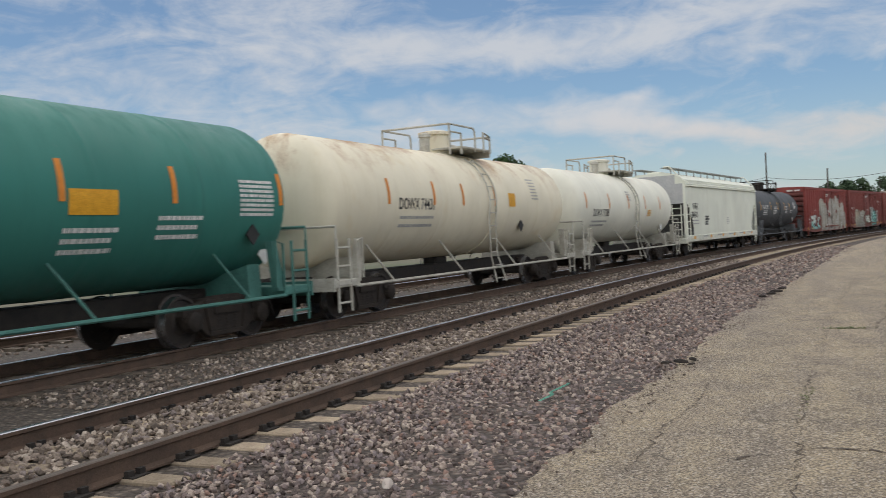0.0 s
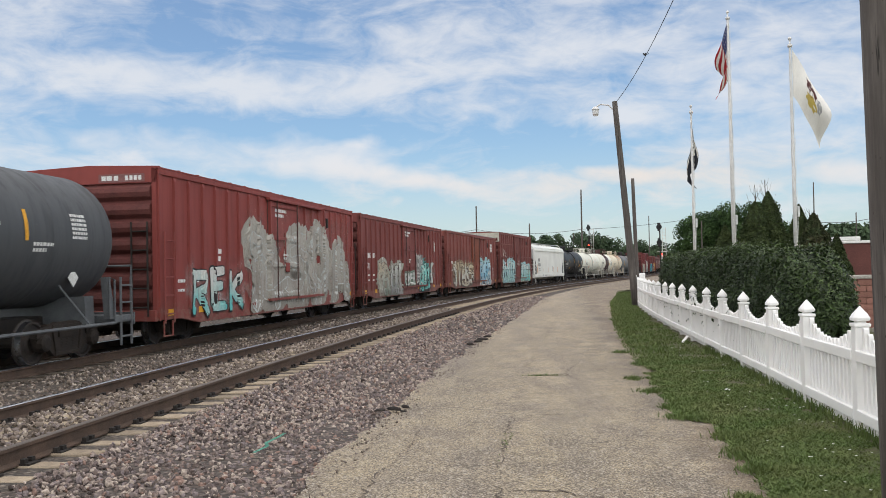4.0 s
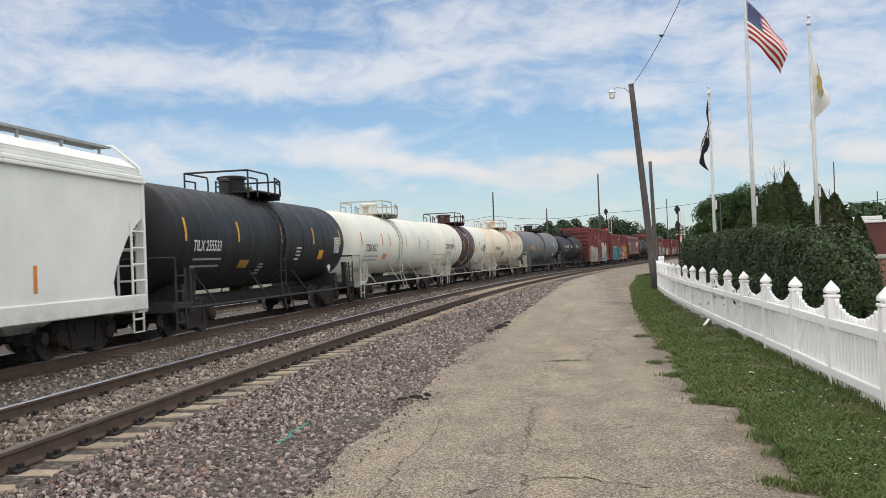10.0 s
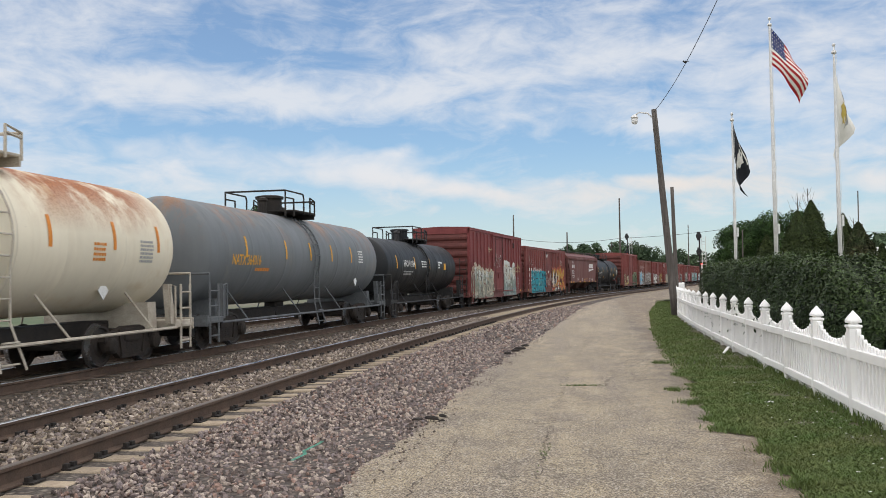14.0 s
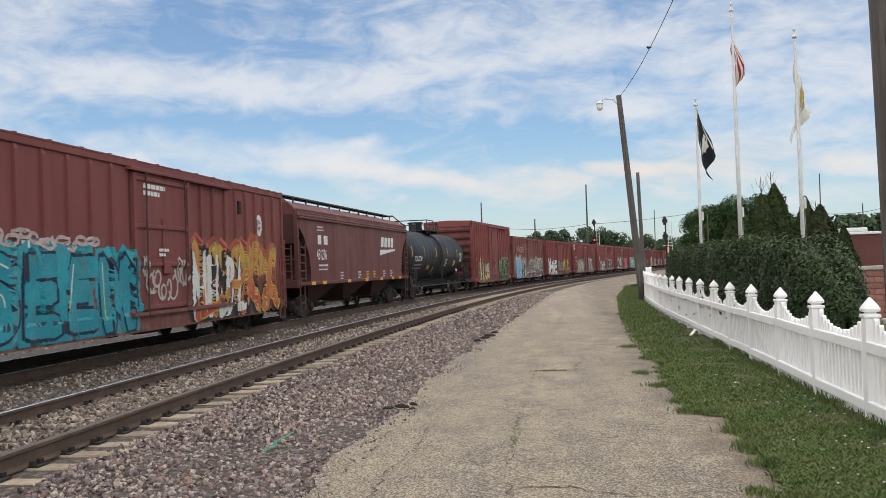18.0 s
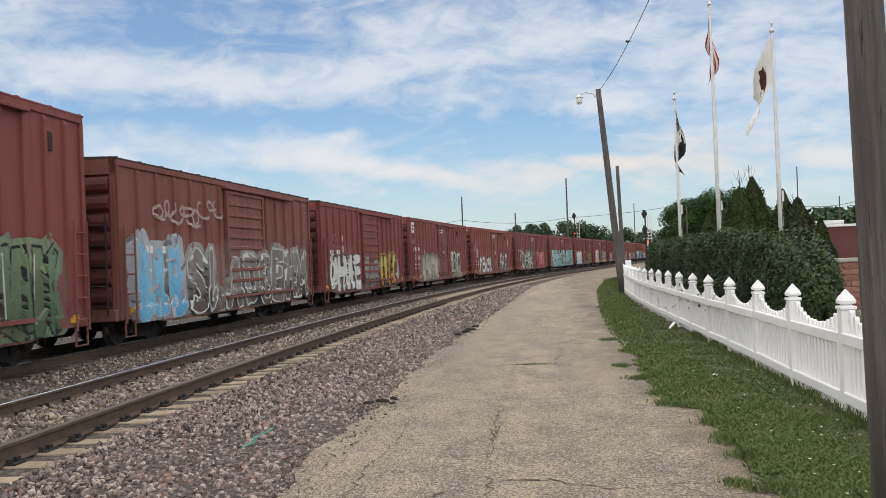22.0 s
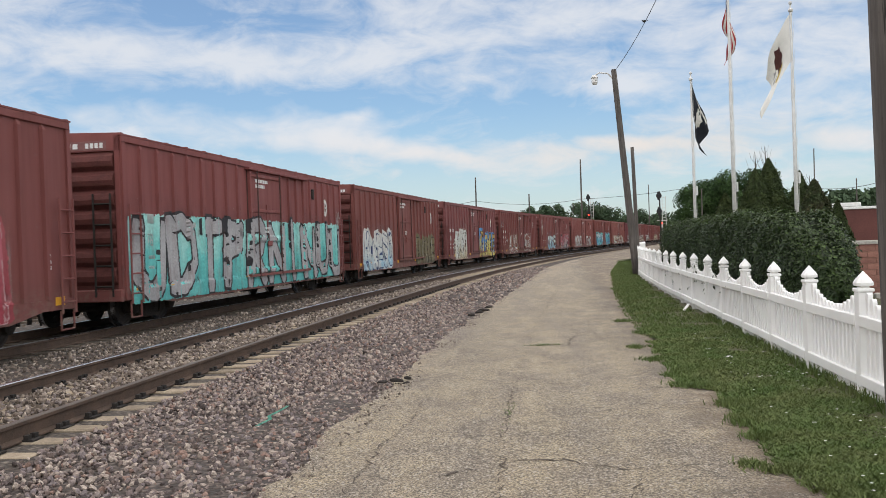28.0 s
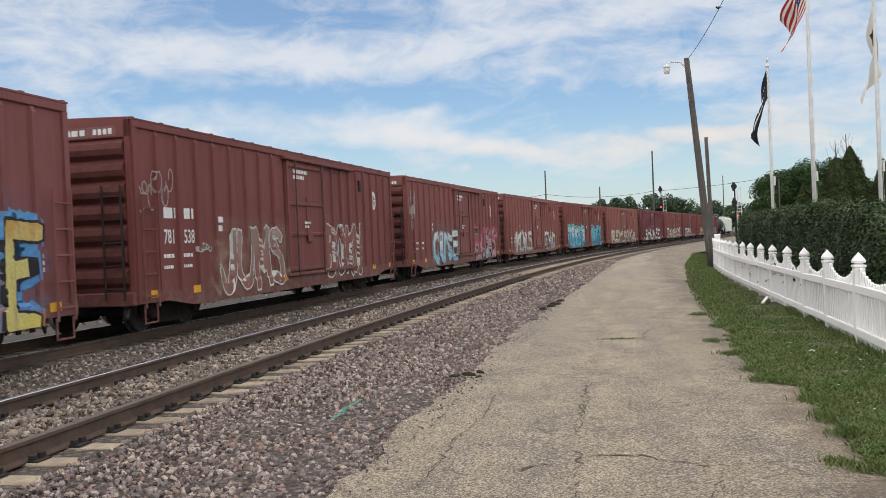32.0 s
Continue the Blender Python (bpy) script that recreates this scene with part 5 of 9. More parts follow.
bars(car, 1.9, 2.35, (0.6, 0.55, 0.6, 0.5, 0.6), 0.06, 0.05, M_WHITE, sf)
bars(car, 4.6, 2.6, (0.5,) * 6, 0.05, 0.03, M_WHITE, sf)
bars(car, 3.4, 2.05, (0.6, 0.4), 0.06, 0.04, M_WHITE, sf)
placard(car, 4.9, 1.5, sf, M_WHITE)

# ---- box cars: three builds ----
BASE_PAINT = car_paint("oxide_red_paint", OXIDE, OXIDE_DARK)
L0 = 17.29
H0 = 7.7
RIBS_A = [-6.95 + 0.72 * k for k in range(8)] + [2.05 + 0.69 * k for k in range(8)]
DOOR_A = (-1.2, 1.3)
SIDES = {}


def side_surface(ribs, door, h, eave, rail_bars=False):
    """How far out the side stands at a place along and up the car: panel, posts, sill and door."""
    n = int(2 * h / 0.01) + 40
    post = np.zeros(n)
    for r in ribs:
        k = int((r + h) / 0.01) + 20
        post[max(0, k - 8):k + 9] = 0.06
    d0, d1 = door

    def at(y, z):
        x = 0.037 if z < 0.79 else 0.0
        k = min(max(int((y + h) / 0.01) + 20, 0), n - 1)
        x = max(x, post[k])
        if rail_bars and any(abs(z - q) < 0.06 for q in (1.55, 2.5, 3.45)):
            x = max(x, 0.052)
        if d0 - 0.04 < y < d1 + 0.04 and z > 0.8:
            x = max(x, 0.057)
            if min(abs(y - d0 - 0.05), abs(y - d1 + 0.05)) < 0.075:
                x = 0.103
            zb, zt = 0.85, eave - 0.22
            if any(abs(z - (zb + 0.05 + (zt - zb - 0.1) * u)) < 0.065 for u in (0.0, 0.33, 0.62)):
                x = 0.103
        return HW + x

    return at


proto = box_car("oxide red plug-door box car covered in graffiti", 2 * H0, L0, 3.78, BASE_PAINT, RIBS_A, (*DOOR_A, "plug"))
PROTO_FREE = [True]


def red_car(i, label, base=OXIDE, dark=OXIDE_DARK, numbers=()):
    """A car of the common build, with its own coat, sprayed letters and stencils."""
    if PROTO_FREE[0]:
        car = proto
        PROTO_FREE[0] = False
    else:
        car = copy_thing(proto, Matrix())
    car["label"] = label
    add_car(i, car)
    SIDES[i] = (car, side_surface(RIBS_A, DOOR_A, H0, 3.78))
    return car, car_paint("oxide_red_paint", base, dark, 0.5, None, 0.6), numbers


def finish_red(car, coat, numbers):
    for o in car.children_recursive:
        if o.type != "MESH" or len(o.material_slots) == 0:
            continue
        if o.material_slots[0].material is BASE_PAINT:
            o.material_slots[0].link = "OBJECT"
            o.material_slots[0].material = coat
    h = H0
    for k, w in enumerate(numbers):
        lettering(car, w, -h + (0.93 + 0.72 * (k % 2)), 1.62, 0.26, M_WHITE, flat, 0.75)
    if numbers:
        bars(car, -h + 0.95, 2.08, (0.42,), 0.2, 0, M_WHITE, flat)
        bars(car, -h + 1.68, 2.08, (0.36,), 0.2, 0, M_WHITE, flat)
    for y in (-h + 0.9, -h + 1.6):
        bars(car, y, 1.35, (0.36,), 0.07, 0, M_WHITE, flat)
        bars(car, y, 1.15, (0.32,), 0.06, 0, M_WHITE, flat)
    bars(car, -0.75, 3.28, (0.95, 0.7), 0.09, 0.05, M_WHITE, lambda z: HW + 0.055)
    bars(car, -0.2, 2.02, (0.45, 0.3), 0.06, 0.04, M_WHITE, lambda z: HW + 0.09)
    bars(car, h - 0.85, 1.45, (0.18, 0.18, 0.18, 0.18), 0.06, 0.04, M_WHITE, flat)
    bars(car, -h + 3.05, 2.02, (0.22, 0.22), 0.12, 0.06, M_WHITE, flat)
    reflectors(car, (-h + 0.5, -h + 2.0, -1.4, 1.9, h - 2.2, h - 0.5), 0.72, M_YELLOW)
    bm = bmesh.new()
    vs = [bm.verts.new((x, -h - 0.055, z)) for x, z in ((0.25, 3.5), (1.3, 3.5), (1.3, 3.68), (0.25, 3.68))]
    bm.faces.new(vs)
    panel = part("end_number_panel", bm, M_OXIDE_PANEL, car)
    for x, w in ((0.32, 0.1), (0.44, 0.12), (0.6, 0.1), (0.86, 0.07), (0.96, 0.07), (1.06, 0.07), (1.16, 0.07)):
        bm = bmesh.new()
        bm.faces.new([bm.verts.new((a, -h - 0.06, z)) for a, z in ((x, 3.54), (x + w, 3.54), (x + w, 3.64), (x, 3.64))])
        part("lettering", bm, M_WHITE, panel)


M_OXIDE_PANEL = matte("faded_red_panel", (0.24, 0.11, 0.1), (0.17, 0.075, 0.07), 12, 0.7, 40)
REDS = [
    red_car(5, "oxide red box car with a huge grey and white sprayed figure", (0.259, 0.060, 0.051)),
    red_car(6, "oxide red box car with turquoise bubble graffiti", numbers=("78",)),
    red_car(17, "oxide red box car with turquoise and black-white graffiti", (0.195, 0.062, 0.055), numbers=("781", "606")),
    red_car(23, "oxide red box car with dull green and white lettering sprayed on", (0.221, 0.067, 0.061), numbers=("621", "818")),
    red_car(24, "oxide red box car with white scrawled graffiti", (0.246, 0.080, 0.069)),
    red_car(25, "oxide red box car with grey-green and pink wildstyle graffiti", (0.214, 0.072, 0.064), numbers=("621", "582")),
    red_car(26, "oxide red box car with long grey and turquoise block letters", (0.233, 0.076, 0.069), numbers=("78",)),
    red_car(27, "oxide red box car with white and blue block letters", (0.208, 0.072, 0.061)),
    red_car(28, "oxide red box car with cream bubble letters and yellow-blue piece", (0.214, 0.077, 0.073), numbers=("178",)),
    red_car(29, "dark oxide red box car with white outlined graffiti", (0.188, 0.061, 0.054), numbers=("781", "538")),
    red_car(30, "oxide red box car with pink and black graffiti", (0.221, 0.077, 0.069)),
    red_car(31, "faded oxide red box car with pale chalk marks", (0.259, 0.094, 0.081)),
    red_car(32, "oxide red box car with bright turquoise graffiti", (0.221, 0.073, 0.061)),
    red_car(33, "light oxide red box car with grey graffiti band", (0.285, 0.110, 0.091)),
    red_car(34, "dark oxide red box car with white graffiti", (0.182, 0.057, 0.060)),
    red_car(35, "oxide red box car with broad white graffiti", (0.246, 0.088, 0.076)),
    red_car(36, "oxide red box car with grey graffiti", (0.221, 0.076, 0.069)),
    red_car(37, "oxide red box car with faded tan graffiti", (0.233, 0.083, 0.073)),
    red_car(38, "weathered oxide red box car", (0.214, 0.072, 0.061)),
]
for row in REDS:
    finish_red(*row)

def other_box(i, label, eave, base, dark, ribs_n, door, bars_on=False, roof_mat=None, end_mat=None, low=True, gap=1.5):
    L = span(i)
    body = L - gap
    h = body / 2
    d0, d1, style = door
    ribs = [y for y in np.linspace(-h, h, ribs_n + 1)[1:-1] if not (d0 - 0.12 < y < d1 + 0.12)]
    paint = car_paint("oxide_red_paint", base, dark, 0.55, None, 0.6)
    car = box_car(label, body, L, eave, paint, ribs, door, bars_on, roof_mat, end_mat, low)
    reflectors(car, (-h + 0.5, -1.8, 1.9, h - 0.5), 0.72, M_YELLOW)
    for y in (-h + 1.1, -h + 1.9):
        bars(car, y, 1.9, (0.4,), 0.16, 0, M_WHITE, flat)
        bars(car, y, 1.5, (0.32,), 0.07, 0, M_WHITE, flat)
    bars(car, h - 1.3, 1.6, (0.22,) * 8, 0.05, 0.06, M_WHITE, flat)
    SIDES[i] = (car, side_surface(ribs, (d0, d1), h, eave, bars_on))
    return add_car(i, car)


M_GALV = matte("galvanised_roof", (0.3, 0.29, 0.27), (0.42, 0.41, 0.39), 2.5, 0.6, 30)
M_WHITE_END = matte("white_end_paint", (0.55, 0.53, 0.45), (0.42, 0.4, 0.33), 4, 0.7, 40)
car = other_box(7, "oxide red ribbed box car with a faded orange door", 3.8, (0.227, 0.073, 0.060), OXIDE_DARK, 17, (-0.85, 1.45, "plug"), roof_mat=M_GALV)
M_ORANGE_DOOR = car_paint("orange_door_paint", (0.24, 0.075, 0.046), (0.15, 0.05, 0.034), 0.5)
for o in car.children_recursive:
    if o.name.split(".")[0] in ("door", "door_rail", "door_stile", "door_post"):
        o.material_slots[0].link = "OBJECT"
        o.material_slots[0].material = M_ORANGE_DOOR
car = other_box(8, "tall brown-red box car with a white end panel and ice-blue graffiti", 4.3, (0.201, 0.067, 0.057), (0.052, 0.022, 0.020), 17, (-1.2, 1.2, "plug"), True)
lettering(car, "92", -span(8) / 2 + 1.9, 1.95, 0.3, M_WHITE, flat)
lettering(car, "86", -span(8) / 2 + 2.9, 1.95, 0.3, M_WHITE, flat)
lettering(car, "SRY", -span(8) / 2 + 1.9, 2.5, 0.3, M_WHITE, flat)
ye = -(span(8) - 1.5) / 2
part("end_panel", boxes((-HW, HW, ye - 0.075, ye - 0.055, 3.62, 4.3)), M_WHITE_END, car, "dirty white panel")
vs_, fs_ = TEXT["SRY 9286"]
part("lettering", raw("lettering", [(-0.9 + a * 0.24, ye - 0.082, 3.8 + b * 0.26) for a, b in vs_], fs_, M_BLACK), None, car)
car = other_box(16, "tall dark red box car with cream-green wildstyle graffiti", 4.27, (0.195, 0.050, 0.048), (0.056, 0.017, 0.018), 17, (-1.95, 1.0, "plug"), gap=1.7)
car = other_box(20, "tall bright red ribbed box car with tan and green letters", 4.38, (0.226, 0.066, 0.058), (0.112, 0.038, 0.032), 20, (-1.5, 1.6, "plug"), gap=1.25)
car = other_box(21, "old box car with a black tarred roof and blue-white graffiti", 3.76, (0.208, 0.073, 0.057), (0.063, 0.030, 0.025), 15, (-0.95, 1.8, "ribbed"), roof_mat=M_TAR, gap=1.3)
car = other_box(22, "old box car with a black tarred roof and big white letters", 3.76, (0.214, 0.057, 0.051), (0.063, 0.022, 0.022), 16, (-1.1, 1.5, "ribbed"), roof_mat=M_TAR, gap=1.3)
for w, y, z in (("KC", -5.0, 2.4), ("SM", -4.1, 2.4), ("35", -5.0, 1.98), ("270", -4.1, 1.98)):
    lettering(car, w, y, z, 0.26, M_WHITE, flat)

# ---- sprayed lettering: flat coats of paint that follow the posts and doors of a car's side ----
GLYPHS = {"A": "004990 2373", "B": "0009 0969875505 0565836000", "C": "97693907023060 9260", "D": "0009 095997935000", "E": "0009 0989 0575 0080", "F": "0009 0989 0575", "G": "976939070230609294 9455", "H": "0009 9099 0595",
          "I": "4049", "J": "9995602003", "K": "0009 0499 2590", "L": "0900 0080", "M": "0009 0943 4399 9990", "N": "0009 0990 9099", "O": "49070240929749", "P": "0009 0969886504", "R": "0009 0969886504 3490",
          "S": "985918165584814001", "T": "0999 4940", "U": "090230609299", "V": "0940 4099", "W": "0920 2046 4670 7099", "X": "0990 0099", "Z": "0999 9900 0090", "Q": "4009 4129 4249 4169 4089 4098", "Y": "0945 9945 4540"}


def strokes_of(g):
    return [[(int(q[k]) / 9, int(q[k + 1]) / 9) for k in range(0, len(q) - 1, 2)] for q in GLYPHS[g].replace("  ", " ").split()]


def rounded(pts, times_=2):
    for _ in range(times_):
        out = [pts[0]]
        for a, b in zip(pts, pts[1:]):
            out += [(a[0] * 0.75 + b[0] * 0.25, a[1] * 0.75 + b[1] * 0.25), (a[0] * 0.25 + b[0] * 0.75, a[1] * 0.25 + b[1] * 0.75)]
        pts = out + [pts[-1]]
    return pts


def paint_stroke(buf, pts, w, slot, surf, lift, rr, cap=0.5, rag=0.0):
    """A brush-wide ribbon along points (y, z) laid over the side."""
    V, F, S = buf
    P = []
    for a, b in zip(pts, pts[1:]):
        d = math.hypot(b[0] - a[0], b[1] - a[1])
        n = max(1, int(d / 0.055))
        P += [(a[0] + (b[0] - a[0]) * k / n, a[1] + (b[1] - a[1]) * k / n) for k in range(n)]
    P.append(pts[-1])
    if len(P) < 2:
        return
    d0 = math.hypot(P[1][0] - P[0][0], P[1][1] - P[0][1]) or 1
    d1 = math.hypot(P[-1][0] - P[-2][0], P[-1][1] - P[-2][1]) or 1
    e = cap * w
    P = [(P[0][0] - (P[1][0] - P[0][0]) / d0 * e, P[0][1] - (P[1][1] - P[0][1]) / d0 * e)] + P + [(P[-1][0] + (P[-1][0] - P[-2][0]) / d1 * e, P[-1][1] + (P[-1][1] - P[-2][1]) / d1 * e)]
    m = max(2, int(math.ceil(w / 0.055)))
    n0 = len(V)
    for i, p in enumerate(P):
        a, b = P[max(i - 1, 0)], P[min(i + 1, len(P) - 1)]
        d = math.hypot(b[0] - a[0], b[1] - a[1]) or 1
        ny, nz = -(b[1] - a[1]) / d, (b[0] - a[0]) / d
        ww = w * (1 + rag * rr.uniform(-1, 1))
        if cap and i in (0, len(P) - 1):
            ww *= 0.72
        for k in range(m + 1):
            q = (k / m - 0.5) * ww
            y, z = p[0] + ny * q, max(p[1] + nz * q, 0.47)
            V.append((max(surf(y - 0.025, z), surf(y + 0.025, z)) + lift, y, z))
    for i in range(len(P) - 1):
        for k in range(m):
            c = n0 + i * (m + 1) + k
            F.append((c, c + 1, c + m + 2, c + m + 1))
            S.append(slot)


def flush(name, buf, mats, parent, label=""):
    me = raw(name, buf[0], buf[1], mats)
    me.polygons.foreach_set("material_index", buf[2])
    return part(name, me, None, parent, label)


def spray(colours, z0, z1):
    """Sprayed colour fading from the foot of the letters to their head, worn and speckled."""
    key = ("spray", colours, z0, z1)
    if key in MATS:
        return MATS[key]
    m, nt, bs = nodes_of("spray_paint")
    tc, sep, ramp = nt.nodes.new("ShaderNodeTexCoord"), nt.nodes.new("ShaderNodeSeparateXYZ"), nt.nodes.new("ShaderNodeValToRGB")
    nt.links.new(tc.outputs["Object"], sep.inputs[0])
    ad = nt.nodes.new("ShaderNodeMath")
    nt.links.new(ranged(nt, sep.outputs[2], z0, z1), ad.inputs[0])
    nt.links.new(ranged(nt, add_noise(nt, 1.1, 3.0, 0.6), 0.3, 0.7, -0.45, 0.45), ad.inputs[1])
    nt.links.new(ad.outputs[0], ramp.inputs[0])
    el = ramp.color_ramp.elements
    for k, c in enumerate(colours):
        e = el[k] if k < 2 else el.new(k / (len(colours) - 1))
        e.position, e.color = k / max(1, len(colours) - 1), (*c, 1)
    if len(colours) == 1:
        el[1].color = (*[c * 0.85 for c in colours[0]], 1)
    col = ramp.outputs[0]
    grime = add_noise(nt, 3.0, 6.0, 0.7, (1, 1.4, 0.3))
    col = mixed(nt, ranged(nt, grime, 0.52, 0.70, 0, 0.5), col, (0.17, 0.075, 0.06))
    fine = add_noise(nt, 22, 4.0, 0.7)
    col = mixed(nt, 1.0, col, mixed(nt, ranged(nt, fine, 0.3, 0.7), (0.75,) * 3, (1.12,) * 3), "MULTIPLY")
    nt.links.new(col, bs.inputs["Base Color"])
    bs.inputs["Roughness"].default_value = 0.6
    bs.inputs["Specular IOR Level"].default_value = 0.3
    MATS[key] = m
    return m


def overspray(colour, z0, z1):
    """A thin dusting that thins out upwards and lets the car's paint through."""
    key = ("overspray", colour, z0, z1)
    if key in MATS:
        return MATS[key]
    m, nt, bs = nodes_of("overspray")
    tc, sep = nt.nodes.new("ShaderNodeTexCoord"), nt.nodes.new("ShaderNodeSeparateXYZ")
    nt.links.new(tc.outputs["Object"], sep.inputs[0])
    a = times(nt, ranged(nt, sep.outputs[2], z1, z0, 0.0, 0.42), ranged(nt, add_noise(nt, 1.6, 5.0, 0.65), 0.42, 0.66))
    bs.inputs["Base Color"].default_value = (*colour, 1)
    bs.inputs["Roughness"].default_value = 0.8
    nt.links.new(a, bs.inputs["Alpha"])
    MATS[key] = m
    return m


def graffiti(i, y0, y1, z0, z1, glyphs, fills, rim, back=None, weight=0.2, rim_w=0.04, haze=None, seed=0, label="", lean=0.1, curls=0, shine=None, box_back=False, soft=True):
    """A row of sprayed letter shapes between two places along a car and two heights."""
    car, surf = SIDES[i]
    rr = random.Random(seed * 31 + i)
    ht, pitch = z1 - z0, (y1 - y0) / len(glyphs)
    w = weight * ht
    letters = []
    for k, g in enumerate(glyphs):
        a, b = y0 + pitch * (k + 0.08) + w * 0.5, y0 + pitch * (k + 1.0) - w * 0.42
        lo, hi = z0 + w * 0.5 + rr.uniform(-0.03, 0.06) * ht, z1 - w * 0.5 - rr.uniform(-0.04, 0.10) * ht
        tilt = lean * rr.uniform(-1, 1) * ht
        ss = []
        for q in strokes_of(g):
            q = [(a + (b - a) * u + tilt * (v - 0.5) + rr.gauss(0, 0.02) * ht, lo + (hi - lo) * v + rr.gauss(0, 0.02) * ht) for u, v in q]
            ss.append(rounded(q) if len(q) > 2 and soft else q)
        letters.append(ss)
    for _ in range(curls):
        y, z = rr.uniform(y0, y1), rr.uniform(z0, z1)
        q = [(y, z)]
        for _k in range(3):
            q.append((min(max(q[-1][0] + rr.uniform(-0.7, 0.7) * ht, y0), y1), min(max(q[-1][1] + rr.uniform(-0.5, 0.5) * ht, z0), z1)))
        letters.append([rounded(q)])
    buf, mats = ([], [], []), []
    hz = haze or tuple(c * 0.6 + 0.2 for c in fills[-1])
    mats.append(overspray(hz, z0 + 0.3 * ht, z1 + 0.3 * ht))
    paint_stroke(buf, [(y0 - 0.1, z0 + ht * 0.65), (y1 + 0.1, z0 + ht * 0.65)], ht * 1.2, 0, surf, 0.003, rr, 0.1, 0.15)
    if back:
        mats.append(spray(back, z0, z1))
        if box_back:
            paint_stroke(buf, [(y0, (z0 + z1) / 2), (y1, (z0 + z1) / 2)], ht, 1, surf, 0.006, rr, 0.02, 0.05)
        else:
            for n, ss in enumerate(letters):
                for q in ss:
                    paint_stroke(buf, q, w * 1.9 + 0.1, 1, surf, 0.005 + 0.0002 * n, rr, 0.4, 0.12)
    root = flush("graffiti", buf, mats, car, label)
    fill_m, rim_m, shine_m = spray(fills, z0, z1), spray((rim, tuple(c * 0.8 for c in rim)), z0, z1), spray((shine or WHT, WHT), z0, z1)
    for n, ss in enumerate(letters):
        buf = ([], [], [])
        base = 0.010 + 0.0016 * n
        k_ = 0.5 if n >= len(glyphs) else 1.0
        for j, q in enumerate(ss):
            paint_stroke(buf, q, w * k_ + 2 * rim_w, 0, surf, base + 0.0002 * j, rr, 0.5, 0.06)
        for j, q in enumerate(ss):
            paint_stroke(buf, q, w * k_, 1, surf, base + 0.003 + 0.0002 * j, rr, 0.45, 0.05)
        if shine and n < len(glyphs):
            q = [(y - 0.2 * w, z + 0.15 * w) for y, z in ss[0]]
            paint_stroke(buf, q[: max(2, len(q) * 2 // 3)], 0.03, 2, surf, base + 0.006, rr, 0.5)
        flush("sprayed_letter", buf, [rim_m, fill_m, shine_m], root)
    return root


def scrawl(i, y0, y1, z0, z1, colour, seed, n=5, w=0.026):
    """Thin hand-written marks from a paint stick, too loose to read."""
    car, surf = SIDES[i]
    rr = random.Random(seed)
    m = spray((colour, tuple(c * 0.85 for c in colour)), z0, z1)
    buf = ([], [], [])
    step, half = (y1 - y0) / n, (z1 - z0) / 2
    for k in range(n):
        cy, cz = y0 + step * (k + 0.5), z0 + half + rr.uniform(-0.5, 0.5) * half
        ra, rb, ph, turns = step * rr.uniform(0.35, 0.7), half * rr.uniform(0.25, 0.6), rr.uniform(0, 6.3), rr.uniform(0.6, 1.5)
        q = [(cy + ra * math.cos(ph + turns * 6.3 * u / 10) + step * 0.06 * (u - 5), cz + rb * math.sin(ph + turns * 6.3 * u / 10)) for u in range(11)]
        paint_stroke(buf, q, w, 0, surf, 0.011 + 0.0006 * k, rr, 0.5, 0.2)
    return flush("scrawl", buf, [m], car, "thin pale hand-sprayed scrawl")


def round_emblem(i, y, z):
    """A plain white disc with four dark sectors, painted over the posts."""
    car, surf = SIDES[i]
    rr = random.Random(i)
    buf = ([], [], [])
    for k in range(11):
        q = (k - 5) * 0.038
        hh = math.sqrt(0.215 ** 2 - q * q) * 1.35
        paint_stroke(buf, [(y + q, z - hh), (y + q, z), (y + q, z + hh)], 0.040, 0, surf, 0.006, rr, 0.0)
    for a, b in ((-1, -1), (-1, 1), (1, -1), (1, 1)):
        for k in range(3):
            q = 0.03 + 0.034 * k
            paint_stroke(buf, [(y + a * q, z + b * 0.035), (y + a * q, z + b * (0.15 - 0.038 * k))], 0.035, 1, surf, 0.010, rr, 0.0)
    flush("emblem", buf, [M_WHITE, M_OXIDE_PANEL], car, "white round emblem")


for i_ in (6, 17, 24, 26, 27, 28, 29, 30, 31, 32, 33, 34, 35, 36, 37, 38):
    round_emblem(i_, 5.82, 2.8)
round_emblem(7, 5.7, 3.05)
round_emblem(23, -7.1, 3.3)
DGRN, ICE, NAVY, OLV, MUD = (0.2, 0.24, 0.19), (0.36, 0.58, 0.6), (0.03, 0.05, 0.10), (0.16, 0.14, 0.075), (0.11, 0.085, 0.07)
PAL, SAND, DTEAL, LIME = (0.62, 0.64, 0.6), (0.5, 0.44, 0.33), (0.02, 0.23, 0.28), (0.42, 0.42, 0.08)
graffiti(5, -2.6, 6.9, 0.55, 3.0, "ASOA", ((0.34, 0.32, 0.28), (0.42, 0.40, 0.35)), (0.55, 0.58, 0.56), ((0.30, 0.28, 0.24), (0.40, 0.38, 0.33)), 0.22, 0.03, (0.4, 0.38, 0.34), 1, "huge grey and white sprayed figure", curls=5)
graffiti(5, -6.2, -3.2, 0.6, 1.7, "REK", (TEAL, WHT), BLK, None, 0.2, 0.03, None, 2)
graffiti(6, -5.3, -3.5, 0.55, 1.85, "IVA", (DGRN, (0.42, 0.44, 0.38), SAND), (0.2, 0.15, 0.12), ((0.25, 0.22, 0.18), (0.36, 0.36, 0.3)), 0.2, 0.02, SAND, 3, "cream and grey-green wildstyle letters", curls=4)
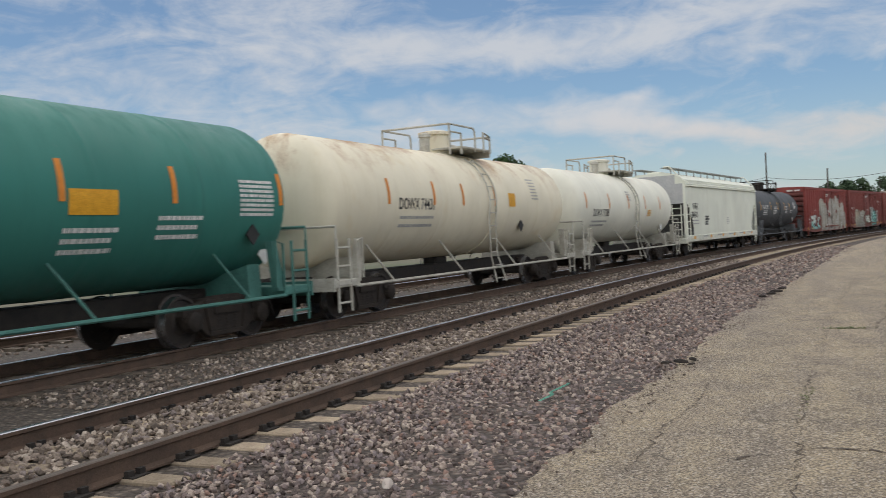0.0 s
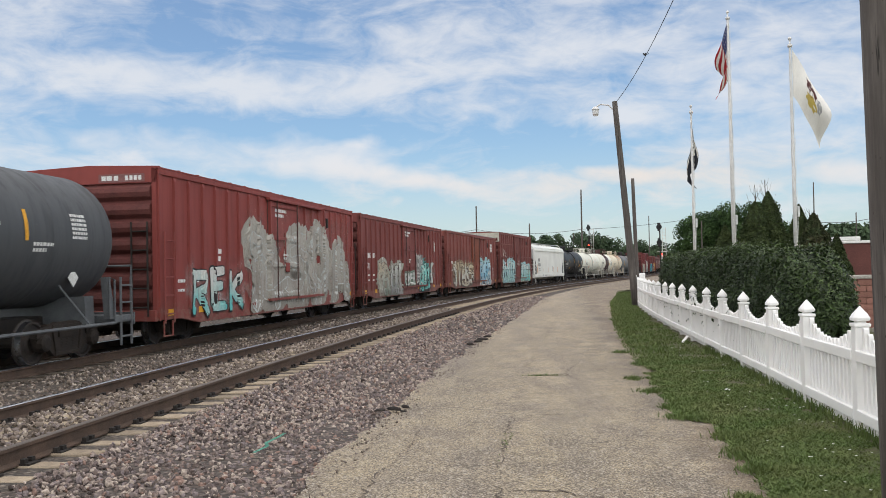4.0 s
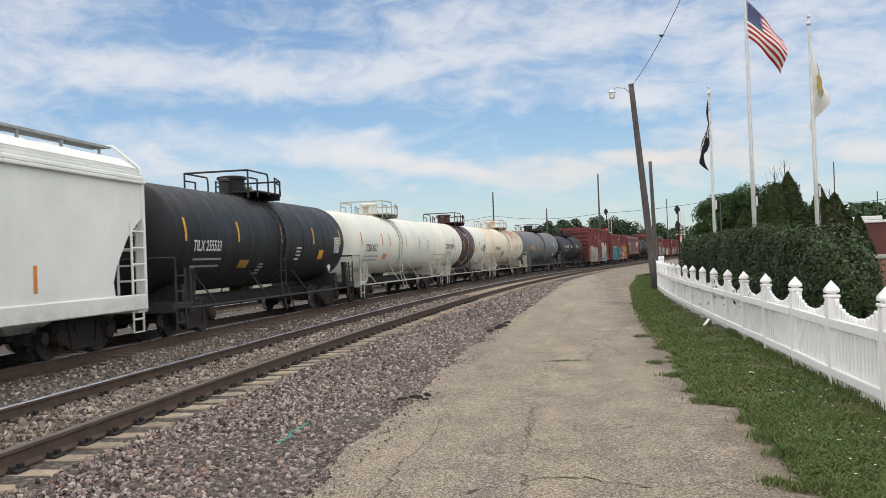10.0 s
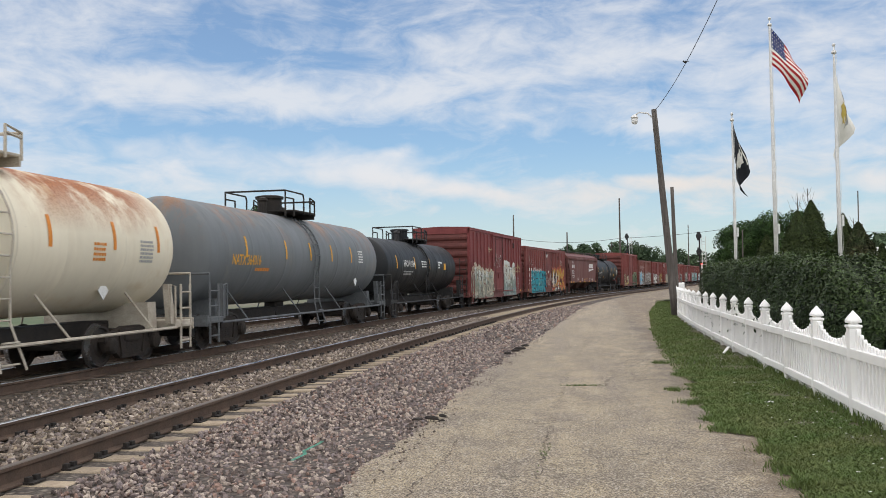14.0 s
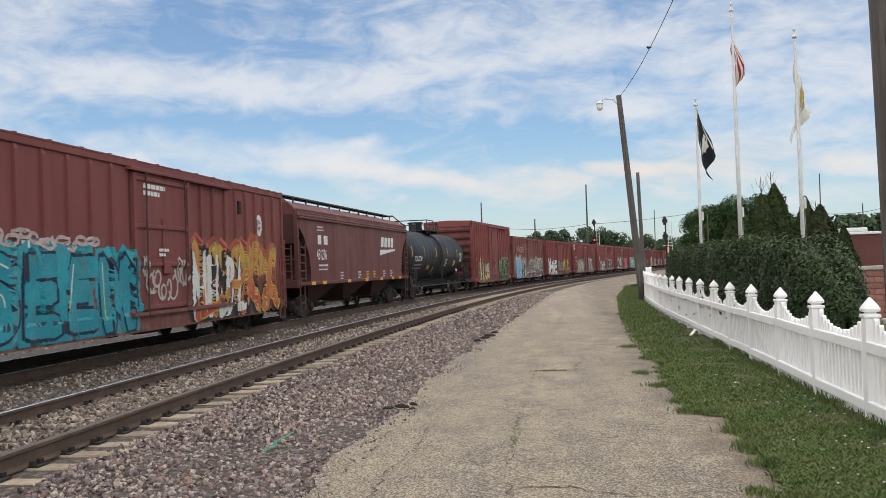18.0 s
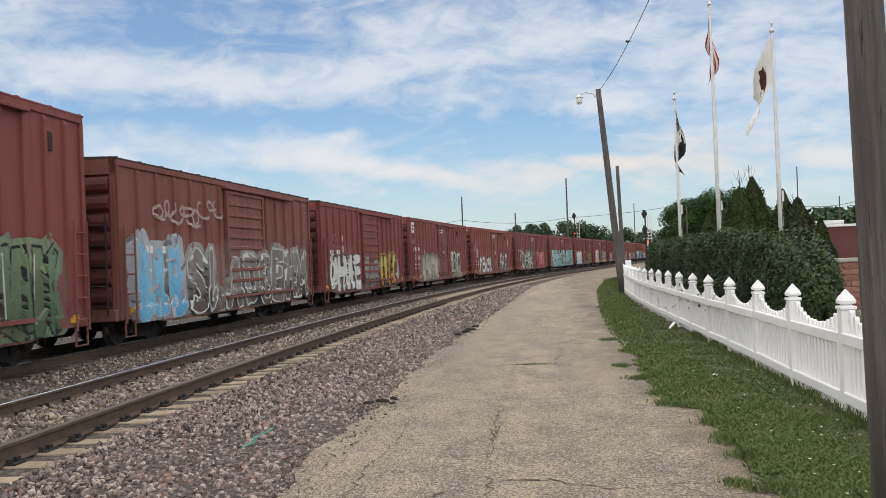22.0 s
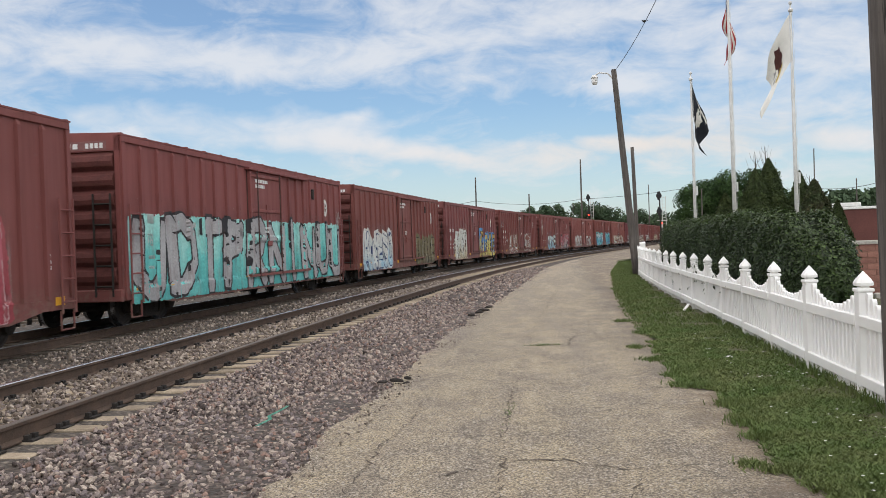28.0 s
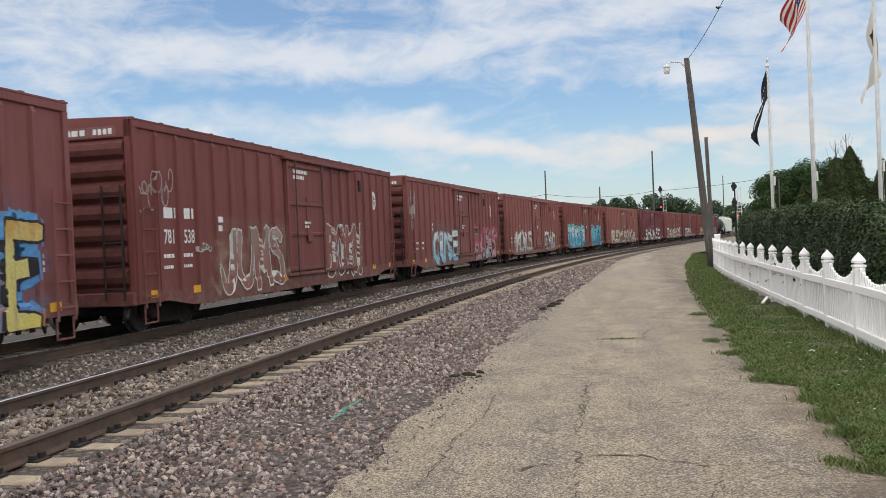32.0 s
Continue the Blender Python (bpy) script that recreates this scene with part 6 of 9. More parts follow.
graffiti(6, -3.4, -1.4, 0.55, 1.85, "RMK", (GRY, (0.45, 0.46, 0.42), PAL), (0.16, 0.13, 0.12), ((0.2, 0.23, 0.2), (0.4, 0.4, 0.34)), 0.2, 0.03, SAND, 4, curls=3)
graffiti(6, -0.9, 1.1, 0.85, 1.45, "EMEB", (WHT, PAL), (0.12, 0.2, 0.14), (DGRN, (0.25, 0.35, 0.28)), 0.2, 0.03, None, 5)
graffiti(6, 1.55, 2.7, 0.55, 2.25, "Q", ((0.1, 0.095, 0.09), GRY), WHT, (BLK, GRY), 0.1, 0.05, WHT, 6, "grey and black fan of sprayed feathers", curls=3)
graffiti(6, 2.45, 4.5, 0.55, 1.85, "UMS", ((0.12, 0.42, 0.38), (0.22, 0.6, 0.55), (0.45, 0.68, 0.62)), BLK, (BLK, (0.10, 0.3, 0.28)), 0.27, 0.05, WHT, 7, "turquoise bubble letters with black outlines", curls=2, shine=WHT)
graffiti(6, 4.65, 5.35, 0.85, 1.95, "K", (PAL, WHT), GRY, None, 0.16, 0.02, WHT, 8)
graffiti(7, -6.2, -0.8, 0.55, 2.0, "SVAKS", (SAND, PAL, CRM), MUD, (MUD, (0.3, 0.22, 0.14)), 0.16, 0.035, SAND, 9, "cream wildstyle scribble letters", curls=6)
graffiti(7, 1.55, 5.3, 0.5, 2.15, "TIPS", ((0.3, 0.42, 0.48), SKYB, (0.45, 0.66, 0.74)), (0.05, 0.08, 0.10), (WHT, ICE), 0.3, 0.035, WHT, 10, "pale blue block letters", soft=True, shine=WHT)
graffiti(8, -5.8, -1.2, 0.5, 2.1, "SATKDE", ((0.3, 0.5, 0.5), ICE, PAL), (0.10, 0.16, 0.17), ((0.35, 0.55, 0.5), ICE), 0.2, 0.03, WHT, 11, "ice-blue wildstyle letters", curls=5)
graffiti(8, 1.5, 5.6, 0.5, 1.95, "MTEKS", (TEAL, ICE, PAL), (0.12, 0.16, 0.15), ((0.35, 0.5, 0.4), ICE), 0.18, 0.03, WHT, 12, curls=3)
graffiti(16, -6.9, -2.0, 0.55, 2.1, "SKCSX", (SAND, DGRN, PAL), (0.2, 0.19, 0.16), ((0.3, 0.3, 0.25), SAND), 0.2, 0.03, CRM, 13, "cream and grey-green wildstyle letters", curls=9)
graffiti(16, 1.1, 4.9, 0.55, 2.3, "WCSX", ((0.2, 0.3, 0.3), DGRN, PAL, SAND), (0.24, 0.23, 0.2), ((0.3, 0.36, 0.34), PAL), 0.2, 0.025, CRM, 14, curls=8)
graffiti(17, -5.95, -1.25, 0.5, 2.0, "SEEM", (DTEAL, (0.03, 0.30, 0.36), (0.02, 0.24, 0.30)), (0.015, 0.03, 0.06), (DTEAL, (0.03, 0.3, 0.35)), 0.26, 0.05, (0.5, 0.42, 0.4), 15, "deep turquoise block letters with dark outlines", curls=0, shine=LIME)
scrawl(17, -5.5, -2.4, 1.95, 2.35, (0.5, 0.4, 0.38), 151, 9, 0.06)
graffiti(17, 1.4, 7.0, 0.5, 2.25, "XXXX", ((0.45, 0.08, 0.05), (0.5, 0.3, 0.06)), (0.5, 0.4, 0.1), (BLK, (0.4, 0.1, 0.06)), 0.2, 0.03, (0.5, 0.3, 0.1), 16, curls=3)
graffiti(17, 1.4, 4.8, 0.5, 2.05, "MRBL", (WHT, PAL, WHT), BLK, (BLK, BLK), 0.16, 0.06, None, 17, "white letters with heavy black outlines", lean=0.2)
scrawl(17, -6.9, -5.6, 2.3, 3.3, (0.38, 0.29, 0.27), 152, 5)
scrawl(17, -0.9, 1.1, 0.9, 2.0, (0.5, 0.46, 0.4), 153, 8, 0.06)
graffiti(20, -4.7, -1.6, 0.55, 1.85, "BIOS", (YEL, SAND, CRM), (0.12, 0.07, 0.05), None, 0.25, 0.03, CRM, 18, "tan block letters", shine=WHT)
graffiti(20, 1.75, 5.4, 0.5, 1.95, "AUNK", ((0.07, 0.11, 0.06), (0.16, 0.22, 0.12)), BLK, ((0.10, 0.16, 0.09), (0.2, 0.25, 0.16)), 0.26, 0.03, DGRN, 19, "dull green letters with pale edges", shine=PAL, curls=2)
graffiti(21, -5.9, -3.5, 0.5, 2.05, "BLE", ((0.10, 0.36, 0.56), (0.22, 0.48, 0.64)), (0.45, 0.5, 0.52), ((0.2, 0.2, 0.22), (0.4, 0.42, 0.44)), 0.3, 0.03, WHT, 20, "bright blue block letters")
graffiti(21, -3.4, 5.9, 0.5, 2.0, "SLADGEHM", (MUD, (0.24, 0.22, 0.2), (0.2, 0.17, 0.15)), PAL, (BLK, (0.3, 0.28, 0.26)), 0.22, 0.05, WHT, 21, "dark letters with thick white outlines", lean=0.2, curls=3)
scrawl(21, -4.9, -1.2, 2.5, 3.3, (0.42, 0.3, 0.28), 154, 8, 0.07)
graffiti(22, -5.8, -1.5, 0.5, 1.95, "OHME", (PAL, WHT), (0.05, 0.045, 0.045), None, 0.26, 0.035, WHT, 22, "big white letters with thin black outlines", lean=0.2)
graffiti(22, -0.9, 1.4, 0.6, 1.75, "BAR", ((0.10, 0.09, 0.085), GRY), (0.35, 0.32, 0.28), None, 0.18, 0.025, GRY, 23, curls=2)
graffiti(22, 1.6, 4.6, 0.55, 1.95, "UNIK", ((0.5, 0.22, 0.05), (0.58, 0.42, 0.08), (0.55, 0.52, 0.16)), BLK, (BLK, (0.35, 0.2, 0.06)), 0.22, 0.04, (0.4, 0.25, 0.08), 24, "yellow and orange letters with black outlines", lean=0.2)
graffiti(23, -5.45, -1.3, 0.5, 1.8, "IHTB", ((0.2, 0.22, 0.19), SAND, (0.3, 0.32, 0.27)), (0.36, 0.33, 0.26), ((0.13, 0.14, 0.12), (0.2, 0.2, 0.16)), 0.3, 0.03, CRM, 25, "dull green and cream block letters", soft=False)
graffiti(23, 2.5, 5.4, 0.55, 2.15, "RSBA", (DGRN, (0.25, 0.42, 0.4), PAL), (0.45, 0.42, 0.34), None, 0.14, 0.03, (0.3, 0.4, 0.36), 26, curls=3)
scrawl(23, -7.3, -6.4, 1.5, 3.0, (0.45, 0.33, 0.3), 155, 4)
graffiti(24, -5.7, -1.35, 0.55, 1.7, "PEWSK", (PAL, WHT), (0.13, 0.10, 0.09), None, 0.2, 0.025, WHT, 27, "white scrawled letters", lean=0.2)
graffiti(24, 1.9, 5.0, 0.55, 1.9, "SKD", ((0.15, 0.3, 0.3), PAL), BLK, None, 0.17, 0.03, PAL, 28, curls=2)
scrawl(24, -7.0, -6.0, 1.6, 3.0, (0.5, 0.42, 0.4), 156, 4, 0.06)
graffiti(25, -5.6, -0.5, 0.5, 2.2, "COSK", ((0.36, 0.42, 0.34), PAL, (0.45, 0.48, 0.4)), BLK, ((0.06, 0.06, 0.055), (0.2, 0.2, 0.17)), 0.2, 0.06, (0.2, 0.18, 0.16), 29, "grey-green wildstyle letters with black outlines", curls=5, lean=0.2)
graffiti(25, 2.0, 5.65, 0.5, 1.95, "LOMN", ((0.34, 0.05, 0.07), (0.5, 0.16, 0.19)), (0.6, 0.36, 0.36), ((0.3, 0.05, 0.06), (0.36, 0.08, 0.09)), 0.2, 0.03, (0.55, 0.4, 0.38), 30, "pink letters with pale edges", curls=1, shine=(0.6, 0.4, 0.4))
graffiti(26, -7.5, 7.4, 0.47, 2.25, "UDTPRNINUU", ((0.33, 0.32, 0.32), (0.44, 0.43, 0.43), (0.36, 0.35, 0.35)), (0.035, 0.033, 0.036), ((0.10, 0.42, 0.40), (0.16, 0.56, 0.52), (0.36, 0.68, 0.62)), 0.2, 0.06, (0.10, 0.09, 0.09), 31, "long grey block letters on a turquoise ground", box_back=True, soft=False, lean=0.06)
graffiti(27, -6.6, -2.4, 0.5, 2.0, "RAESO", ((0.35, 0.52, 0.62), WHT, WHT), (0.03, 0.06, 0.16), ((0.5, 0.6, 0.62), WHT), 0.2, 0.045, WHT, 32, "white and pale blue letters with dark outlines", lean=0.15)
graffiti(27, 2.2, 6.3, 0.5, 1.85, "BGKE", (OLV, (0.20, 0.17, 0.10)), (0.04, 0.035, 0.025), ((0.12, 0.10, 0.06), OLV), 0.26, 0.03, OLV, 33, "olive drab letters with dark outlines", shine=(0.3, 0.27, 0.18))
scrawl(16, -1.5, 0.3, 2.15, 3.05, (0.55, 0.47, 0.45), 160, 8, 0.03)
scrawl(16, -3.0, -2.1, 3.1, 3.4, (0.5, 0.38, 0.25), 161, 5, 0.05)
scrawl(16, 5.3, 6.6, 1.9, 2.7, (0.45, 0.33, 0.2), 162, 6, 0.05)
scrawl(22, 4.8, 5.5, 0.6, 1.4, (0.6, 0.58, 0.55), 163, 5, 0.05)
scrawl(29, -7.6, -6.4, 2.2, 3.0, (0.42, 0.34, 0.32), 165, 7, 0.03)
scrawl(29, -5.6, -5.0, 1.4, 1.65, (0.5, 0.45, 0.42), 166, 5, 0.03)
scrawl(30, -7.4, -6.9, 1.6, 3.4, (0.45, 0.38, 0.36), 168, 6, 0.04)
scrawl(26, 7.0, 7.5, 2.0, 2.9, (0.45, 0.36, 0.34), 169, 4, 0.05)
scrawl(20, 0.0, 1.2, 1.0, 1.9, (0.4, 0.25, 0.2), 170, 5, 0.03)
scrawl(8, -5.6, -4.2, 2.4, 3.2, (0.45, 0.38, 0.35), 171, 5, 0.035)
scrawl(8, -0.9, 0.9, 1.6, 2.3, (0.5, 0.42, 0.38), 172, 5, 0.035)
graffiti(28, -5.4, -2.4, 0.5, 2.05, "RAIRM", (CRM, PAL, WHT), (0.14, 0.11, 0.09), (CRM, PAL), 0.28, 0.025, WHT, 34, "cream bubble letters", lean=0.12)
graffiti(28, 1.5, 6.9, 0.5, 2.1, "TASWLE", (YEL, (0.55, 0.5, 0.2), (0.5, 0.3, 0.08)), BLK, ((0.35, 0.16, 0.05), (0.08, 0.24, 0.5), (0.1, 0.3, 0.55)), 0.16, 0.04, (0.1, 0.25, 0.45), 35, "yellow letters on a blue and orange ground", curls=3)
scrawl(28, -3.9, -2.2, 2.0, 3.0, (0.3, 0.2, 0.18), 159, 4, 0.03)
graffiti(29, -4.8, -1.4, 0.55, 1.9, "JUMS", ((0.24, 0.10, 0.085), (0.3, 0.2, 0.17)), PAL, None, 0.16, 0.035, CRM, 36, "white outlined letters", lean=0.2)
graffiti(29, 1.4, 4.3, 0.55, 2.0, "BOKN", ((0.2, 0.07, 0.055), (0.24, 0.09, 0.07)), PAL, None, 0.16, 0.035, WHT, 37, lean=0.2)
graffiti(30, -4.6, -1.0, 0.55, 1.9, "CUSE", (SKYB, PAL), (0.3, 0.35, 0.38), None, 0.18, 0.03, ICE, 38)
graffiti(30, 2.2, 6.8, 0.5, 2.0, "BAUKS", (GRY, PNK, BLK), (0.45, 0.42, 0.4), (BLK, (0.4, 0.1, 0.12)), 0.18, 0.035, (0.5, 0.2, 0.2), 39, "pink and black letters")
graffiti(31, -5.8, -1.6, 0.55, 1.8, "MORS", (GRY, PAL), (0.3, 0.2, 0.18), None, 0.18, 0.025, PAL, 40, "pale chalky letters")
graffiti(31, 2.4, 5.6, 0.55, 1.7, "EKD", (GRY, PAL), (0.15, 0.1, 0.09), None, 0.18, 0.03, PAL, 41)
graffiti(32, -6.6, -1.0, 0.5, 2.1, "TEKSO", (TEAL, SKYB, WHT), NAVY, (BLU, TEAL), 0.24, 0.04, ICE, 42, "bright turquoise letters")
graffiti(32, 2.4, 6.5, 0.5, 2.0, "BAHN", (BLU, TEAL), BLK, (TEAL, SKYB), 0.22, 0.04, ICE, 43)
for k_, (i_, y_, e_, f_, r_) in enumerate(((33, -6.0, 6.0, (GRY, CRM), WHT), (34, -5.0, 5.0, (PAL, WHT), BLK), (35, -6.0, 6.0, (CRM, WHT), MUD), (36, -6.0, 2.0, (GRY, WHT), BLK), (37, -4.0, 6.0, (SAND, CRM), MUD), (38, -5.0, 5.0, (GRY, PAL), BLK))):
    graffiti(i_, y_, e_, 0.5, 1.75, ("REMSOKA", "BHUNSE", "TAKEROS")[k_ % 3], f_, r_, None, 0.2, 0.03, f_[1], 50 + k_, "pale graffiti letters")

# ---- hopper and tank cars further back ----
INEX = car_paint("clean_hopper_paint", (0.84, 0.85, 0.79), (0.64, 0.64, 0.59), 0.2, rough=0.45)
car = hopper_car("clean white covered hopper with grey ends and orange marks", span(9), span(9) - 2.0, 3.29, INEX, 4, INEX, 0.72, M_WALK, sill_h=0.3, end_mat=M_HOP_GREY_SHADE, sheet_mat=M_HOP_END)
add_car(9, car)
lettering(car, "INEX", -5.77, 2.2, 0.3, M_BLACK, hs)
lettering(car, "971240", -5.83, 1.75, 0.32, M_BLACK, hs)
for k in range(2):
    bars(car, -5.6, 1.5 - 0.16 * k, (1.1,), 0.06, 0, M_GREYPAINT, hs)
for y in (-6.14, -3.56, -1.05, 1.66, 3.85):
    patch(car, "reflector", y - 0.05, y + 0.05, 1.18, 1.62 if y > -5 else 1.9, M_ORANGE, hs, 2, 0.006)
bars(car, 0.9, 1.7, (0.5, 0.45, 0.5, 0.4, 0.5), 0.04, 0.06, M_GREYPAINT, hs)
bars(car, -3.8, 0.87, (0.4,), 0.12, 0.05, M_GREYPAINT, lambda z: 1.57)
bars(car, -3.2, 0.85, (1.3,), 0.07, 0.05, M_GREYPAINT, lambda z: 1.57)
h9 = (span(9) - 2.0) / 2
for w, z in (("INEX", 2.95), ("971240", 2.66)):
    vs_, fs_ = TEXT[w]
    part("lettering", raw("lettering", [(-0.3 + a * 0.2, -h9 - 0.02, z + b * 0.22) for a, b in vs_], fs_, M_BLACK), None, car)

BLACK_TANK = car_paint("black_tank_paint", (0.017, 0.0185, 0.0195), (0.013, 0.013, 0.013), 0.15, rough=0.5)
BLACK_TANK.node_tree.nodes["Principled BSDF"].inputs["Specular IOR Level"].default_value = 0.25
M_BLACK_RAIL = matte("black_rail_paint", (0.02, 0.02, 0.021), (0.04, 0.038, 0.036), 5, 0.6, 50)


def black_tank(i, word, label, stripes):
    car, sf = tank_car(label, span(i), BLACK_TANK, M_BLACK_RAIL, r=1.29, zc=2.2, stripe=M_YELLOW, stripes=stripes)
    add_car(i, car)
    lettering(car, word, -5.4, 1.88, 0.25, M_WHITE, sf)
    for k in range(2):
        bars(car, -5.3, 1.66 - 0.16 * k, (1.5,), 0.05, 0, M_GREYPAINT, sf)
    patch(car, "warning_panel", 3.55, 4.0, 1.62, 1.92, M_YELLOW, sf, 3, 0.008)
    patch(car, "warning_panel", -2.6, -2.0, 1.45, 1.65, matte("faded_yellow", (0.4, 0.22, 0.04), (0.3, 0.16, 0.03), 8, 0.6), sf, 3, 0.008)
    bars(car, -1.2, 1.5, (0.3, 0.36, 0.3, 0.34), 0.05, 0.03, M_GREYPAINT, sf, "sprayed_tag")
    bars(car, 1.4, 1.95, (0.45, 0.4, 0.45, 0.35), 0.05, 0.06, M_WHITE, sf)
    bars(car, 5.1, 2.3, (0.6,) * 8, 0.045, 0.022, M_WHITE, sf)
    placard(car, 5.2, 1.35, sf, M_WHITE)
    return car


black_tank(10, "TILX 255533", "glossy black tank car with white lettering", (-5.8, -2.9, 0.1, 2.94, 5.75))
car, sf = tank_car("white tank car with long top platform and orange reflectors", span(11), car_paint("white_tank_paint", (0.80, 0.80, 0.69), (0.55, 0.53, 0.44), 0.3), M_WHITE_RAIL, r=1.25, zc=2.2, tall=True, stripe=M_ORANGE, stripes=(-6.0, -3.2, -2.1, 0.64, 3.05), cyl=True, ladder_y=-0.55)
add_car(11, car)
lettering(car, "CCBX 6012", -5.5, 1.88, 0.28, M_BLACK, sf)
for k in range(2):
    bars(car, -5.5, 1.66 - 0.15 * k, (1.9,), 0.055, 0, M_GREYPAINT, sf)
patch(car, "warning_panel", -3.0, -2.45, 1.58, 1.78, M_ORANGE, sf, 3, 0.008)
bars(car, 4.6, 2.4, (0.45,) * 6, 0.04, 0.05, M_GREYPAINT, sf)
M_BAND = matte("maroon_band", (0.075, 0.045, 0.048), (0.1, 0.06, 0.06), 3, 0.55, 50)
car, sf = tank_car("white tank car with a broad maroon band", span(12), car_paint("white_tank_paint", (0.80, 0.79, 0.68), (0.54, 0.51, 0.43), 0.3), M_WHITE_RAIL, r=1.3, zc=2.2, dark_top=M_BROWN_RAIL_SHADE, band=(-1.55, 1.87, M_BAND, "broad maroon band"), stripe=M_ORANGE, stripes=(-3.47, 3.39, 5.2), cyl=True, ladder_y=-0.1, ladder_mat=M_BROWN_RAIL_SHADE)
add_car(12, car)
lettering(car, "DOWX 49344", -5.3, 2.0, 0.27, M_BLACK, sf)
bars(car, -5.2, 1.8, (1.2, 1.1), 0.05, 0.06, M_GREYPAINT, sf)
bars(car, -3.3, 2.1, (0.3, 0.3, 0.3), 0.05, 0.04, M_GREYPAINT, sf)
for y in (-1.07, 1.44):
    patch(car, "reflector", y - 0.05, y + 0.05, 1.95, 2.45, M_YELLOW, sf, 4, 0.02)
bars(car, -0.4, 2.85, (0.6, 0.6), 0.05, 0.05, M_WHITE, lambda z: sf(z) + 0.012)
bars(car, 2.15, 2.1, (0.55, 0.5, 0.55, 0.4), 0.06, 0.04, M_YELLOW, sf)
patch(car, "stencil_panel", 3.95, 4.2, 1.9, 2.1, M_BLACK, sf, 3, 0.008)
bars(car, 4.45, 2.2, (0.65,) * 7, 0.045, 0.022, M_BLACK, sf)
placard(car, 3.0, 1.4, sf, M_WHITE)
car, sf = tank_car("cream tank car heavily rusted along the top", span(13), car_paint("rusty_cream_paint", (0.80, 0.73, 0.57), (0.52, 0.44, 0.32), 0.35, (2.5, 3.5, 0.7, 0.9, 4.9, 2.75), chalk=(0.6, 0.46, 0.26)), M_CREAM_RAIL, r=1.27, zc=2.23, tall=True, stripe=M_ORANGE, stripes=(-4.9, -0.65, 1.33, 3.28, 4.91))
add_car(13, car)
lettering(car, "DOWX 40113", -4.3, 1.9, 0.27, M_BLACK, sf, 0.72)
for k in range(2):
    bars(car, -4.3, 1.66 - 0.16 * k, (1.7,), 0.055, 0, M_GREYPAINT, sf)
bars(car, -1.9, 1.75, (0.6, 0.5, 0.65, 0.4), 0.07, 0.03, M_BLACK, sf, "sprayed_tag")
bars(car, 4.2, 2.3, (0.5,) * 6, 0.045, 0.03, M_GREYPAINT, sf)
bars(car, 2.6, 2.2, (0.4,) * 4, 0.05, 0.04, M_ORANGE, sf)
placard(car, 3.3, 1.4, sf, M_WHITE)
GREY_TANK = car_paint("grey_tank_paint", (0.165, 0.178, 0.185), (0.11, 0.115, 0.118), 0.45, (2.4, 3.3, 0.45), chalk=(0.24, 0.22, 0.18))
car, sf = tank_car("mid-grey tank car with small rust stains", span(14), GREY_TANK, M_GREY_RAIL, r=1.3, zc=2.23, dark_top=M_STEEL_DARK, stripe=M_YELLOW, stripes=(-4.8, -2.2, -0.3, 1.6, 3.6))
add_car(14, car)
lettering(car, "NATX 364016", -5.6, 1.95, 0.25, M_YELLOW, sf)
bars(car, -4.2, 1.8, (0.9,), 0.08, 0.05, M_ORANGE, sf)
bars(car, 4.4, 2.5, (0.5,) * 5, 0.05, 0.04, M_WHITE, sf)
placard(car, 4.5, 1.5, sf, M_WHITE)
car, sf = tank_car("small black tank car with white lettering", span(15), BLACK_TANK, M_BLACK_RAIL, r=1.18, zc=2.1, stripe=M_YELLOW, stripes=(-4.6, -1.9, 0.6))
add_car(15, car)
lettering(car, "HPLX 411064", -3.6, 2.1, 0.26, M_WHITE, sf)
bars(car, -3.6, 1.85, (1.4, 1.2), 0.05, 0.05, M_GREYPAINT, sf)
bars(car, -0.8, 2.3, (0.9, 0.8, 0.9), 0.06, 0.05, M_WHITE, sf)
bars(car, 2.2, 2.3, (0.8, 0.3, 0.3), 0.07, 0.05, M_WHITE, sf)
patch(car, "warning_panel", 3.3, 3.7, 2.0, 2.3, M_YELLOW, sf, 3, 0.008)

HOP_RED = car_paint("hopper_red_paint", (0.15, 0.054, 0.046), (0.08, 0.036, 0.031), 0.45, chalk=(0.2, 0.1, 0.08))
M_HOPWALK = matte("dark_walkway", (0.05, 0.045, 0.043), (0.085, 0.07, 0.065), 6, 0.8, 60)
M_HOPTRIM = matte("hopper_red_trim", (0.13, 0.045, 0.038), (0.09, 0.04, 0.034), 4, 0.65, 50)
car = hopper_car("brown-red covered grain hopper with three bays", span(18), span(18) - 1.3, 3.3, HOP_RED, 3, M_HOPTRIM, 1.08, M_HOPWALK, slope=(0.3, 1.15), sill_h=0.12, board=0.64, end_mat=M_HOP_SHADE, sheet_mat=M_HOP_SHADE)
add_car(18, car)
lettering(car, "451276", -5.5, 1.9, 0.34, M_WHITE, hs, 0.72)
bars(car, -5.35, 2.4, (0.36,), 0.3, 0, M_WHITE, hs)
bars(car, -4.75, 2.4, (0.4,), 0.3, 0, M_WHITE, hs)
bars(car, -5.3, 1.68, (0.9,), 0.06, 0, M_WHITE, hs)
bars(car, -5.3, 1.55, (0.9,), 0.05, 0, M_WHITE, hs)
bars(car, -5.4, 2.95, (0.6, 0.7), 0.04, 0.06, M_WHITE, hs)
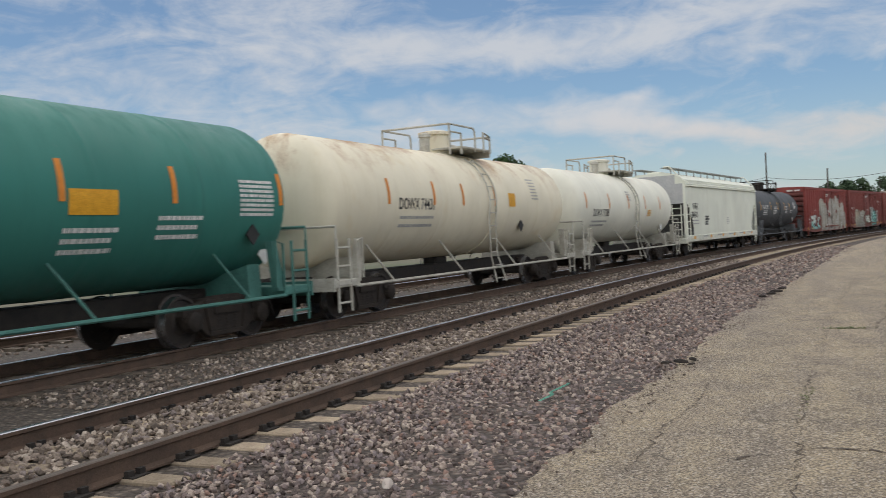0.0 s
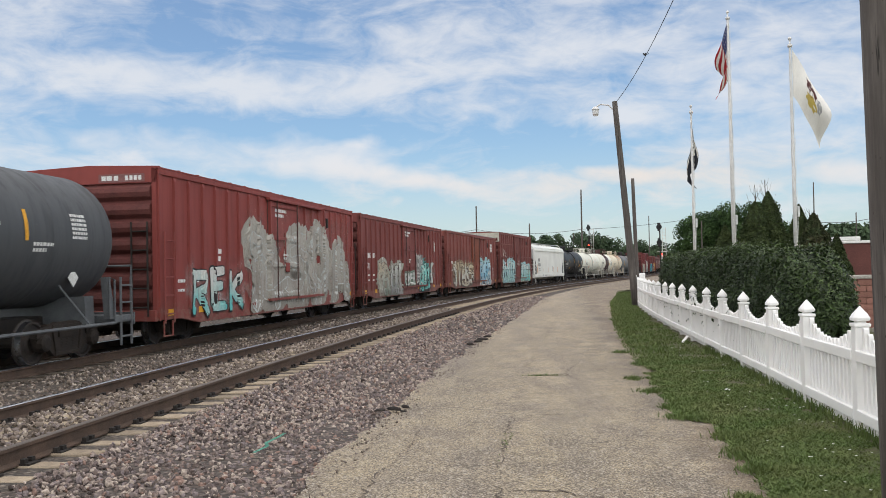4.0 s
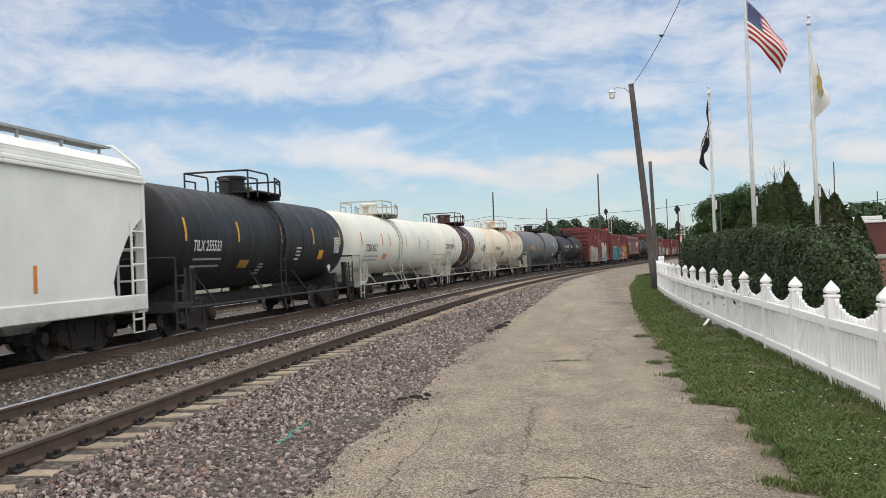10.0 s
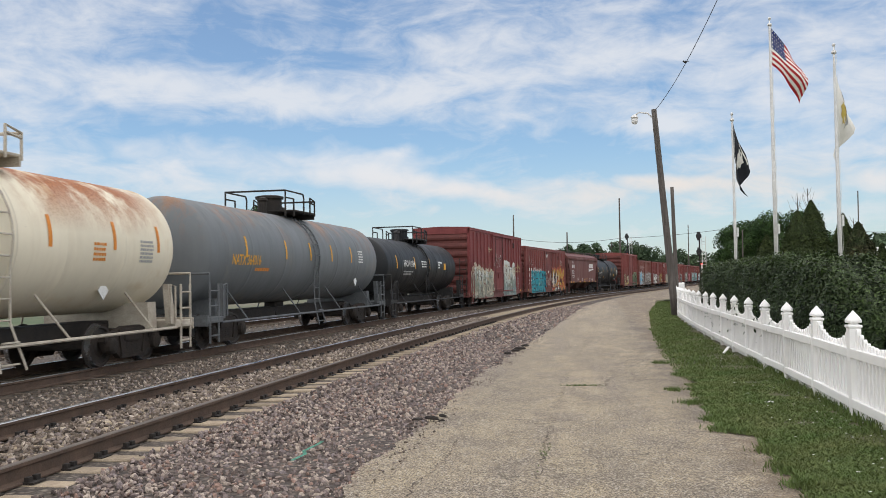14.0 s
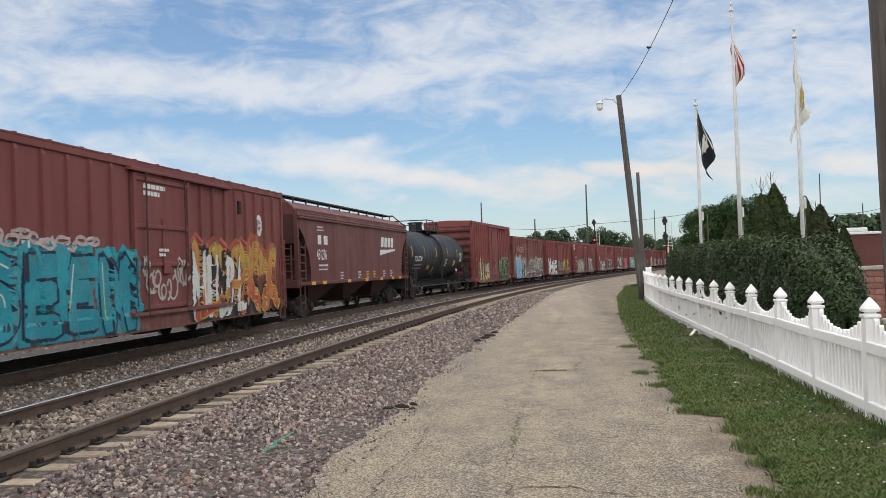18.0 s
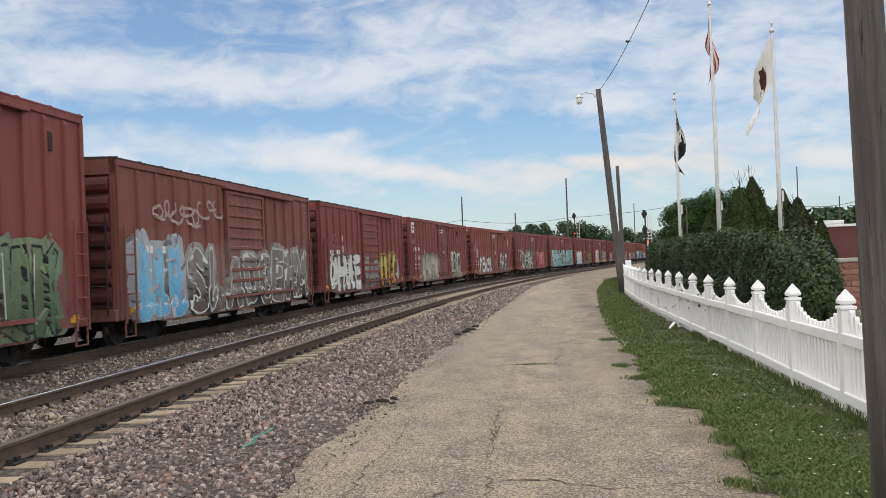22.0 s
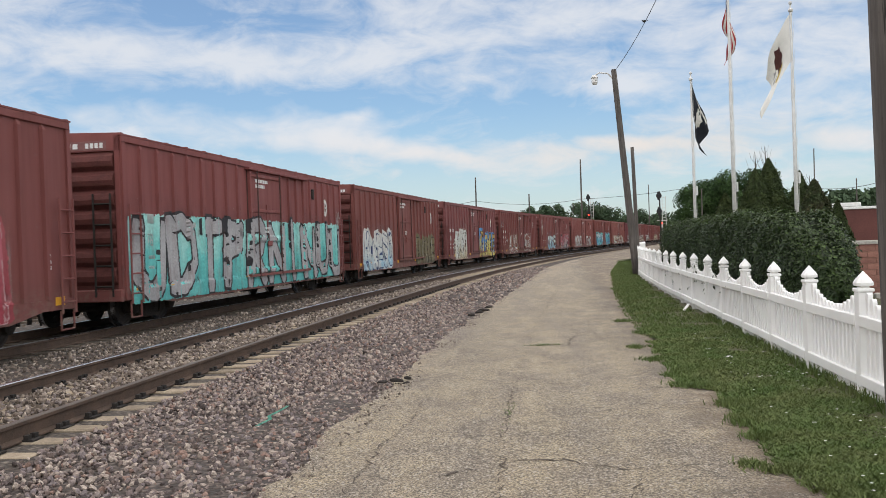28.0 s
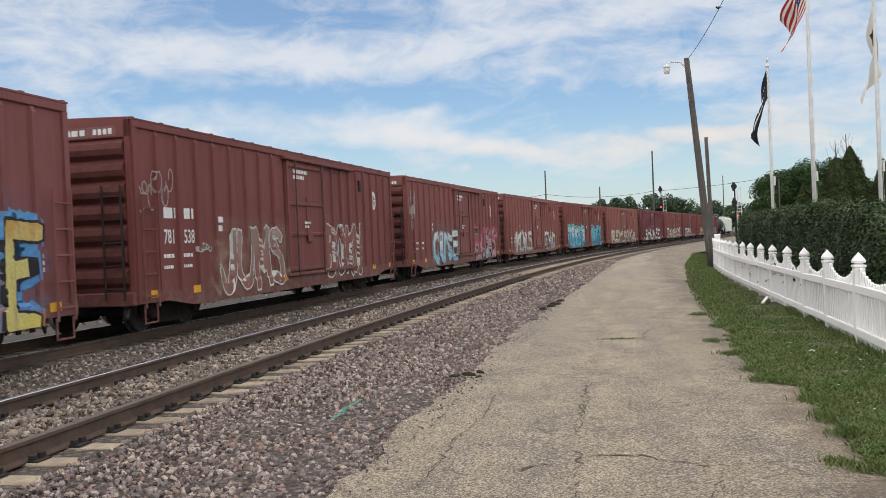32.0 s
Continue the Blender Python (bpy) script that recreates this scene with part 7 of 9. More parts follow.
for y in (2.6, 3.15, 3.7, 4.22):
    bm = bmesh.new()
    bm.faces.new([bm.verts.new((1.526, y + p + q * 0.25, 2.45 + q)) for p, q in ((0, 0), (0.42, 0), (0.42, 0.4), (0, 0.4))])
    part("emblem", bm, M_WHITE, car, "plain slanted white block")
bm = bmesh.new()
bm.faces.new([bm.verts.new((1.526, y, z)) for y, z in ((2.4, 2.1), (5.0, 2.32), (5.0, 2.38), (2.5, 2.32))])
part("emblem", bm, M_WHITE, car)
for y in (-3.0, -0.8, 0.3, 1.3, 2.8, 4.0):
    bars(car, y, 1.42, (0.35, 0.4, 0.3), 0.05, 0.05, M_YELLOW if y in (0.3, 1.3) else M_WHITE, hs)
reflectors(car, (-6.0, -4.9, -2.1, 0.2, 2.4, 4.3, 5.6), 1.14, M_YELLOW, lambda z: 1.53, 0.4, 0.11)
black_tank(19, "TILX 257342", "satin black tank car with yellow reflectors", (-5.9, -3.4, -0.87, 1.92, 4.43))
# last cars, round the bend
car, sf = tank_car("black tank car with a white frosted top", span(39), BLACK_TANK, M_BLACK_RAIL)
add_car(39, car)
car = hopper_car("white covered hopper far down the line", span(40), span(40) - 1.6, 3.29, HOP_WHITE, 4, HOP_WHITE, 0.72, M_WALK)
add_car(40, car)
# ---- the verge: grass, fence, hedge, flagpoles, poles and the town behind ----
M_GRASS = matte("lawn", (0.06, 0.08, 0.026), (0.12, 0.095, 0.06), 1.6, 0.95, 45, 1.0)
M_BLADE = matte("grass_blade", (0.082, 0.135, 0.032), (0.135, 0.155, 0.055), 1.4, 0.8, island=0.22)
M_VINYL = matte("white_vinyl", (0.90, 0.89, 0.865), (0.85, 0.84, 0.81), 2.0, 0.45)
M_LEAF = matte("hedge_leaf", (0.021, 0.039, 0.011), (0.036, 0.058, 0.017), 1.6, 0.5, island=0.55)
M_LEAF_PALE = matte("pale_leaf", (0.055, 0.085, 0.022), (0.04, 0.068, 0.018), 1.6, 0.5, island=0.5)
# near-black green: the hedge's inner shade as a colour
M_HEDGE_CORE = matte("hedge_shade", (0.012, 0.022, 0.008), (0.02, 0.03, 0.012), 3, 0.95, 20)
M_EVERGREEN = matte("evergreen_needles", (0.026, 0.042, 0.013), (0.05, 0.066, 0.02), 1.2, 0.85, island=0.5)
M_BROWNED = matte("browned_needles", (0.05, 0.042, 0.018), (0.03, 0.05, 0.018), 1.2, 0.85, island=0.5)
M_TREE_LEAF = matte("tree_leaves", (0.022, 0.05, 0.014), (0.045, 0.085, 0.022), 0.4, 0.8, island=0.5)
# skyline leaves paler and greyer: distance haze put into the colour
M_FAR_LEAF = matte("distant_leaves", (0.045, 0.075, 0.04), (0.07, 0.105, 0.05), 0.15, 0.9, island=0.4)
M_BARK = matte("bark", (0.09, 0.07, 0.05), (0.05, 0.04, 0.03), 8, 0.9, 40, 0.6)
M_ALU = matte("satin_aluminium", (0.72, 0.71, 0.68), (0.62, 0.61, 0.59), 5, 0.5, 60, 0.0, 0.15)


def wood_pole_mat():
    m, nt, bs = nodes_of("weathered_pole_wood")
    grain = add_noise(nt, 26, 6.0, 0.7, (1, 1, 0.045))
    crack = add_noise(nt, 30, 3.0, 0.6, (1, 1, 0.06))
    big = add_noise(nt, 2.2, 5.0, 0.65, (1, 1, 0.45))
    knots = nt.nodes.new("ShaderNodeTexVoronoi")
    tc, mp = nt.nodes.new("ShaderNodeTexCoord"), nt.nodes.new("ShaderNodeMapping")
    mp.inputs["Scale"].default_value = (6.0, 6.0, 2.6)
    nt.links.new(tc.outputs["Object"], mp.inputs[0])
    nt.links.new(mp.outputs[0], knots.inputs["Vector"])
    col = mixed(nt, ranged(nt, grain, 0.38, 0.62), (0.062, 0.054, 0.048), (0.135, 0.118, 0.105))
    col = mixed(nt, ranged(nt, big, 0.42, 0.62, 0, 0.6), col, (0.075, 0.064, 0.056))
    col = mixed(nt, ranged(nt, knots.outputs["Distance"], 0.13, 0.07), col, (0.05, 0.04, 0.034))
    col = mixed(nt, ranged(nt, crack, 0.63, 0.67), col, (0.02, 0.017, 0.015))
    nt.links.new(col, bs.inputs["Base Color"])
    bs.inputs["Roughness"].default_value = 0.92
    bump(nt, bs, grain, 0.7, 0.02)
    return m


M_POLE = wood_pole_mat()

# lawn strip
ys = list(np.arange(-60, 3, 8.0)) + list(np.arange(3, 30, 0.4)) + list(np.arange(30, 76, 2.0))
vs, fs = [], []
xs_u = (0, 0.06, 0.2, 0.45, 1.0)
for y in ys:
    l = road_edges(y)[1] - 0.35
    r = 7.0 if y < 34 else max(7.0 - (y - 34) * 0.12, l + 0.6)
    for u in xs_u:
        x = l + (r - l) * u
        vs.append((x, y, -0.06 if u == 0 else -0.04 if u == 0.06 else 0.0 + 0.02 * noise.noise((x * 1.5, y * 1.5, 0)) + 0.01 * min(u * 10, 1)))
n = len(xs_u)
for i in range(len(ys) - 1):
    for k in range(n - 1):
        a = i * n + k
        fs.append((a, a + 1, a + n + 1, a + n))
tagged(new("lawn", raw("lawn", vs, fs, M_GRASS, True)), "mown green grass verge beside the road", "lawn", kind="structure")


def fence_x(y):
    return 2.78 if y < 22 else 2.78 + (y - 22) ** 2 * 0.00148


# weeds in the cracks and at the crumbling edge: place, spread, number, height
TUFTS = ((1.22, 6.47, 0.05, 0.05, 160, 0.04), (1.42, 6.3, 0.10, 0.05, 380, 0.05), (1.18, 9.86, 0.07, 0.07, 240, 0.04), (1.4, 9.8, 0.1, 0.08, 420, 0.05), (0.98, 13.29, 0.06, 0.08, 180, 0.045), (1.1, 11.9, 0.08, 0.08, 260, 0.05),
         (1.5, 8.7, 0.08, 0.10, 380, 0.06), (1.45, 7.9, 0.07, 0.1, 320, 0.06), (1.5, 7.3, 0.08, 0.08, 320, 0.06), (-0.3, 13.75, 0.14, 0.02, 120, 0.03), (1.2, 10.6, 0.06, 0.1, 260, 0.05), (1.28, 15.3, 0.08, 0.14, 260, 0.05), (1.1, 17.4, 0.1, 0.08, 200, 0.05), (-0.55, 8.5, 0.02, 0.4, 40, 0.02))


def grass_blades():
    r = np.random.default_rng(3)
    V, F = [], []
    count = 0
    for x0, x1, y0, y1, num, hgt in ((-0.25, 1.6, 4.2, 9, 52000, 0.034), (-0.25, 1.6, 9, 16, 40000, 0.037), (-0.2, 1.6, 16, 60, 36000, 0.05), (1.1, 1.75, 4.5, 18, 3600, 0.10)):
        yy = r.uniform(y0, y1, num)
        uu = r.uniform(0, 1, num)
        for y, u in zip(yy, uu):
            e = road_edges(y)[1]
            if x0 < 0:
                wob = verge_wobble(y)
                x = e + wob - 0.1 - 0.22 * max(0.0, noise.noise((y * 2.3, 4.0, 8))) + u * (fence_x(y) - 0.03 - e)
            else:
                x = 2.62 + u * 0.28
            patchy = noise.noise((x * 1.3, y * 1.3, 5))
            if x0 < 0 and r.random() > 0.25 + (x - e - wob + 0.1) * 5.0:
                continue
            if patchy < -0.6 + 0.2 * r.random() and x0 < 0:
                continue
            h = hgt * r.uniform(0.4, 1.25) * (1 + 0.5 * patchy)
            a = r.uniform(0, math.tau)
            w = 0.004 + 0.003 * r.random() + y * 0.0003
            dx, dy = math.cos(a) * w, math.sin(a) * w
            bx, by = r.normal(0, 0.035), r.normal(0, 0.035)
            V += [(x - dx, y - dy, 0.0), (x + dx, y + dy, 0.0), (x + bx * 0.4 + dx * 0.7, y + by * 0.4 + dy * 0.7, h * 0.6), (x + bx * 0.4 - dx * 0.7, y + by * 0.4 - dy * 0.7, h * 0.6), (x + bx, y + by, h)]
            F += [(count, count + 1, count + 2, count + 3), (count + 3, count + 2, count + 4)]
            count += 5
    for cx, cy, rx, ry, num, hgt in TUFTS:
        for _ in range(num):
            x, y = cx + r.normal(0, rx), cy + r.normal(0, ry)
            h, a, w = hgt * r.uniform(0.4, 1.3), r.uniform(0, math.tau), 0.006
            dx, dy, bx, by = math.cos(a) * w, math.sin(a) * w, r.normal(0, 0.03), r.normal(0, 0.03)
            V += [(x - dx, y - dy, 0.0), (x + dx, y + dy, 0.0), (x + bx * 0.4 + dx * 0.7, y + by * 0.4 + dy * 0.7, h * 0.6), (x + bx * 0.4 - dx * 0.7, y + by * 0.4 - dy * 0.7, h * 0.6), (x + bx, y + by, h)]
            F += [(count, count + 1, count + 2, count + 3), (count + 3, count + 2, count + 4)]
            count += 5
    tagged(new("grass_blades", raw("grass_blades", V, F, M_BLADE)), "uneven green grass with weeds", "grass", kind="stuff")
    V, F, count = [], [], 0
    for _ in range(120):
        x, y = r.uniform(1.7, 2.6), 4.6 + 14 * r.random() ** 1.5
        for k in range(6):
            V.append((x + 0.012 * math.cos(k * 1.05), y + 0.012 * math.sin(k * 1.05), 0.09))
        F.append(tuple(range(count, count + 6)))
        count += 6
    tagged(new("clover_flowers", raw("clover_flowers", V, F, M_WHITE)), "tiny white clover flowers in the grass", "flowers", kind="stuff")


grass_blades()


# ---- picket fence ----
def picket_fence():
    fence = thing("picket_fence", "white vinyl picket fence with scalloped panels and pointed post caps", "fence")
    bm = boxes((-0.065, 0.065, -0.065, 0.065, -0.1, 1.0), bevel=0.006)
    post_me = mesh_of("post", bm, M_VINYL)
    bm = bmesh.new()
    box(bm, -0.078, 0.078, -0.078, 0.078, 1.0, 1.035, 0.008)
    prev = None
    for z, h in ((1.035, 0.05), (1.05, 0.045), (1.06, 0.078), (1.085, 0.08), (1.12, 0.062), (1.155, 0.034), (1.195, 0.004)):
        ring = [bm.verts.new((a * h, b * h, z)) for a, b in ((-1, -0.6), (-0.6, -1), (0.6, -1), (1, -0.6), (1, 0.6), (0.6, 1), (-0.6, 1), (-1, 0.6))]
        if prev:
            for k in range(8):
                bm.faces.new((prev[k], prev[(k + 1) % 8], ring[(k + 1) % 8], ring[k]))
        prev = ring
    cap_me = mesh_of("post_cap", bm, M_VINYL)
    posts, y = [], 1.72
    while y < 72:
        posts.append((fence_x(y), y))
        slope = (fence_x(y + 0.5) - fence_x(y - 0.5))
        y += 1.823 / math.sqrt(1 + slope * slope)
    NP = 13
    picks = []
    for k in range(NP):
        u = (k + 0.5) / NP
        top = 0.83 + 0.2 * abs(2 * u - 1) ** 2.2
        bm = bmesh.new()
        w, d = 0.035, 0.02
        outline = [(-w, 0.03), (w, 0.03), (w, top - 0.035), (w * 0.85, top - 0.014), (w * 0.45, top - 0.003), (0, top), (-w * 0.45, top - 0.003), (-w * 0.85, top - 0.014), (-w, top - 0.035)]
        prism(bm, outline, -d, d)
        picks.append(mesh_of("picket", bm, M_VINYL))
    rail_me = mesh_of("rail", boxes((-0.025, 0.025, -0.85, 0.85, -0.052, 0.052), bevel=0.006), M_VINYL)
    low_me = mesh_of("rail", boxes((-0.025, 0.025, -0.85, 0.85, -0.05, 0.05), bevel=0.006), M_VINYL)
    far_v, far_f = [], []
    rr = random.Random(11)
    for i, (x, y) in enumerate(posts):
        lean = rr.uniform(-0.6, 0.6)
        p = part("post", post_me, None, fence)
        p.matrix_basis = pose(x, y, 0, lean, rr.uniform(-0.8, 0.8), 0)
        part("post_cap", cap_me, None, p)
        if i + 1 == len(posts):
            break
        x2, y2 = posts[i + 1]
        a = -math.degrees(math.atan2(x2 - x, y2 - y))
        tilt = rr.uniform(-0.5, 0.5)
        m = pose((x + x2) / 2, (y + y2) / 2, 0, tilt, 0, a)
        part("rail", rail_me, None, fence).matrix_basis = m @ pose(-0.047, 0, 0.725)
        part("rail", low_me, None, fence).matrix_basis = m @ pose(-0.047, 0, 0.17)
        for k, me in enumerate(picks):
            v = -0.82 + 1.64 * (k + 0.5) / NP
            if i == 7 and k == 1:
                continue
            q = m @ pose(0.0, v, rr.uniform(-0.006, 0.006), rr.uniform(-0.3, 0.3))
            if i < 20:
                part("picket", me, None, fence).matrix_basis = q
            else:
                n0 = len(far_v)
                far_v += [tuple(q @ vt.co) for vt in me.vertices]
                far_f += [tuple(j + n0 for j in pl.vertices) for pl in me.polygons]
    ob = part("distant_pickets", raw("distant_pickets", far_v, far_f, M_VINYL), None, fence)
    ob["kind"] = "stuff"
    return posts


picket_fence()
stick = boxes((-0.03, 0.03, -0.42, 0.42, 0.0, 0.02), bevel=0.004)
solid("loose_picket", stick, M_VINYL, "broken white picket lying in the grass by the fence", "picket", m=pose(2.52, 19.6, 0.03, 9, 0, -18))


# ---- leaves ----
def leaf_cloud(pts, normals, size, rr, droop=0.3):
    """Small folded leaves at points, roughly facing outwards."""
    V, F, n0 = [], [], 0
    for p, nrm in zip(pts, normals):
        n = Vector(nrm) + Vector((rr.normal(0, 0.55), rr.normal(0, 0.55), rr.normal(0, 0.45) + 0.25))
        n.normalize()
        a = n.orthogonal().normalized()
        a.rotate(Matrix.Rotation(rr.uniform(0, math.tau), 3, n))
        b = n.cross(a)
        s = size * rr.uniform(0.6, 1.35)
        p = Vector(p)
        fold = n * s * 0.18
        V += [tuple(p - a * s), tuple(p + b * s * 0.42 + fold), tuple(p + a * s), tuple(p - b * s * 0.42 + fold)]
        F += [(n0, n0 + 1, n0 + 2), (n0, n0 + 2, n0 + 3)]
        n0 += 4
    return V, F


def hedge():
    rr = np.random.default_rng(21)
    x0, x1, y0, y1, zt = 3.12, 4.35, 13.0, 30.0, 1.86
    h = thing("hedge", "dense dark green clipped hedge spilling over the fence", "hedge")

    def surface(u, v):
        """u along, v over the section from the road side up and across to the back."""
        y = y0 + (y1 - y0) * u
        endr = min(1.0, math.sqrt(max(0.0, 1 - max(0, (2.6 - (y - y0)) / 2.6) ** 2))) if y - y0 < 2.6 else 1.0
        endr = max(endr, 0.02)
        cx, hw = (x0 + x1) / 2, (x1 - x0) / 2 * (0.1 + 0.9 * endr)
        top = (zt + 0.10 * noise.noise((y * 0.5, 2, 0)) + 0.06 * noise.noise((y * 1.6, 9, 0)) + (0.05 if y > 17 else -0.04)) * (0.4 + 0.6 * endr)
        a = math.pi * v
        c, s = math.cos(a), math.sin(a)
        p = 0.42 + 0.35 * (1 - endr)
        x = cx - hw * math.copysign(abs(c) ** p, c)
        z = top * (0.02 + 0.98 * abs(s) ** p)
        bulge = 0.12 * noise.noise((x * 1.2, y * 1.0, z * 1.3)) + 0.06 * noise.noise((x * 3, y * 3, z * 3))
        n = Vector((-c, -1.8 * (1 - endr), s)).normalized()
        return Vector((x, y, z)) + n * bulge, n

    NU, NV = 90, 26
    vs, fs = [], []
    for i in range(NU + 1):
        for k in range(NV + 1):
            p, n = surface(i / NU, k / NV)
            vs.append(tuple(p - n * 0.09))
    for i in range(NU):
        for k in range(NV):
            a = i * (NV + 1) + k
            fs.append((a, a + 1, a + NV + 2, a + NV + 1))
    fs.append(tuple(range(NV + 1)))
    # added shell behind the leaves, coloured as the shade inside
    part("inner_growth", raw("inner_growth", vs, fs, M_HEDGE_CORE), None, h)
    pts, nr, pts2, nr2 = [], [], [], []
    for _ in range(62000):
        u, v = rr.random() ** 1.35, rr.random() * 0.86
        p, n = surface(u, v)
        d = rr.normal(-0.01, 0.045)
        q = p + n * d
        # paler leaves are mixed in on the upper part
        if v > 0.3 and rr.random() < 0.38:
            pts2.append(q + Vector((0, 0, rr.random() * 0.07)))
            nr2.append(n)
        else:
            pts.append(q)
            nr.append(n)
    for _ in range(9000):
        p, n = surface(0.15 * rr.random() ** 2.2, rr.random())
        pts.append(p + n * rr.normal(0.0, 0.04))
        nr.append(n)
    for name, P, N, m in (("leaves", pts, nr, M_LEAF), ("young_leaves", pts2, nr2, M_LEAF_PALE)):
        V, F = leaf_cloud(P, N, 0.034, rr)
        part(name, raw(name, V, F, m), None, h)["kind"] = "stuff"
    # shoots through and over the pickets
    P, N = [], []
    for _ in range(2600):
        y = 15.2 + 11 * rr.random()
        z = rr.choice([rr.uniform(0.3, 0.75), rr.uniform(0.75, 1.15)])
        if noise.noise((y * 2.1, z * 2.1, 3)) < 0.12:
            continue
        P.append((fence_x(y) + rr.uniform(-0.06, 0.25), y, z))
        N.append((-1, 0, 0.2))
    V, F = leaf_cloud(P, N, 0.04, rr)
    part("shoot_cluster", raw("shoot_cluster", V, F, M_LEAF), None, h)["kind"] = "stuff"


hedge()


def conifer(x, y, top, rad, mat, seed, lean=0.0):
    rr = np.random.default_rng(seed)
    t = thing("arborvitae", "dark green conical evergreen behind the hedge" if mat is M_EVERGREEN else "browning conical evergreen behind the hedge", "tree", "evergreens", pose(x, y, 0))
    bm = bmesh.new()
    tube(bm, [(0, 0, 0), (0, 0, top * 0.6), (lean, 0, top * 0.96)], 0.12, 7, 0.02)
    part("trunk", bm, M_BARK, t)
    P, N = [], []
    for _ in range(12000):
        u = rr.random() ** 0.8
        z = 0.25 + (top - 0.25) * u
        a = rr.uniform(0, math.tau)
        prof = (1 - u) ** 0.75 * rad * (0.86 + 0.3 * noise.noise((math.cos(a) * 1.6, math.sin(a) * 1.6, z * 1.6 + seed)))
        q = prof * rr.uniform(0.72, 1.04)
        P.append((math.cos(a) * q + lean * u, math.sin(a) * q, z + rr.uniform(-0.05, 0.1)))
        N.append((math.cos(a), math.sin(a), 0.5))
    V, F = leaf_cloud(P, N, 0.07, rr)
    part("foliage", raw("foliage", V, F, mat), None, t)["kind"] = "stuff"


for k, (x, y, top, rad, mat) in enumerate(((7.85, 38, 4.05, 1.5, M_EVERGREEN), (8.5, 38.6, 4.5, 1.55, M_EVERGREEN), (9.6, 38.2, 3.9, 1.25, M_EVERGREEN), (9.95, 37.4, 3.5, 1.5, M_BROWNED), (7.0, 40, 3.2, 1.4, M_EVERGREEN), (11.4, 39.5, 2.7, 0.9, M_EVERGREEN))):
    conifer(x, y, top, rad, mat, 40 + k)


def tree(x, y, top, rx, crown0, mat, seed, n=5200, leaf=0.3, label="leafy green tree", group="trees"):
    rr = np.random.default_rng(seed)
    t = thing("tree", label, "tree", group, pose(x, y, -0.35))
    bm = bmesh.new()
    th = top * 0.55
    tube(bm, [(0, 0, 0), (0.05 * rx, 0, th * 0.5), (0, 0.05 * rx, th)], 0.05 * rx + 0.1, 8, 0.03 * rx + 0.04)
    limbs = []
    for k in range(7):
        a = k * 0.9 + rr.uniform(-0.3, 0.3)
        tip = (math.cos(a) * rx * 0.62, math.sin(a) * rx * 0.62, crown0 + (top - crown0) * rr.uniform(0.45, 0.8))
        tube(bm, [(0, 0, th * rr.uniform(0.55, 0.95)), (tip[0] * 0.5, tip[1] * 0.5, (th + tip[2]) / 2), tip], 0.03 * rx + 0.03, 6, 0.02)
        limbs.append(tip)
    part("trunk", bm, M_BARK, t)
    clumps = [((rr.normal(0, 0.42) * rx, rr.normal(0, 0.42) * rx, crown0 + (top - crown0) * rr.uniform(0.12, 0.86)), rr.uniform(0.22, 0.42)) for _ in range(26)] + [(l, 0.34) for l in limbs]
    P, N = [], []
    for i in range(n):
        c, s = clumps[i % len(clumps)]
        d = rr.normal(size=3)
        d /= np.linalg.norm(d)
        q = s * rx * rr.uniform(0.6, 1.05)
        p = np.array(c) + d * q * (1, 1, 0.8)
        if p[2] > top:
            p[2] = top - rr.random() * 0.4
        P.append(tuple(p))
        N.append(tuple(d))
    V, F = leaf_cloud(P, N, leaf, rr)
    part("crown", raw("crown", V, F, mat), None, t)["kind"] = "stuff"


tree(14.6, 92, 7.4, 3.3, 2.2, M_TREE_LEAF, 1, 20000, 0.14, "broad dark green tree behind the flagpoles")
tree(17.8, 88, 8.2, 3.2, 2.0, M_TREE_LEAF, 2, 18000, 0.14, "tall dark green tree behind the evergreens")
tree(-22.6, 60, 7.6, 1.9, 3.4, M_TREE_LEAF, 3, 9000, 0.14, "round green tree beyond the train")
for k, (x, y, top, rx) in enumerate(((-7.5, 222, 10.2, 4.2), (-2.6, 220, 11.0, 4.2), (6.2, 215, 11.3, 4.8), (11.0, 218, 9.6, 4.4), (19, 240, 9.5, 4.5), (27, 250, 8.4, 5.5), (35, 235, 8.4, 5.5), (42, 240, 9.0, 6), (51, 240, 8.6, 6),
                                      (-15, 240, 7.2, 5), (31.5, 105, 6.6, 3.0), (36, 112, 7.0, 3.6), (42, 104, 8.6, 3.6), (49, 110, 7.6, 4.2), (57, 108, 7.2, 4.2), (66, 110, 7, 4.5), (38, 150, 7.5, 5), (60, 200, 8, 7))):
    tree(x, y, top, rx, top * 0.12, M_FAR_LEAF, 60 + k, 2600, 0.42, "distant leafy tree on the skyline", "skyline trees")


def bare_tree(x, y, top, seed):
    r = random.Random(seed)
    t = thing("bare_tree", "thin leafless tree top behind the evergreens", "tree", "bare trees", pose(x, y, -0.35))
    bm = bmesh.new()
    tube(bm, [(0, 0, 0), (0.1, 0, top * 0.6), (0, 0, top)], 0.09, 6, 0.015)
    part("trunk", bm, M_BARK, t)
    bm = bmesh.new()
    for k in range(9):
        z = top * r.uniform(0.6, 0.95)
        a = r.uniform(0, math.tau)
        l = (top - z) * 0.5 + 0.2
        tube(bm, [(0, 0, z), (math.cos(a) * l * 0.4, math.sin(a) * l * 0.4, z + l * 0.6), (math.cos(a) * l * 0.55, math.sin(a) * l * 0.55, z + l * 1.2)], 0.014, 4, 0.005)
    part("branch", bm, M_BARK, t)


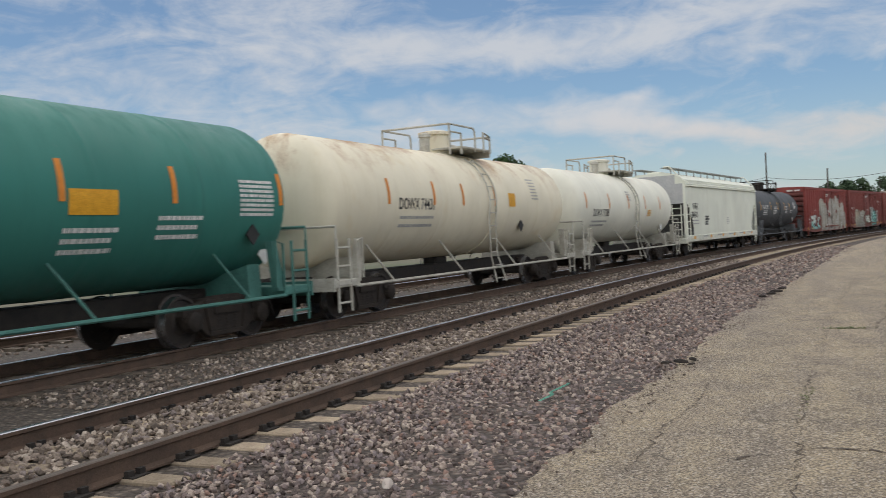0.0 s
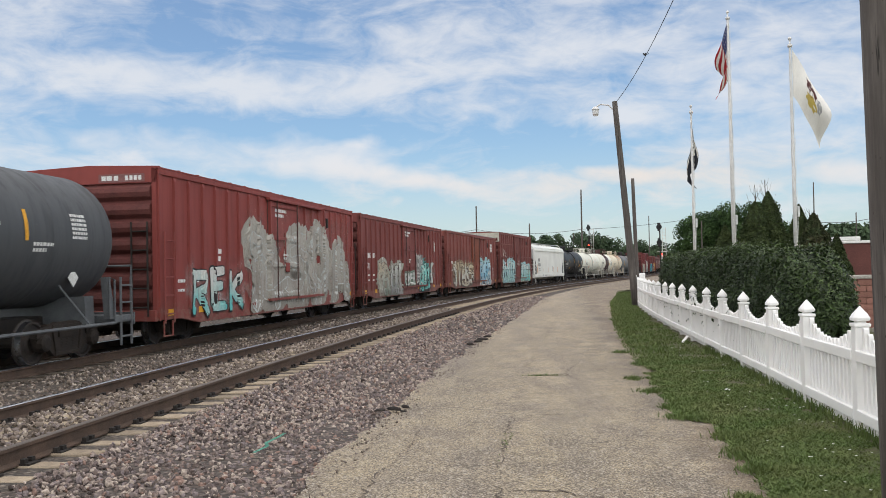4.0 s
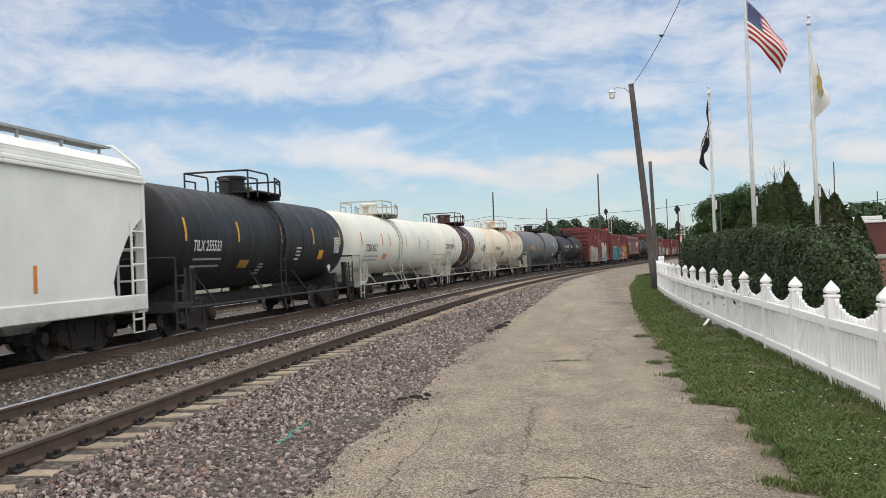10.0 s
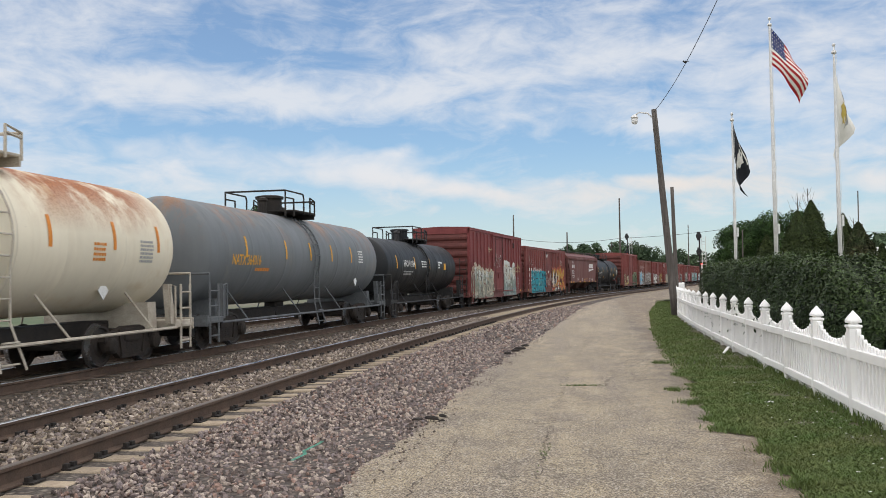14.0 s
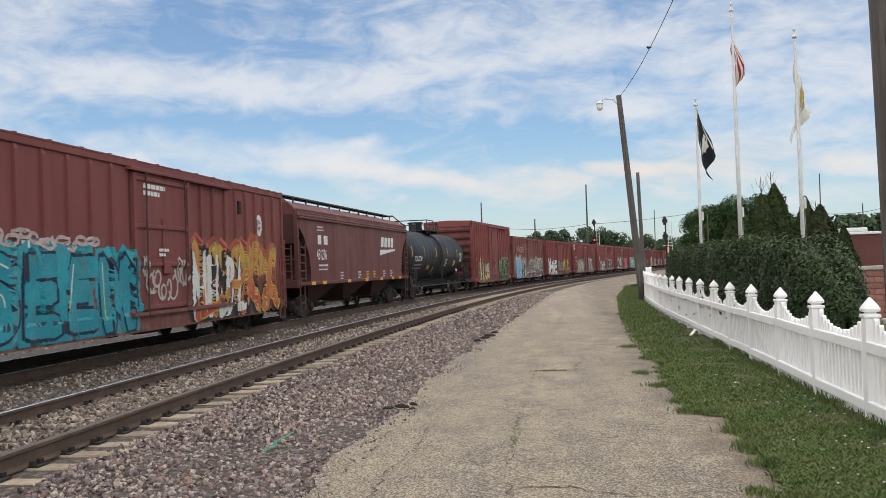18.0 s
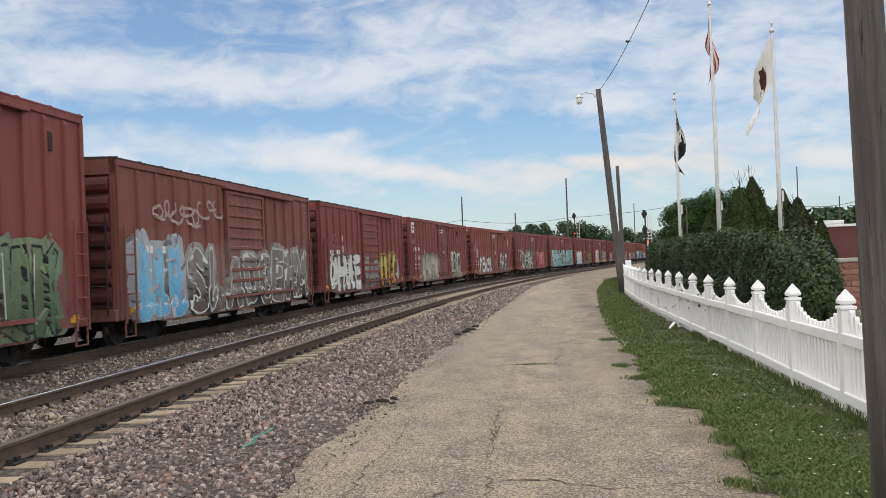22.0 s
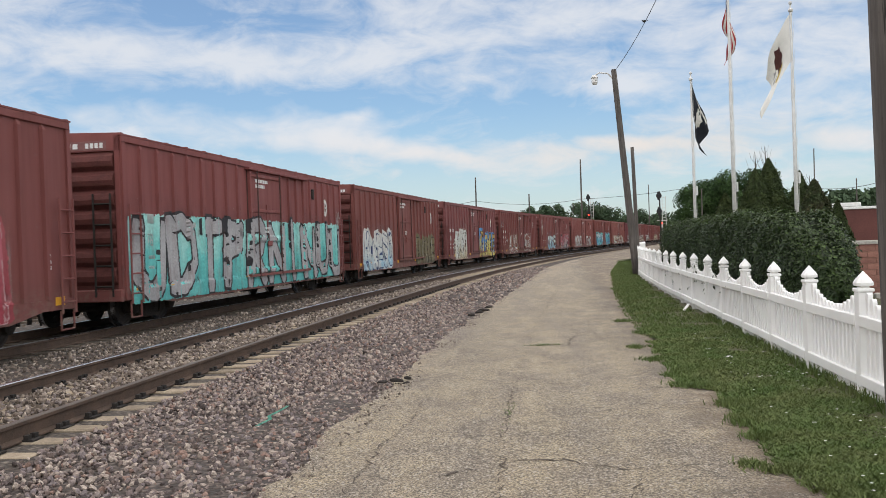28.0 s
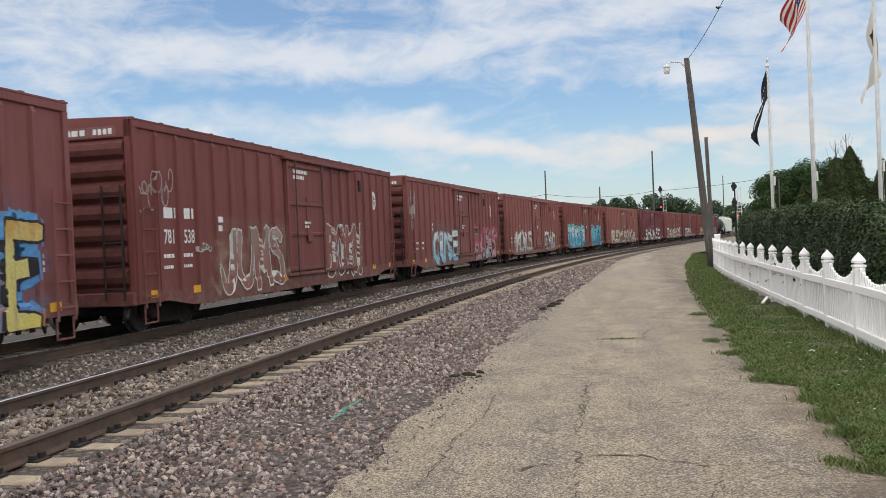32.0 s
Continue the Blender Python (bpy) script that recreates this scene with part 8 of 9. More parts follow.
bare_tree(12.0, 58, 6.9, 1)
bare_tree(12.6, 58, 7.2, 2)
bare_tree(15.7, 60, 5.4, 3)

# ---- flagpoles and flags ----
POLES = ((4.47, 31.3, 7.0, 0.052), (5.48, 29.8, 9.72, 0.068), (6.43, 26.0, 7.85, 0.06))
for x, y, top, r in POLES:
    fp = thing("flagpole", "tapered satin aluminium flagpole with a ball finial", "flagpole", "flagpoles", pose(x, y, 0))
    bm = bmesh.new()
    lathe(bm, [(0, r), (top * 0.5, r * 0.9), (top - 0.25, r * 0.55), (top - 0.22, r * 0.55)], 14, "z")
    part("mast", bm, M_ALU, fp, "", True)
    bm = bmesh.new()
    lathe(bm, [(top - 0.24, 0.06), (top - 0.2, 0.07), (top - 0.16, 0.06), (top - 0.15, 0.022), (top - 0.05, 0.022), (top - 0.03, 0.04), (top, 0.05), (top + 0.035, 0.038), (top + 0.05, 0.008)], 12, "z")
    part("finial", bm, M_ALU, fp, "", True)
    part("halyard", tubes([[(r * 0.55 + 0.02, -0.03, top - 0.2), (r + 0.02, -0.03, 1.1)]], 0.004, 4), M_WHITE, fp)
    part("cleat", boxes((r, r + 0.06, -0.05, 0.05, 2.9, 3.2), bevel=0.01), M_WHITE, fp)

M_CLOTH_RED = matte("red_cloth", (0.42, 0.03, 0.035), (0.34, 0.025, 0.03), 4, 0.85, 120)
M_CLOTH_WHITE = matte("white_cloth", (0.82, 0.80, 0.74), (0.74, 0.72, 0.67), 4, 0.85, 120)
M_CLOTH_BLUE = matte("blue_cloth", (0.03, 0.045, 0.15), (0.025, 0.035, 0.12), 4, 0.85, 120)
M_CLOTH_BLACK = matte("black_cloth", (0.016, 0.018, 0.024), (0.03, 0.032, 0.04), 4, 0.85, 120)
M_CLOTH_BROWN = matte("brown_cloth", (0.1, 0.035, 0.03), (0.07, 0.03, 0.03), 4, 0.85, 120)
M_CLOTH_GOLD = matte("gold_cloth", (0.55, 0.42, 0.1), (0.5, 0.38, 0.12), 4, 0.85, 120)


def cloth_at(u, v, hoist, fly, wide, drop, seed, off=0.0):
    """A point on limp cloth: u from pole to fly, v down the hoist; the fly sags and folds."""
    x = 0.05 + fly * wide * (1.1 * u - 0.1 * u * u)
    z = -v * hoist * (1 - 0.10 * u) - drop * u ** 1.1
    fold = 0.24 * u * math.sin(2.0 * u + 5.2 * v + seed) + 0.06 * u * math.sin(9 * u - 4 * v + seed * 2)
    x -= 0.10 * u * v
    return (x, fold + off, z)


def cloth(name, parent, u0, u1, v0, v1, mat, hoist, fly, wide, drop, seed, off=0.0, nu=10, nv=3):
    vs = [cloth_at(u0 + (u1 - u0) * i / nu, v0 + (v1 - v0) * k / nv, hoist, fly, wide, drop, seed, off) for i in range(nu + 1) for k in range(nv + 1)]
    fs = [(i * (nv + 1) + k, (i + 1) * (nv + 1) + k, (i + 1) * (nv + 1) + k + 1, i * (nv + 1) + k + 1) for i in range(nu) for k in range(nv)]
    return part(name, raw(name, vs, fs, mat, True), None, parent)


def emblem_blob(name, parent, cu, cv, ru, rv, mat, hoist, fly, wide, drop, seed, n=18, rag=0.2):
    """A plain spot on both faces of the cloth."""
    r = random.Random(seed)
    for side in (-0.006, 0.006):
        vs = [cloth_at(cu, cv, hoist, fly, wide, drop, seed, side)]
        for k in range(n):
            q = 1 + rag * math.sin(k * 2.3 + seed)
            a = k * math.tau / n
            vs.append(cloth_at(cu + ru * q * math.cos(a), cv + rv * q * math.sin(a), hoist, fly, wide, drop, seed, side))
        part(name, raw(name, vs, [(0, k + 1, (k + 1) % n + 1) for k in range(n)], mat), None, parent)


FLAGS = []


def flag_thing(pole, label, rows):
    x, y, top, r = POLES[pole]
    f = thing("flag", label, "flag", "", pose(x, y, top - 0.3))
    FLAGS.append((f, (x, y, top - 0.3), rows))
    return f


US = (1.18, 1.9, 0.66, 1.25, 0.4)
us = flag_thing(1, "red, white and blue striped flag hanging limp in light wind", ((0, 43), (0.5, 37), (1, 30), (1.5, 0), (2, 0), (2.5, 56), (3, 110), (3.5, 101), (5, 79), (6, 64), (7, 71), (8, 64), (9, 52), (10, 16), (11, 34), (12, 34), (13, 41), (14, 27), (15.5, 12), (17, 0), (17.5, 30), (18, 72), (19, 59), (20, 83), (21, 75), (22, 78), (23, 71), (24, 70), (27, 83), (28, 79), (29, 83), (30, 100), (31, 115), (32, 112)))
for k in range(13):
    m = M_CLOTH_RED if k % 2 == 0 else M_CLOTH_WHITE
    cloth("stripe", us, 0.4 if k < 7 else 0.0, 1.0, k / 13, (k + 1) / 13, m, *US, nv=1)
cloth("canton", us, 0.0, 0.4, 0.0, 7 / 13, M_CLOTH_BLUE, *US, nu=6, nv=6)
for i in range(6):
    for k in range(5):
        for side in (-0.006, 0.006):
            u, v = 0.035 + i * 0.066, 0.05 + k * 0.105
            vs = []
            for q in range(10):
                rad = 0.026 if q % 2 == 0 else 0.011
                vs.append(cloth_at(u + rad * 0.75 * math.cos(q * 0.628), v + rad * math.sin(q * 0.628), *US, side))
            part("star", raw("star", vs, [tuple(range(10))], M_CLOTH_WHITE), None, us)
IL = (1.3, 1.85, 0.52, 1.6, 1.3)
il = flag_thing(2, "off-white flag with a dark bird emblem and faded lettering", ((0, 104), (0.5, 76), (1, 0), (1.5, 61), (2, 99), (2.5, 24), (3, 0), (3.5, 0), (5, 76), (6, 127), (6.5, 68), (7, 0), (7.5, 76), (8, 156), (9, 149), (10, 64), (11, 83), (12, 70), (13, 68), (14, 64), (17, 73), (18, 73), (19, 81), (20, 83), (21, 110), (22, 116), (23, 76), (24, 104), (27, 129), (28, 125), (28.5, 76), (29, 24), (30, 35), (31, 60), (32, 84)))
cloth("cloth", il, 0.0, 1.0, 0.0, 1.0, M_CLOTH_WHITE, *IL, nu=14, nv=8)
emblem_blob("emblem", il, 0.5, 0.34, 0.13, 0.2, M_CLOTH_BROWN, *IL)
emblem_blob("emblem", il, 0.5, 0.62, 0.15, 0.12, M_CLOTH_GOLD, *IL)
emblem_blob("emblem", il, 0.72, 0.45, 0.07, 0.14, M_GREYPAINT, *IL)
PW = (0.95, 1.5, 0.5, 1.6, 2.6)
pw = flag_thing(0, "black flag with a pale round emblem hanging limp", ((0, 105), (0.5, 108), (1, 80), (2, 86), (3, 86), (6, 72), (7, 72), (8, 68), (9, 84), (10, 100), (11, 63), (12, 63), (13, 53), (14, 53), (17, 35), (18, 48), (19, 68), (20, 58), (21, 86), (22, 72), (23, 35), (24, 0), (26.5, 75), (27, 127), (27.5, 97), (28, 53), (29, 43), (30, 100), (31, 72), (32, 120)))
cloth("cloth", pw, 0.0, 1.0, 0.0, 1.0, M_CLOTH_BLACK, *PW, nu=12, nv=6)
emblem_blob("emblem", pw, 0.5, 0.5, 0.16, 0.2, M_CLOTH_WHITE, *PW)
for v in (0.2, 0.82):
    for side in (-0.006, 0.006):
        vs = [cloth_at(0.25 + 0.5 * i / 6, v + 0.05 * k, *PW, side) for i in range(7) for k in range(2)]
        part("band", raw("band", vs, [(i * 2, i * 2 + 2, i * 2 + 3, i * 2 + 1) for i in range(6)], M_CLOTH_WHITE), None, pw)


# ---- utility poles, wires, bird ----
def utility_pole(label, base, top, r0, r1, extras=True):
    p = thing("utility_pole", label, "utility pole", "utility poles", pose(*base))
    bm = bmesh.new()
    d = Vector(top) - Vector(base)
    n = 10
    pts = [d * (k / n) for k in range(n + 1)]
    pts[0] = pts[0] - d * 0.02
    tube(bm, pts, r0, 18, r1)
    part("shaft", bm, M_POLE, p, "", True)
    return p


near = utility_pole("thick weathered grey-brown wooden utility pole", (1.79, 5.15, 0), (1.66, 5.15, 9.0), 0.108, 0.082)
lamp_pole = utility_pole("leaning wooden street pole with a lamp arm", (3.05, 38.5, 0), (2.4, 38.62, 8.6), 0.16, 0.11)
part("lamp_arm", tubes([[(-0.64, 0.1, 8.15), (-0.9, 0.1, 8.45), (-1.25, 0.1, 8.5), (-1.42, 0.1, 8.4)]], 0.03), M_ALU, lamp_pole)
bm = bmesh.new()
lathe(bm, [(-0.28, 0.09), (-0.2, 0.13), (-0.05, 0.13), (0.0, 0.16), (0.1, 0.08), (0.12, 0.02)], 14, "z", (-1.45, 0.1, 8.3))
part("lamp_head", bm, M_ALU, lamp_pole, "pale grey lamp head with a glass bowl")
utility_pole("plain dark wooden pole beyond the road", (4.5, 55, 0), (4.36, 55, 6.9), 0.13, 0.1)
for x, y, z, r in ((3.5, 150, 14.5, 0.16), (-13.8, 150, 12.3, 0.15), (-6.7, 200, 11.7, 0.2), (3.0, 215, 9.8, 0.16), (20, 210, 13.2, 0.13), (17.2, 64, 4.9, 0.12), (27.5, 78, 7.4, 0.16), (24.4, 70, 5.6, 0.06), (22.2, 72, 5.4, 0.06), (25.7, 62, 4.4, 0.06), (9.3, 62, 4.6, 0.05), (13.3, 50, 5.9, 0.04)):
    utility_pole("distant wooden pole against the sky" if r > 0.1 else "thin distant metal pole", (x, y, -0.35), (x + 0.05, y, z), r, r * 0.7)


def wire(label, a, b, sag, r):
    pts = []
    for k in range(25):
        u = k / 24
        p = Vector(a).lerp(Vector(b), u)
        p.z -= sag * 4 * u * (1 - u)
        pts.append(p)
    bm = bmesh.new()
    tube(bm, pts, r, 5)
    return solid("overhead_wire", bm, M_BLACK, label, "wire")


wire("thin black wire running from pole to pole", (2.4, 38.6, 8.5), (4.3, 5.0, 12.5), 1.38, 0.011)
wire("thin wire across the far skyline", (-40, 150, 7.6), (-13.8, 150, 8.4), 0.8, 0.03)
wire("thin wire across the far skyline", (-13.8, 150, 8.4), (3.5, 150, 8.0), 0.7, 0.03)
wire("thin wire across the far skyline", (3.5, 150, 8.0), (28, 150, 10.2), 0.5, 0.03)
wire("thin wire across the town street", (17.2, 64, 4.4), (27.5, 78, 5.9), 0.4, 0.02)


def bird(x, y, z):
    b = thing("bird", "small dark bird perched on the wire", "bird", "", pose(x, y, z, 0, 0, 40) @ Matrix.Scale(0.75, 4))
    bm = bmesh.new()
    lathe(bm, [(-0.09, 0.01), (-0.05, 0.045), (0.02, 0.055), (0.08, 0.035), (0.1, 0.01)], 10, "y", (0, 0, 0.05))
    part("body", bm, M_BLACK, b, "", True)
    bm = bmesh.new()
    lathe(bm, [(0.07, 0.005), (0.09, 0.032), (0.12, 0.034), (0.145, 0.015), (0.175, 0.003)], 8, "y", (0, 0, 0.1))
    part("head", bm, M_BLACK, b, "", True)
    part("tail", boxes((-0.022, 0.022, -0.2, -0.07, 0.03, 0.045)), M_BLACK, b)


bird(2.89, 30.0, 8.5)


# ---- railway signals ----
M_SIGNAL_RED = glow("signal_red", (1.0, 0.06, 0.03), 2.5)


def signal(x, y, heads, label, red=None):
    s = thing("railway_signal", label, "signal", "signals", pose(x, y, -0.3))
    top = max(heads) + 0.9
    part("mast", tubes([[(0, 0, 0), (0, 0, top)]], 0.09), M_STEEL_DARK, s)
    part("ladder", ladder_mesh("ladder", 0.55, 0.25, 0.2, top - 0.6, 0.45, 16, M_ALU, False, 0.03), None, s)
    part("platform", boxes((-0.3, 0.9, 0.1, 0.7, min(heads) - 0.9, min(heads) - 0.82)), M_ALU, s)
    for z in heads:
        bm = bmesh.new()
        lathe(bm, [(0, 0.36), (0.06, 0.36)], 20, "y", (-0.1, -0.25, z + 0.35))
        hd = part("signal_head", bm, M_BLACK, s, "black round target with hooded lamps")
        box_ = boxes((-0.28, 0.08, -0.2, 0.15, z - 0.2, z + 0.9), bevel=0.05)
        part("lamp_case", box_, M_BLACK, hd)
        for k, m in enumerate((M_STEEL_DARK if z != red else M_SIGNAL_RED, M_STEEL_DARK)):
            bm = bmesh.new()
            lathe(bm, [(-0.06, 0.13), (0.0, 0.14)], 14, "y", (-0.1, -0.26, z + 0.0 + 0.6 * k))
            part("lens", bm, m, hd)
            bm = bmesh.new()
            lathe(bm, [(-0.35, 0.17), (-0.05, 0.17)], 14, "y", (-0.1, -0.25, z + 0.02 + 0.6 * k))
            part("hood", bm, M_BLACK, hd) if k else None
    return s


signal(12.8, 120, (4.7, 6.7), "black two-headed railway signal on a mast with a ladder")
signal(5.0, 160, (5.9, 8.6), "black two-headed railway signal beyond the train", 5.9)
s = thing("crossing_light", "red crossing light on a short post", "signal", "", pose(13.0, 120, -0.3))
part("post", tubes([[(0, 0, 0), (0, 0, 3.6)]], 0.06), M_ALU, s)
bm = bmesh.new()
lathe(bm, [(-0.12, 0.06), (-0.06, 0.1), (0.0, 0.1)], 14, "y", (0, -0.1, 3.5))
part("lens", bm, M_SIGNAL_RED, s)

# ---- brick buildings, low wall, parked vehicles ----
M_BRICK = matte("red_brick", (0.13, 0.05, 0.042), (0.10, 0.042, 0.036), 0.8, 0.9, 18, 0.3, vary=0.14)
M_PINK = matte("pink_block", (0.31, 0.155, 0.12), (0.24, 0.115, 0.088), 3, 0.9, 25, 0.3, vary=0.16)
M_MORTAR = matte("mortar", (0.27, 0.165, 0.125), (0.23, 0.14, 0.105), 6, 0.95)
M_CONC = matte("pale_concrete", (0.46, 0.43, 0.38), (0.36, 0.34, 0.3), 2, 0.9, 25, 0.3)
M_GLASS = matte("dark_window", (0.02, 0.025, 0.03), (0.04, 0.045, 0.05), 4, 0.15)


def brick_building():
    b = thing("brick_building", "long low red brick building with a white flat roof edge", "building", "", pose(12.9, 45, -0.35))
    part("wall", boxes((0, 26, 0, 14, 0, 2.85)), M_BRICK, b)
    part("roof", boxes((0.1, 25.9, 0.1, 13.9, 2.8, 2.9)), M_CONC, b)
    part("parapet", boxes((-0.08, 26.1, -0.08, 0.25, 2.87, 2.99), bevel=0.02), M_WHITE, b, "white metal parapet")
    part("parapet", boxes((-0.08, 0.25, 0.25, 14, 2.87, 2.99), bevel=0.02), M_WHITE, b)
    part("roof_unit", boxes((0.2, 1.3, 0.4, 2.0, 3.0, 3.2), bevel=0.03), M_WHITE, b)
    part("downpipe", tubes([[(3.4, -0.08, 0.1), (3.4, -0.08, 2.8)]], 0.05), M_ALU, b)
    part("lamp", boxes((3.2, 3.5, -0.2, -0.05, 1.3, 1.6), bevel=0.02), M_ALU, b)
    part("vine", raw("vine", *vine_leaves(), M_TREE_LEAF), None, b)
    for x in (7, 11, 15, 19):
        w = part("window", boxes((x, x + 1.4, -0.03, 0.05, 1.1, 2.2)), M_GLASS, b)
        part("sill", boxes((x - 0.1, x + 1.5, -0.1, 0.02, 1.0, 1.1)), M_CONC, w)


def vine_leaves():
    rr = np.random.default_rng(77)
    P = [(rr.uniform(4.0, 6.5), -0.1 + rr.normal(0, 0.05), 2.8 - abs(rr.normal(0, 0.5))) for _ in range(1500)]
    return leaf_cloud(P, [(0, -1, 0.2)] * len(P), 0.12, rr)


brick_building()


def block_wall():
    w = thing("block_wall", "low pink-brown block wall with a pale stone cap", "wall", "", pose(7.2, 24.0, -0.05))
    part("core", boxes((0.01, 4.9, 0.02, 0.28, 0, 1.2)), M_MORTAR, w)
    part("cap", boxes((-0.04, 4.95, -0.05, 0.33, 1.24, 1.34), bevel=0.015), M_CONC, w, "pale stone cap")
    bl = mesh_of("block", boxes((-0.195, 0.195, -0.03, 0.0, -0.072, 0.072), bevel=0.006), M_PINK)
    for r in range(8):
        for k in range(12):
            ob = part("block", bl, None, w)
            ob.location = (0.2 + k * 0.4 + (0.2 if r % 2 else 0.0), 0.02, 0.078 + r * 0.152)
    return w


block_wall()
solid("kerb", boxes((7.0, 26, 21.6, 21.8, -0.3, 0.12), bevel=0.02), M_CONC, "pale concrete kerb by the car park", "kerb", kind="structure")
vs = [(5.2, 30.5, -0.02), (60, 30.5, -0.02), (60, 75, -0.02), (7.5, 75, -0.02)]
tagged(new("car_park", raw("car_park", vs, [(0, 1, 2, 3)], M_CONC)), "pale worn concrete car park", "pavement", kind="structure")
M_CARWHITE = matte("white_car_paint", (0.7, 0.71, 0.72), (0.62, 0.63, 0.64), 2, 0.3)
M_CARBLUE = matte("blue_grey_car_paint", (0.06, 0.08, 0.11), (0.075, 0.095, 0.125), 2, 0.3)
M_RUBBER = matte("rubber", (0.015, 0.015, 0.015), (0.03, 0.03, 0.03), 9, 0.9)


def vehicle(name, label, category, x, y, rot, paint, outline, glass, L, W=0.92, wheels=(0.9, -0.9)):
    v = thing(name, label, category, "parked vehicles", pose(x, y, -0.02, 0, 0, rot))
    bm = bmesh.new()
    prism(bm, outline, -W, W)
    bmesh.ops.bevel(bm, geom=bm.edges[:], offset=0.05, segments=2, affect="EDGES")
    part("body", bm, paint, v, "", False)
    for sx in (-1, 1):
        for g in glass:
            bm = bmesh.new()
            prism(bm, g, *sorted((sx * (W - 0.01), sx * (W + 0.008))))
            part("window", bm, M_GLASS, v)
        for wy in wheels:
            bm = bmesh.new()
            lathe(bm, [(-0.1, 0.2), (-0.1, 0.32), (0.1, 0.32), (0.1, 0.2)], 18, "x", (sx * (W - 0.08), wy, 0.32))
            wh = part("wheel", bm, M_RUBBER, v)
            bm = bmesh.new()
            lathe(bm, [(0.0, 0.19), (0.03, 0.19)], 14, "x", (sx * (W + 0.0), wy, 0.32))
            part("rim", bm, M_ALU, wh)
        part("lamp", boxes(tuple(sorted((sx * (W - 0.3), sx * (W - 0.05)))) + (-L / 2 - 0.005, -L / 2 + 0.05, 0.7, 0.85)), M_RED, v)
    return v


PICK = [(-2.6, 0.4), (2.6, 0.4), (2.65, 0.95), (1.2, 1.05), (0.75, 1.62), (-0.55, 1.62), (-0.75, 1.05), (-2.6, 1.05)]
vehicle("pickup_truck", "white pickup truck parked in the car park", "pickup truck", 21.9, 59, -80, M_CARWHITE, PICK, ([(0.05, 1.1), (0.95, 1.1), (0.68, 1.5), (0.05, 1.5)], [(-0.6, 1.1), (-0.05, 1.1), (-0.05, 1.5), (-0.5, 1.5)]), 5.2, 0.95, (1.65, -1.6))
VAN = [(-2.4, 0.35), (2.4, 0.35), (2.45, 0.85), (1.75, 1.05), (0.95, 1.65), (-2.2, 1.68), (-2.42, 1.1)]
vehicle("minivan", "blue-grey minivan parked beside the pickup", "van", 18.9, 50.5, -85, M_CARBLUE, VAN, ([(0.25, 1.08), (1.3, 1.08), (0.85, 1.5), (0.25, 1.52)], [(-0.95, 1.08), (0.1, 1.08), (0.1, 1.52), (-0.95, 1.54)], [(-2.1, 1.08), (-1.1, 1.08), (-1.1, 1.54), (-2.0, 1.54)]), 4.8, 0.9, (1.5, -1.5))


# ---- litter ----
def chunk(name, label, pts, mat, seed):
    """A few flat broken lumps lying together."""
    r = random.Random(seed)
    t = thing(name, label, name.split("_")[-1])
    for x, y, l, w, h in pts:
        bm = bmesh.new()
        bmesh.ops.create_icosphere(bm, subdivisions=2, radius=1.0)
        for v in bm.verts:
            q = 1 + 0.35 * noise.noise(v.co * 1.7 + Vector((seed, x, y)))
            v.co = Vector((v.co.x * l * q, v.co.y * w * q, max(v.co.z, -0.3) * h * q))
        ob = part("lump", bm, mat, t)
        ob.matrix_basis = pose(x, y, 0.012, 0, 0, r.uniform(0, 180))


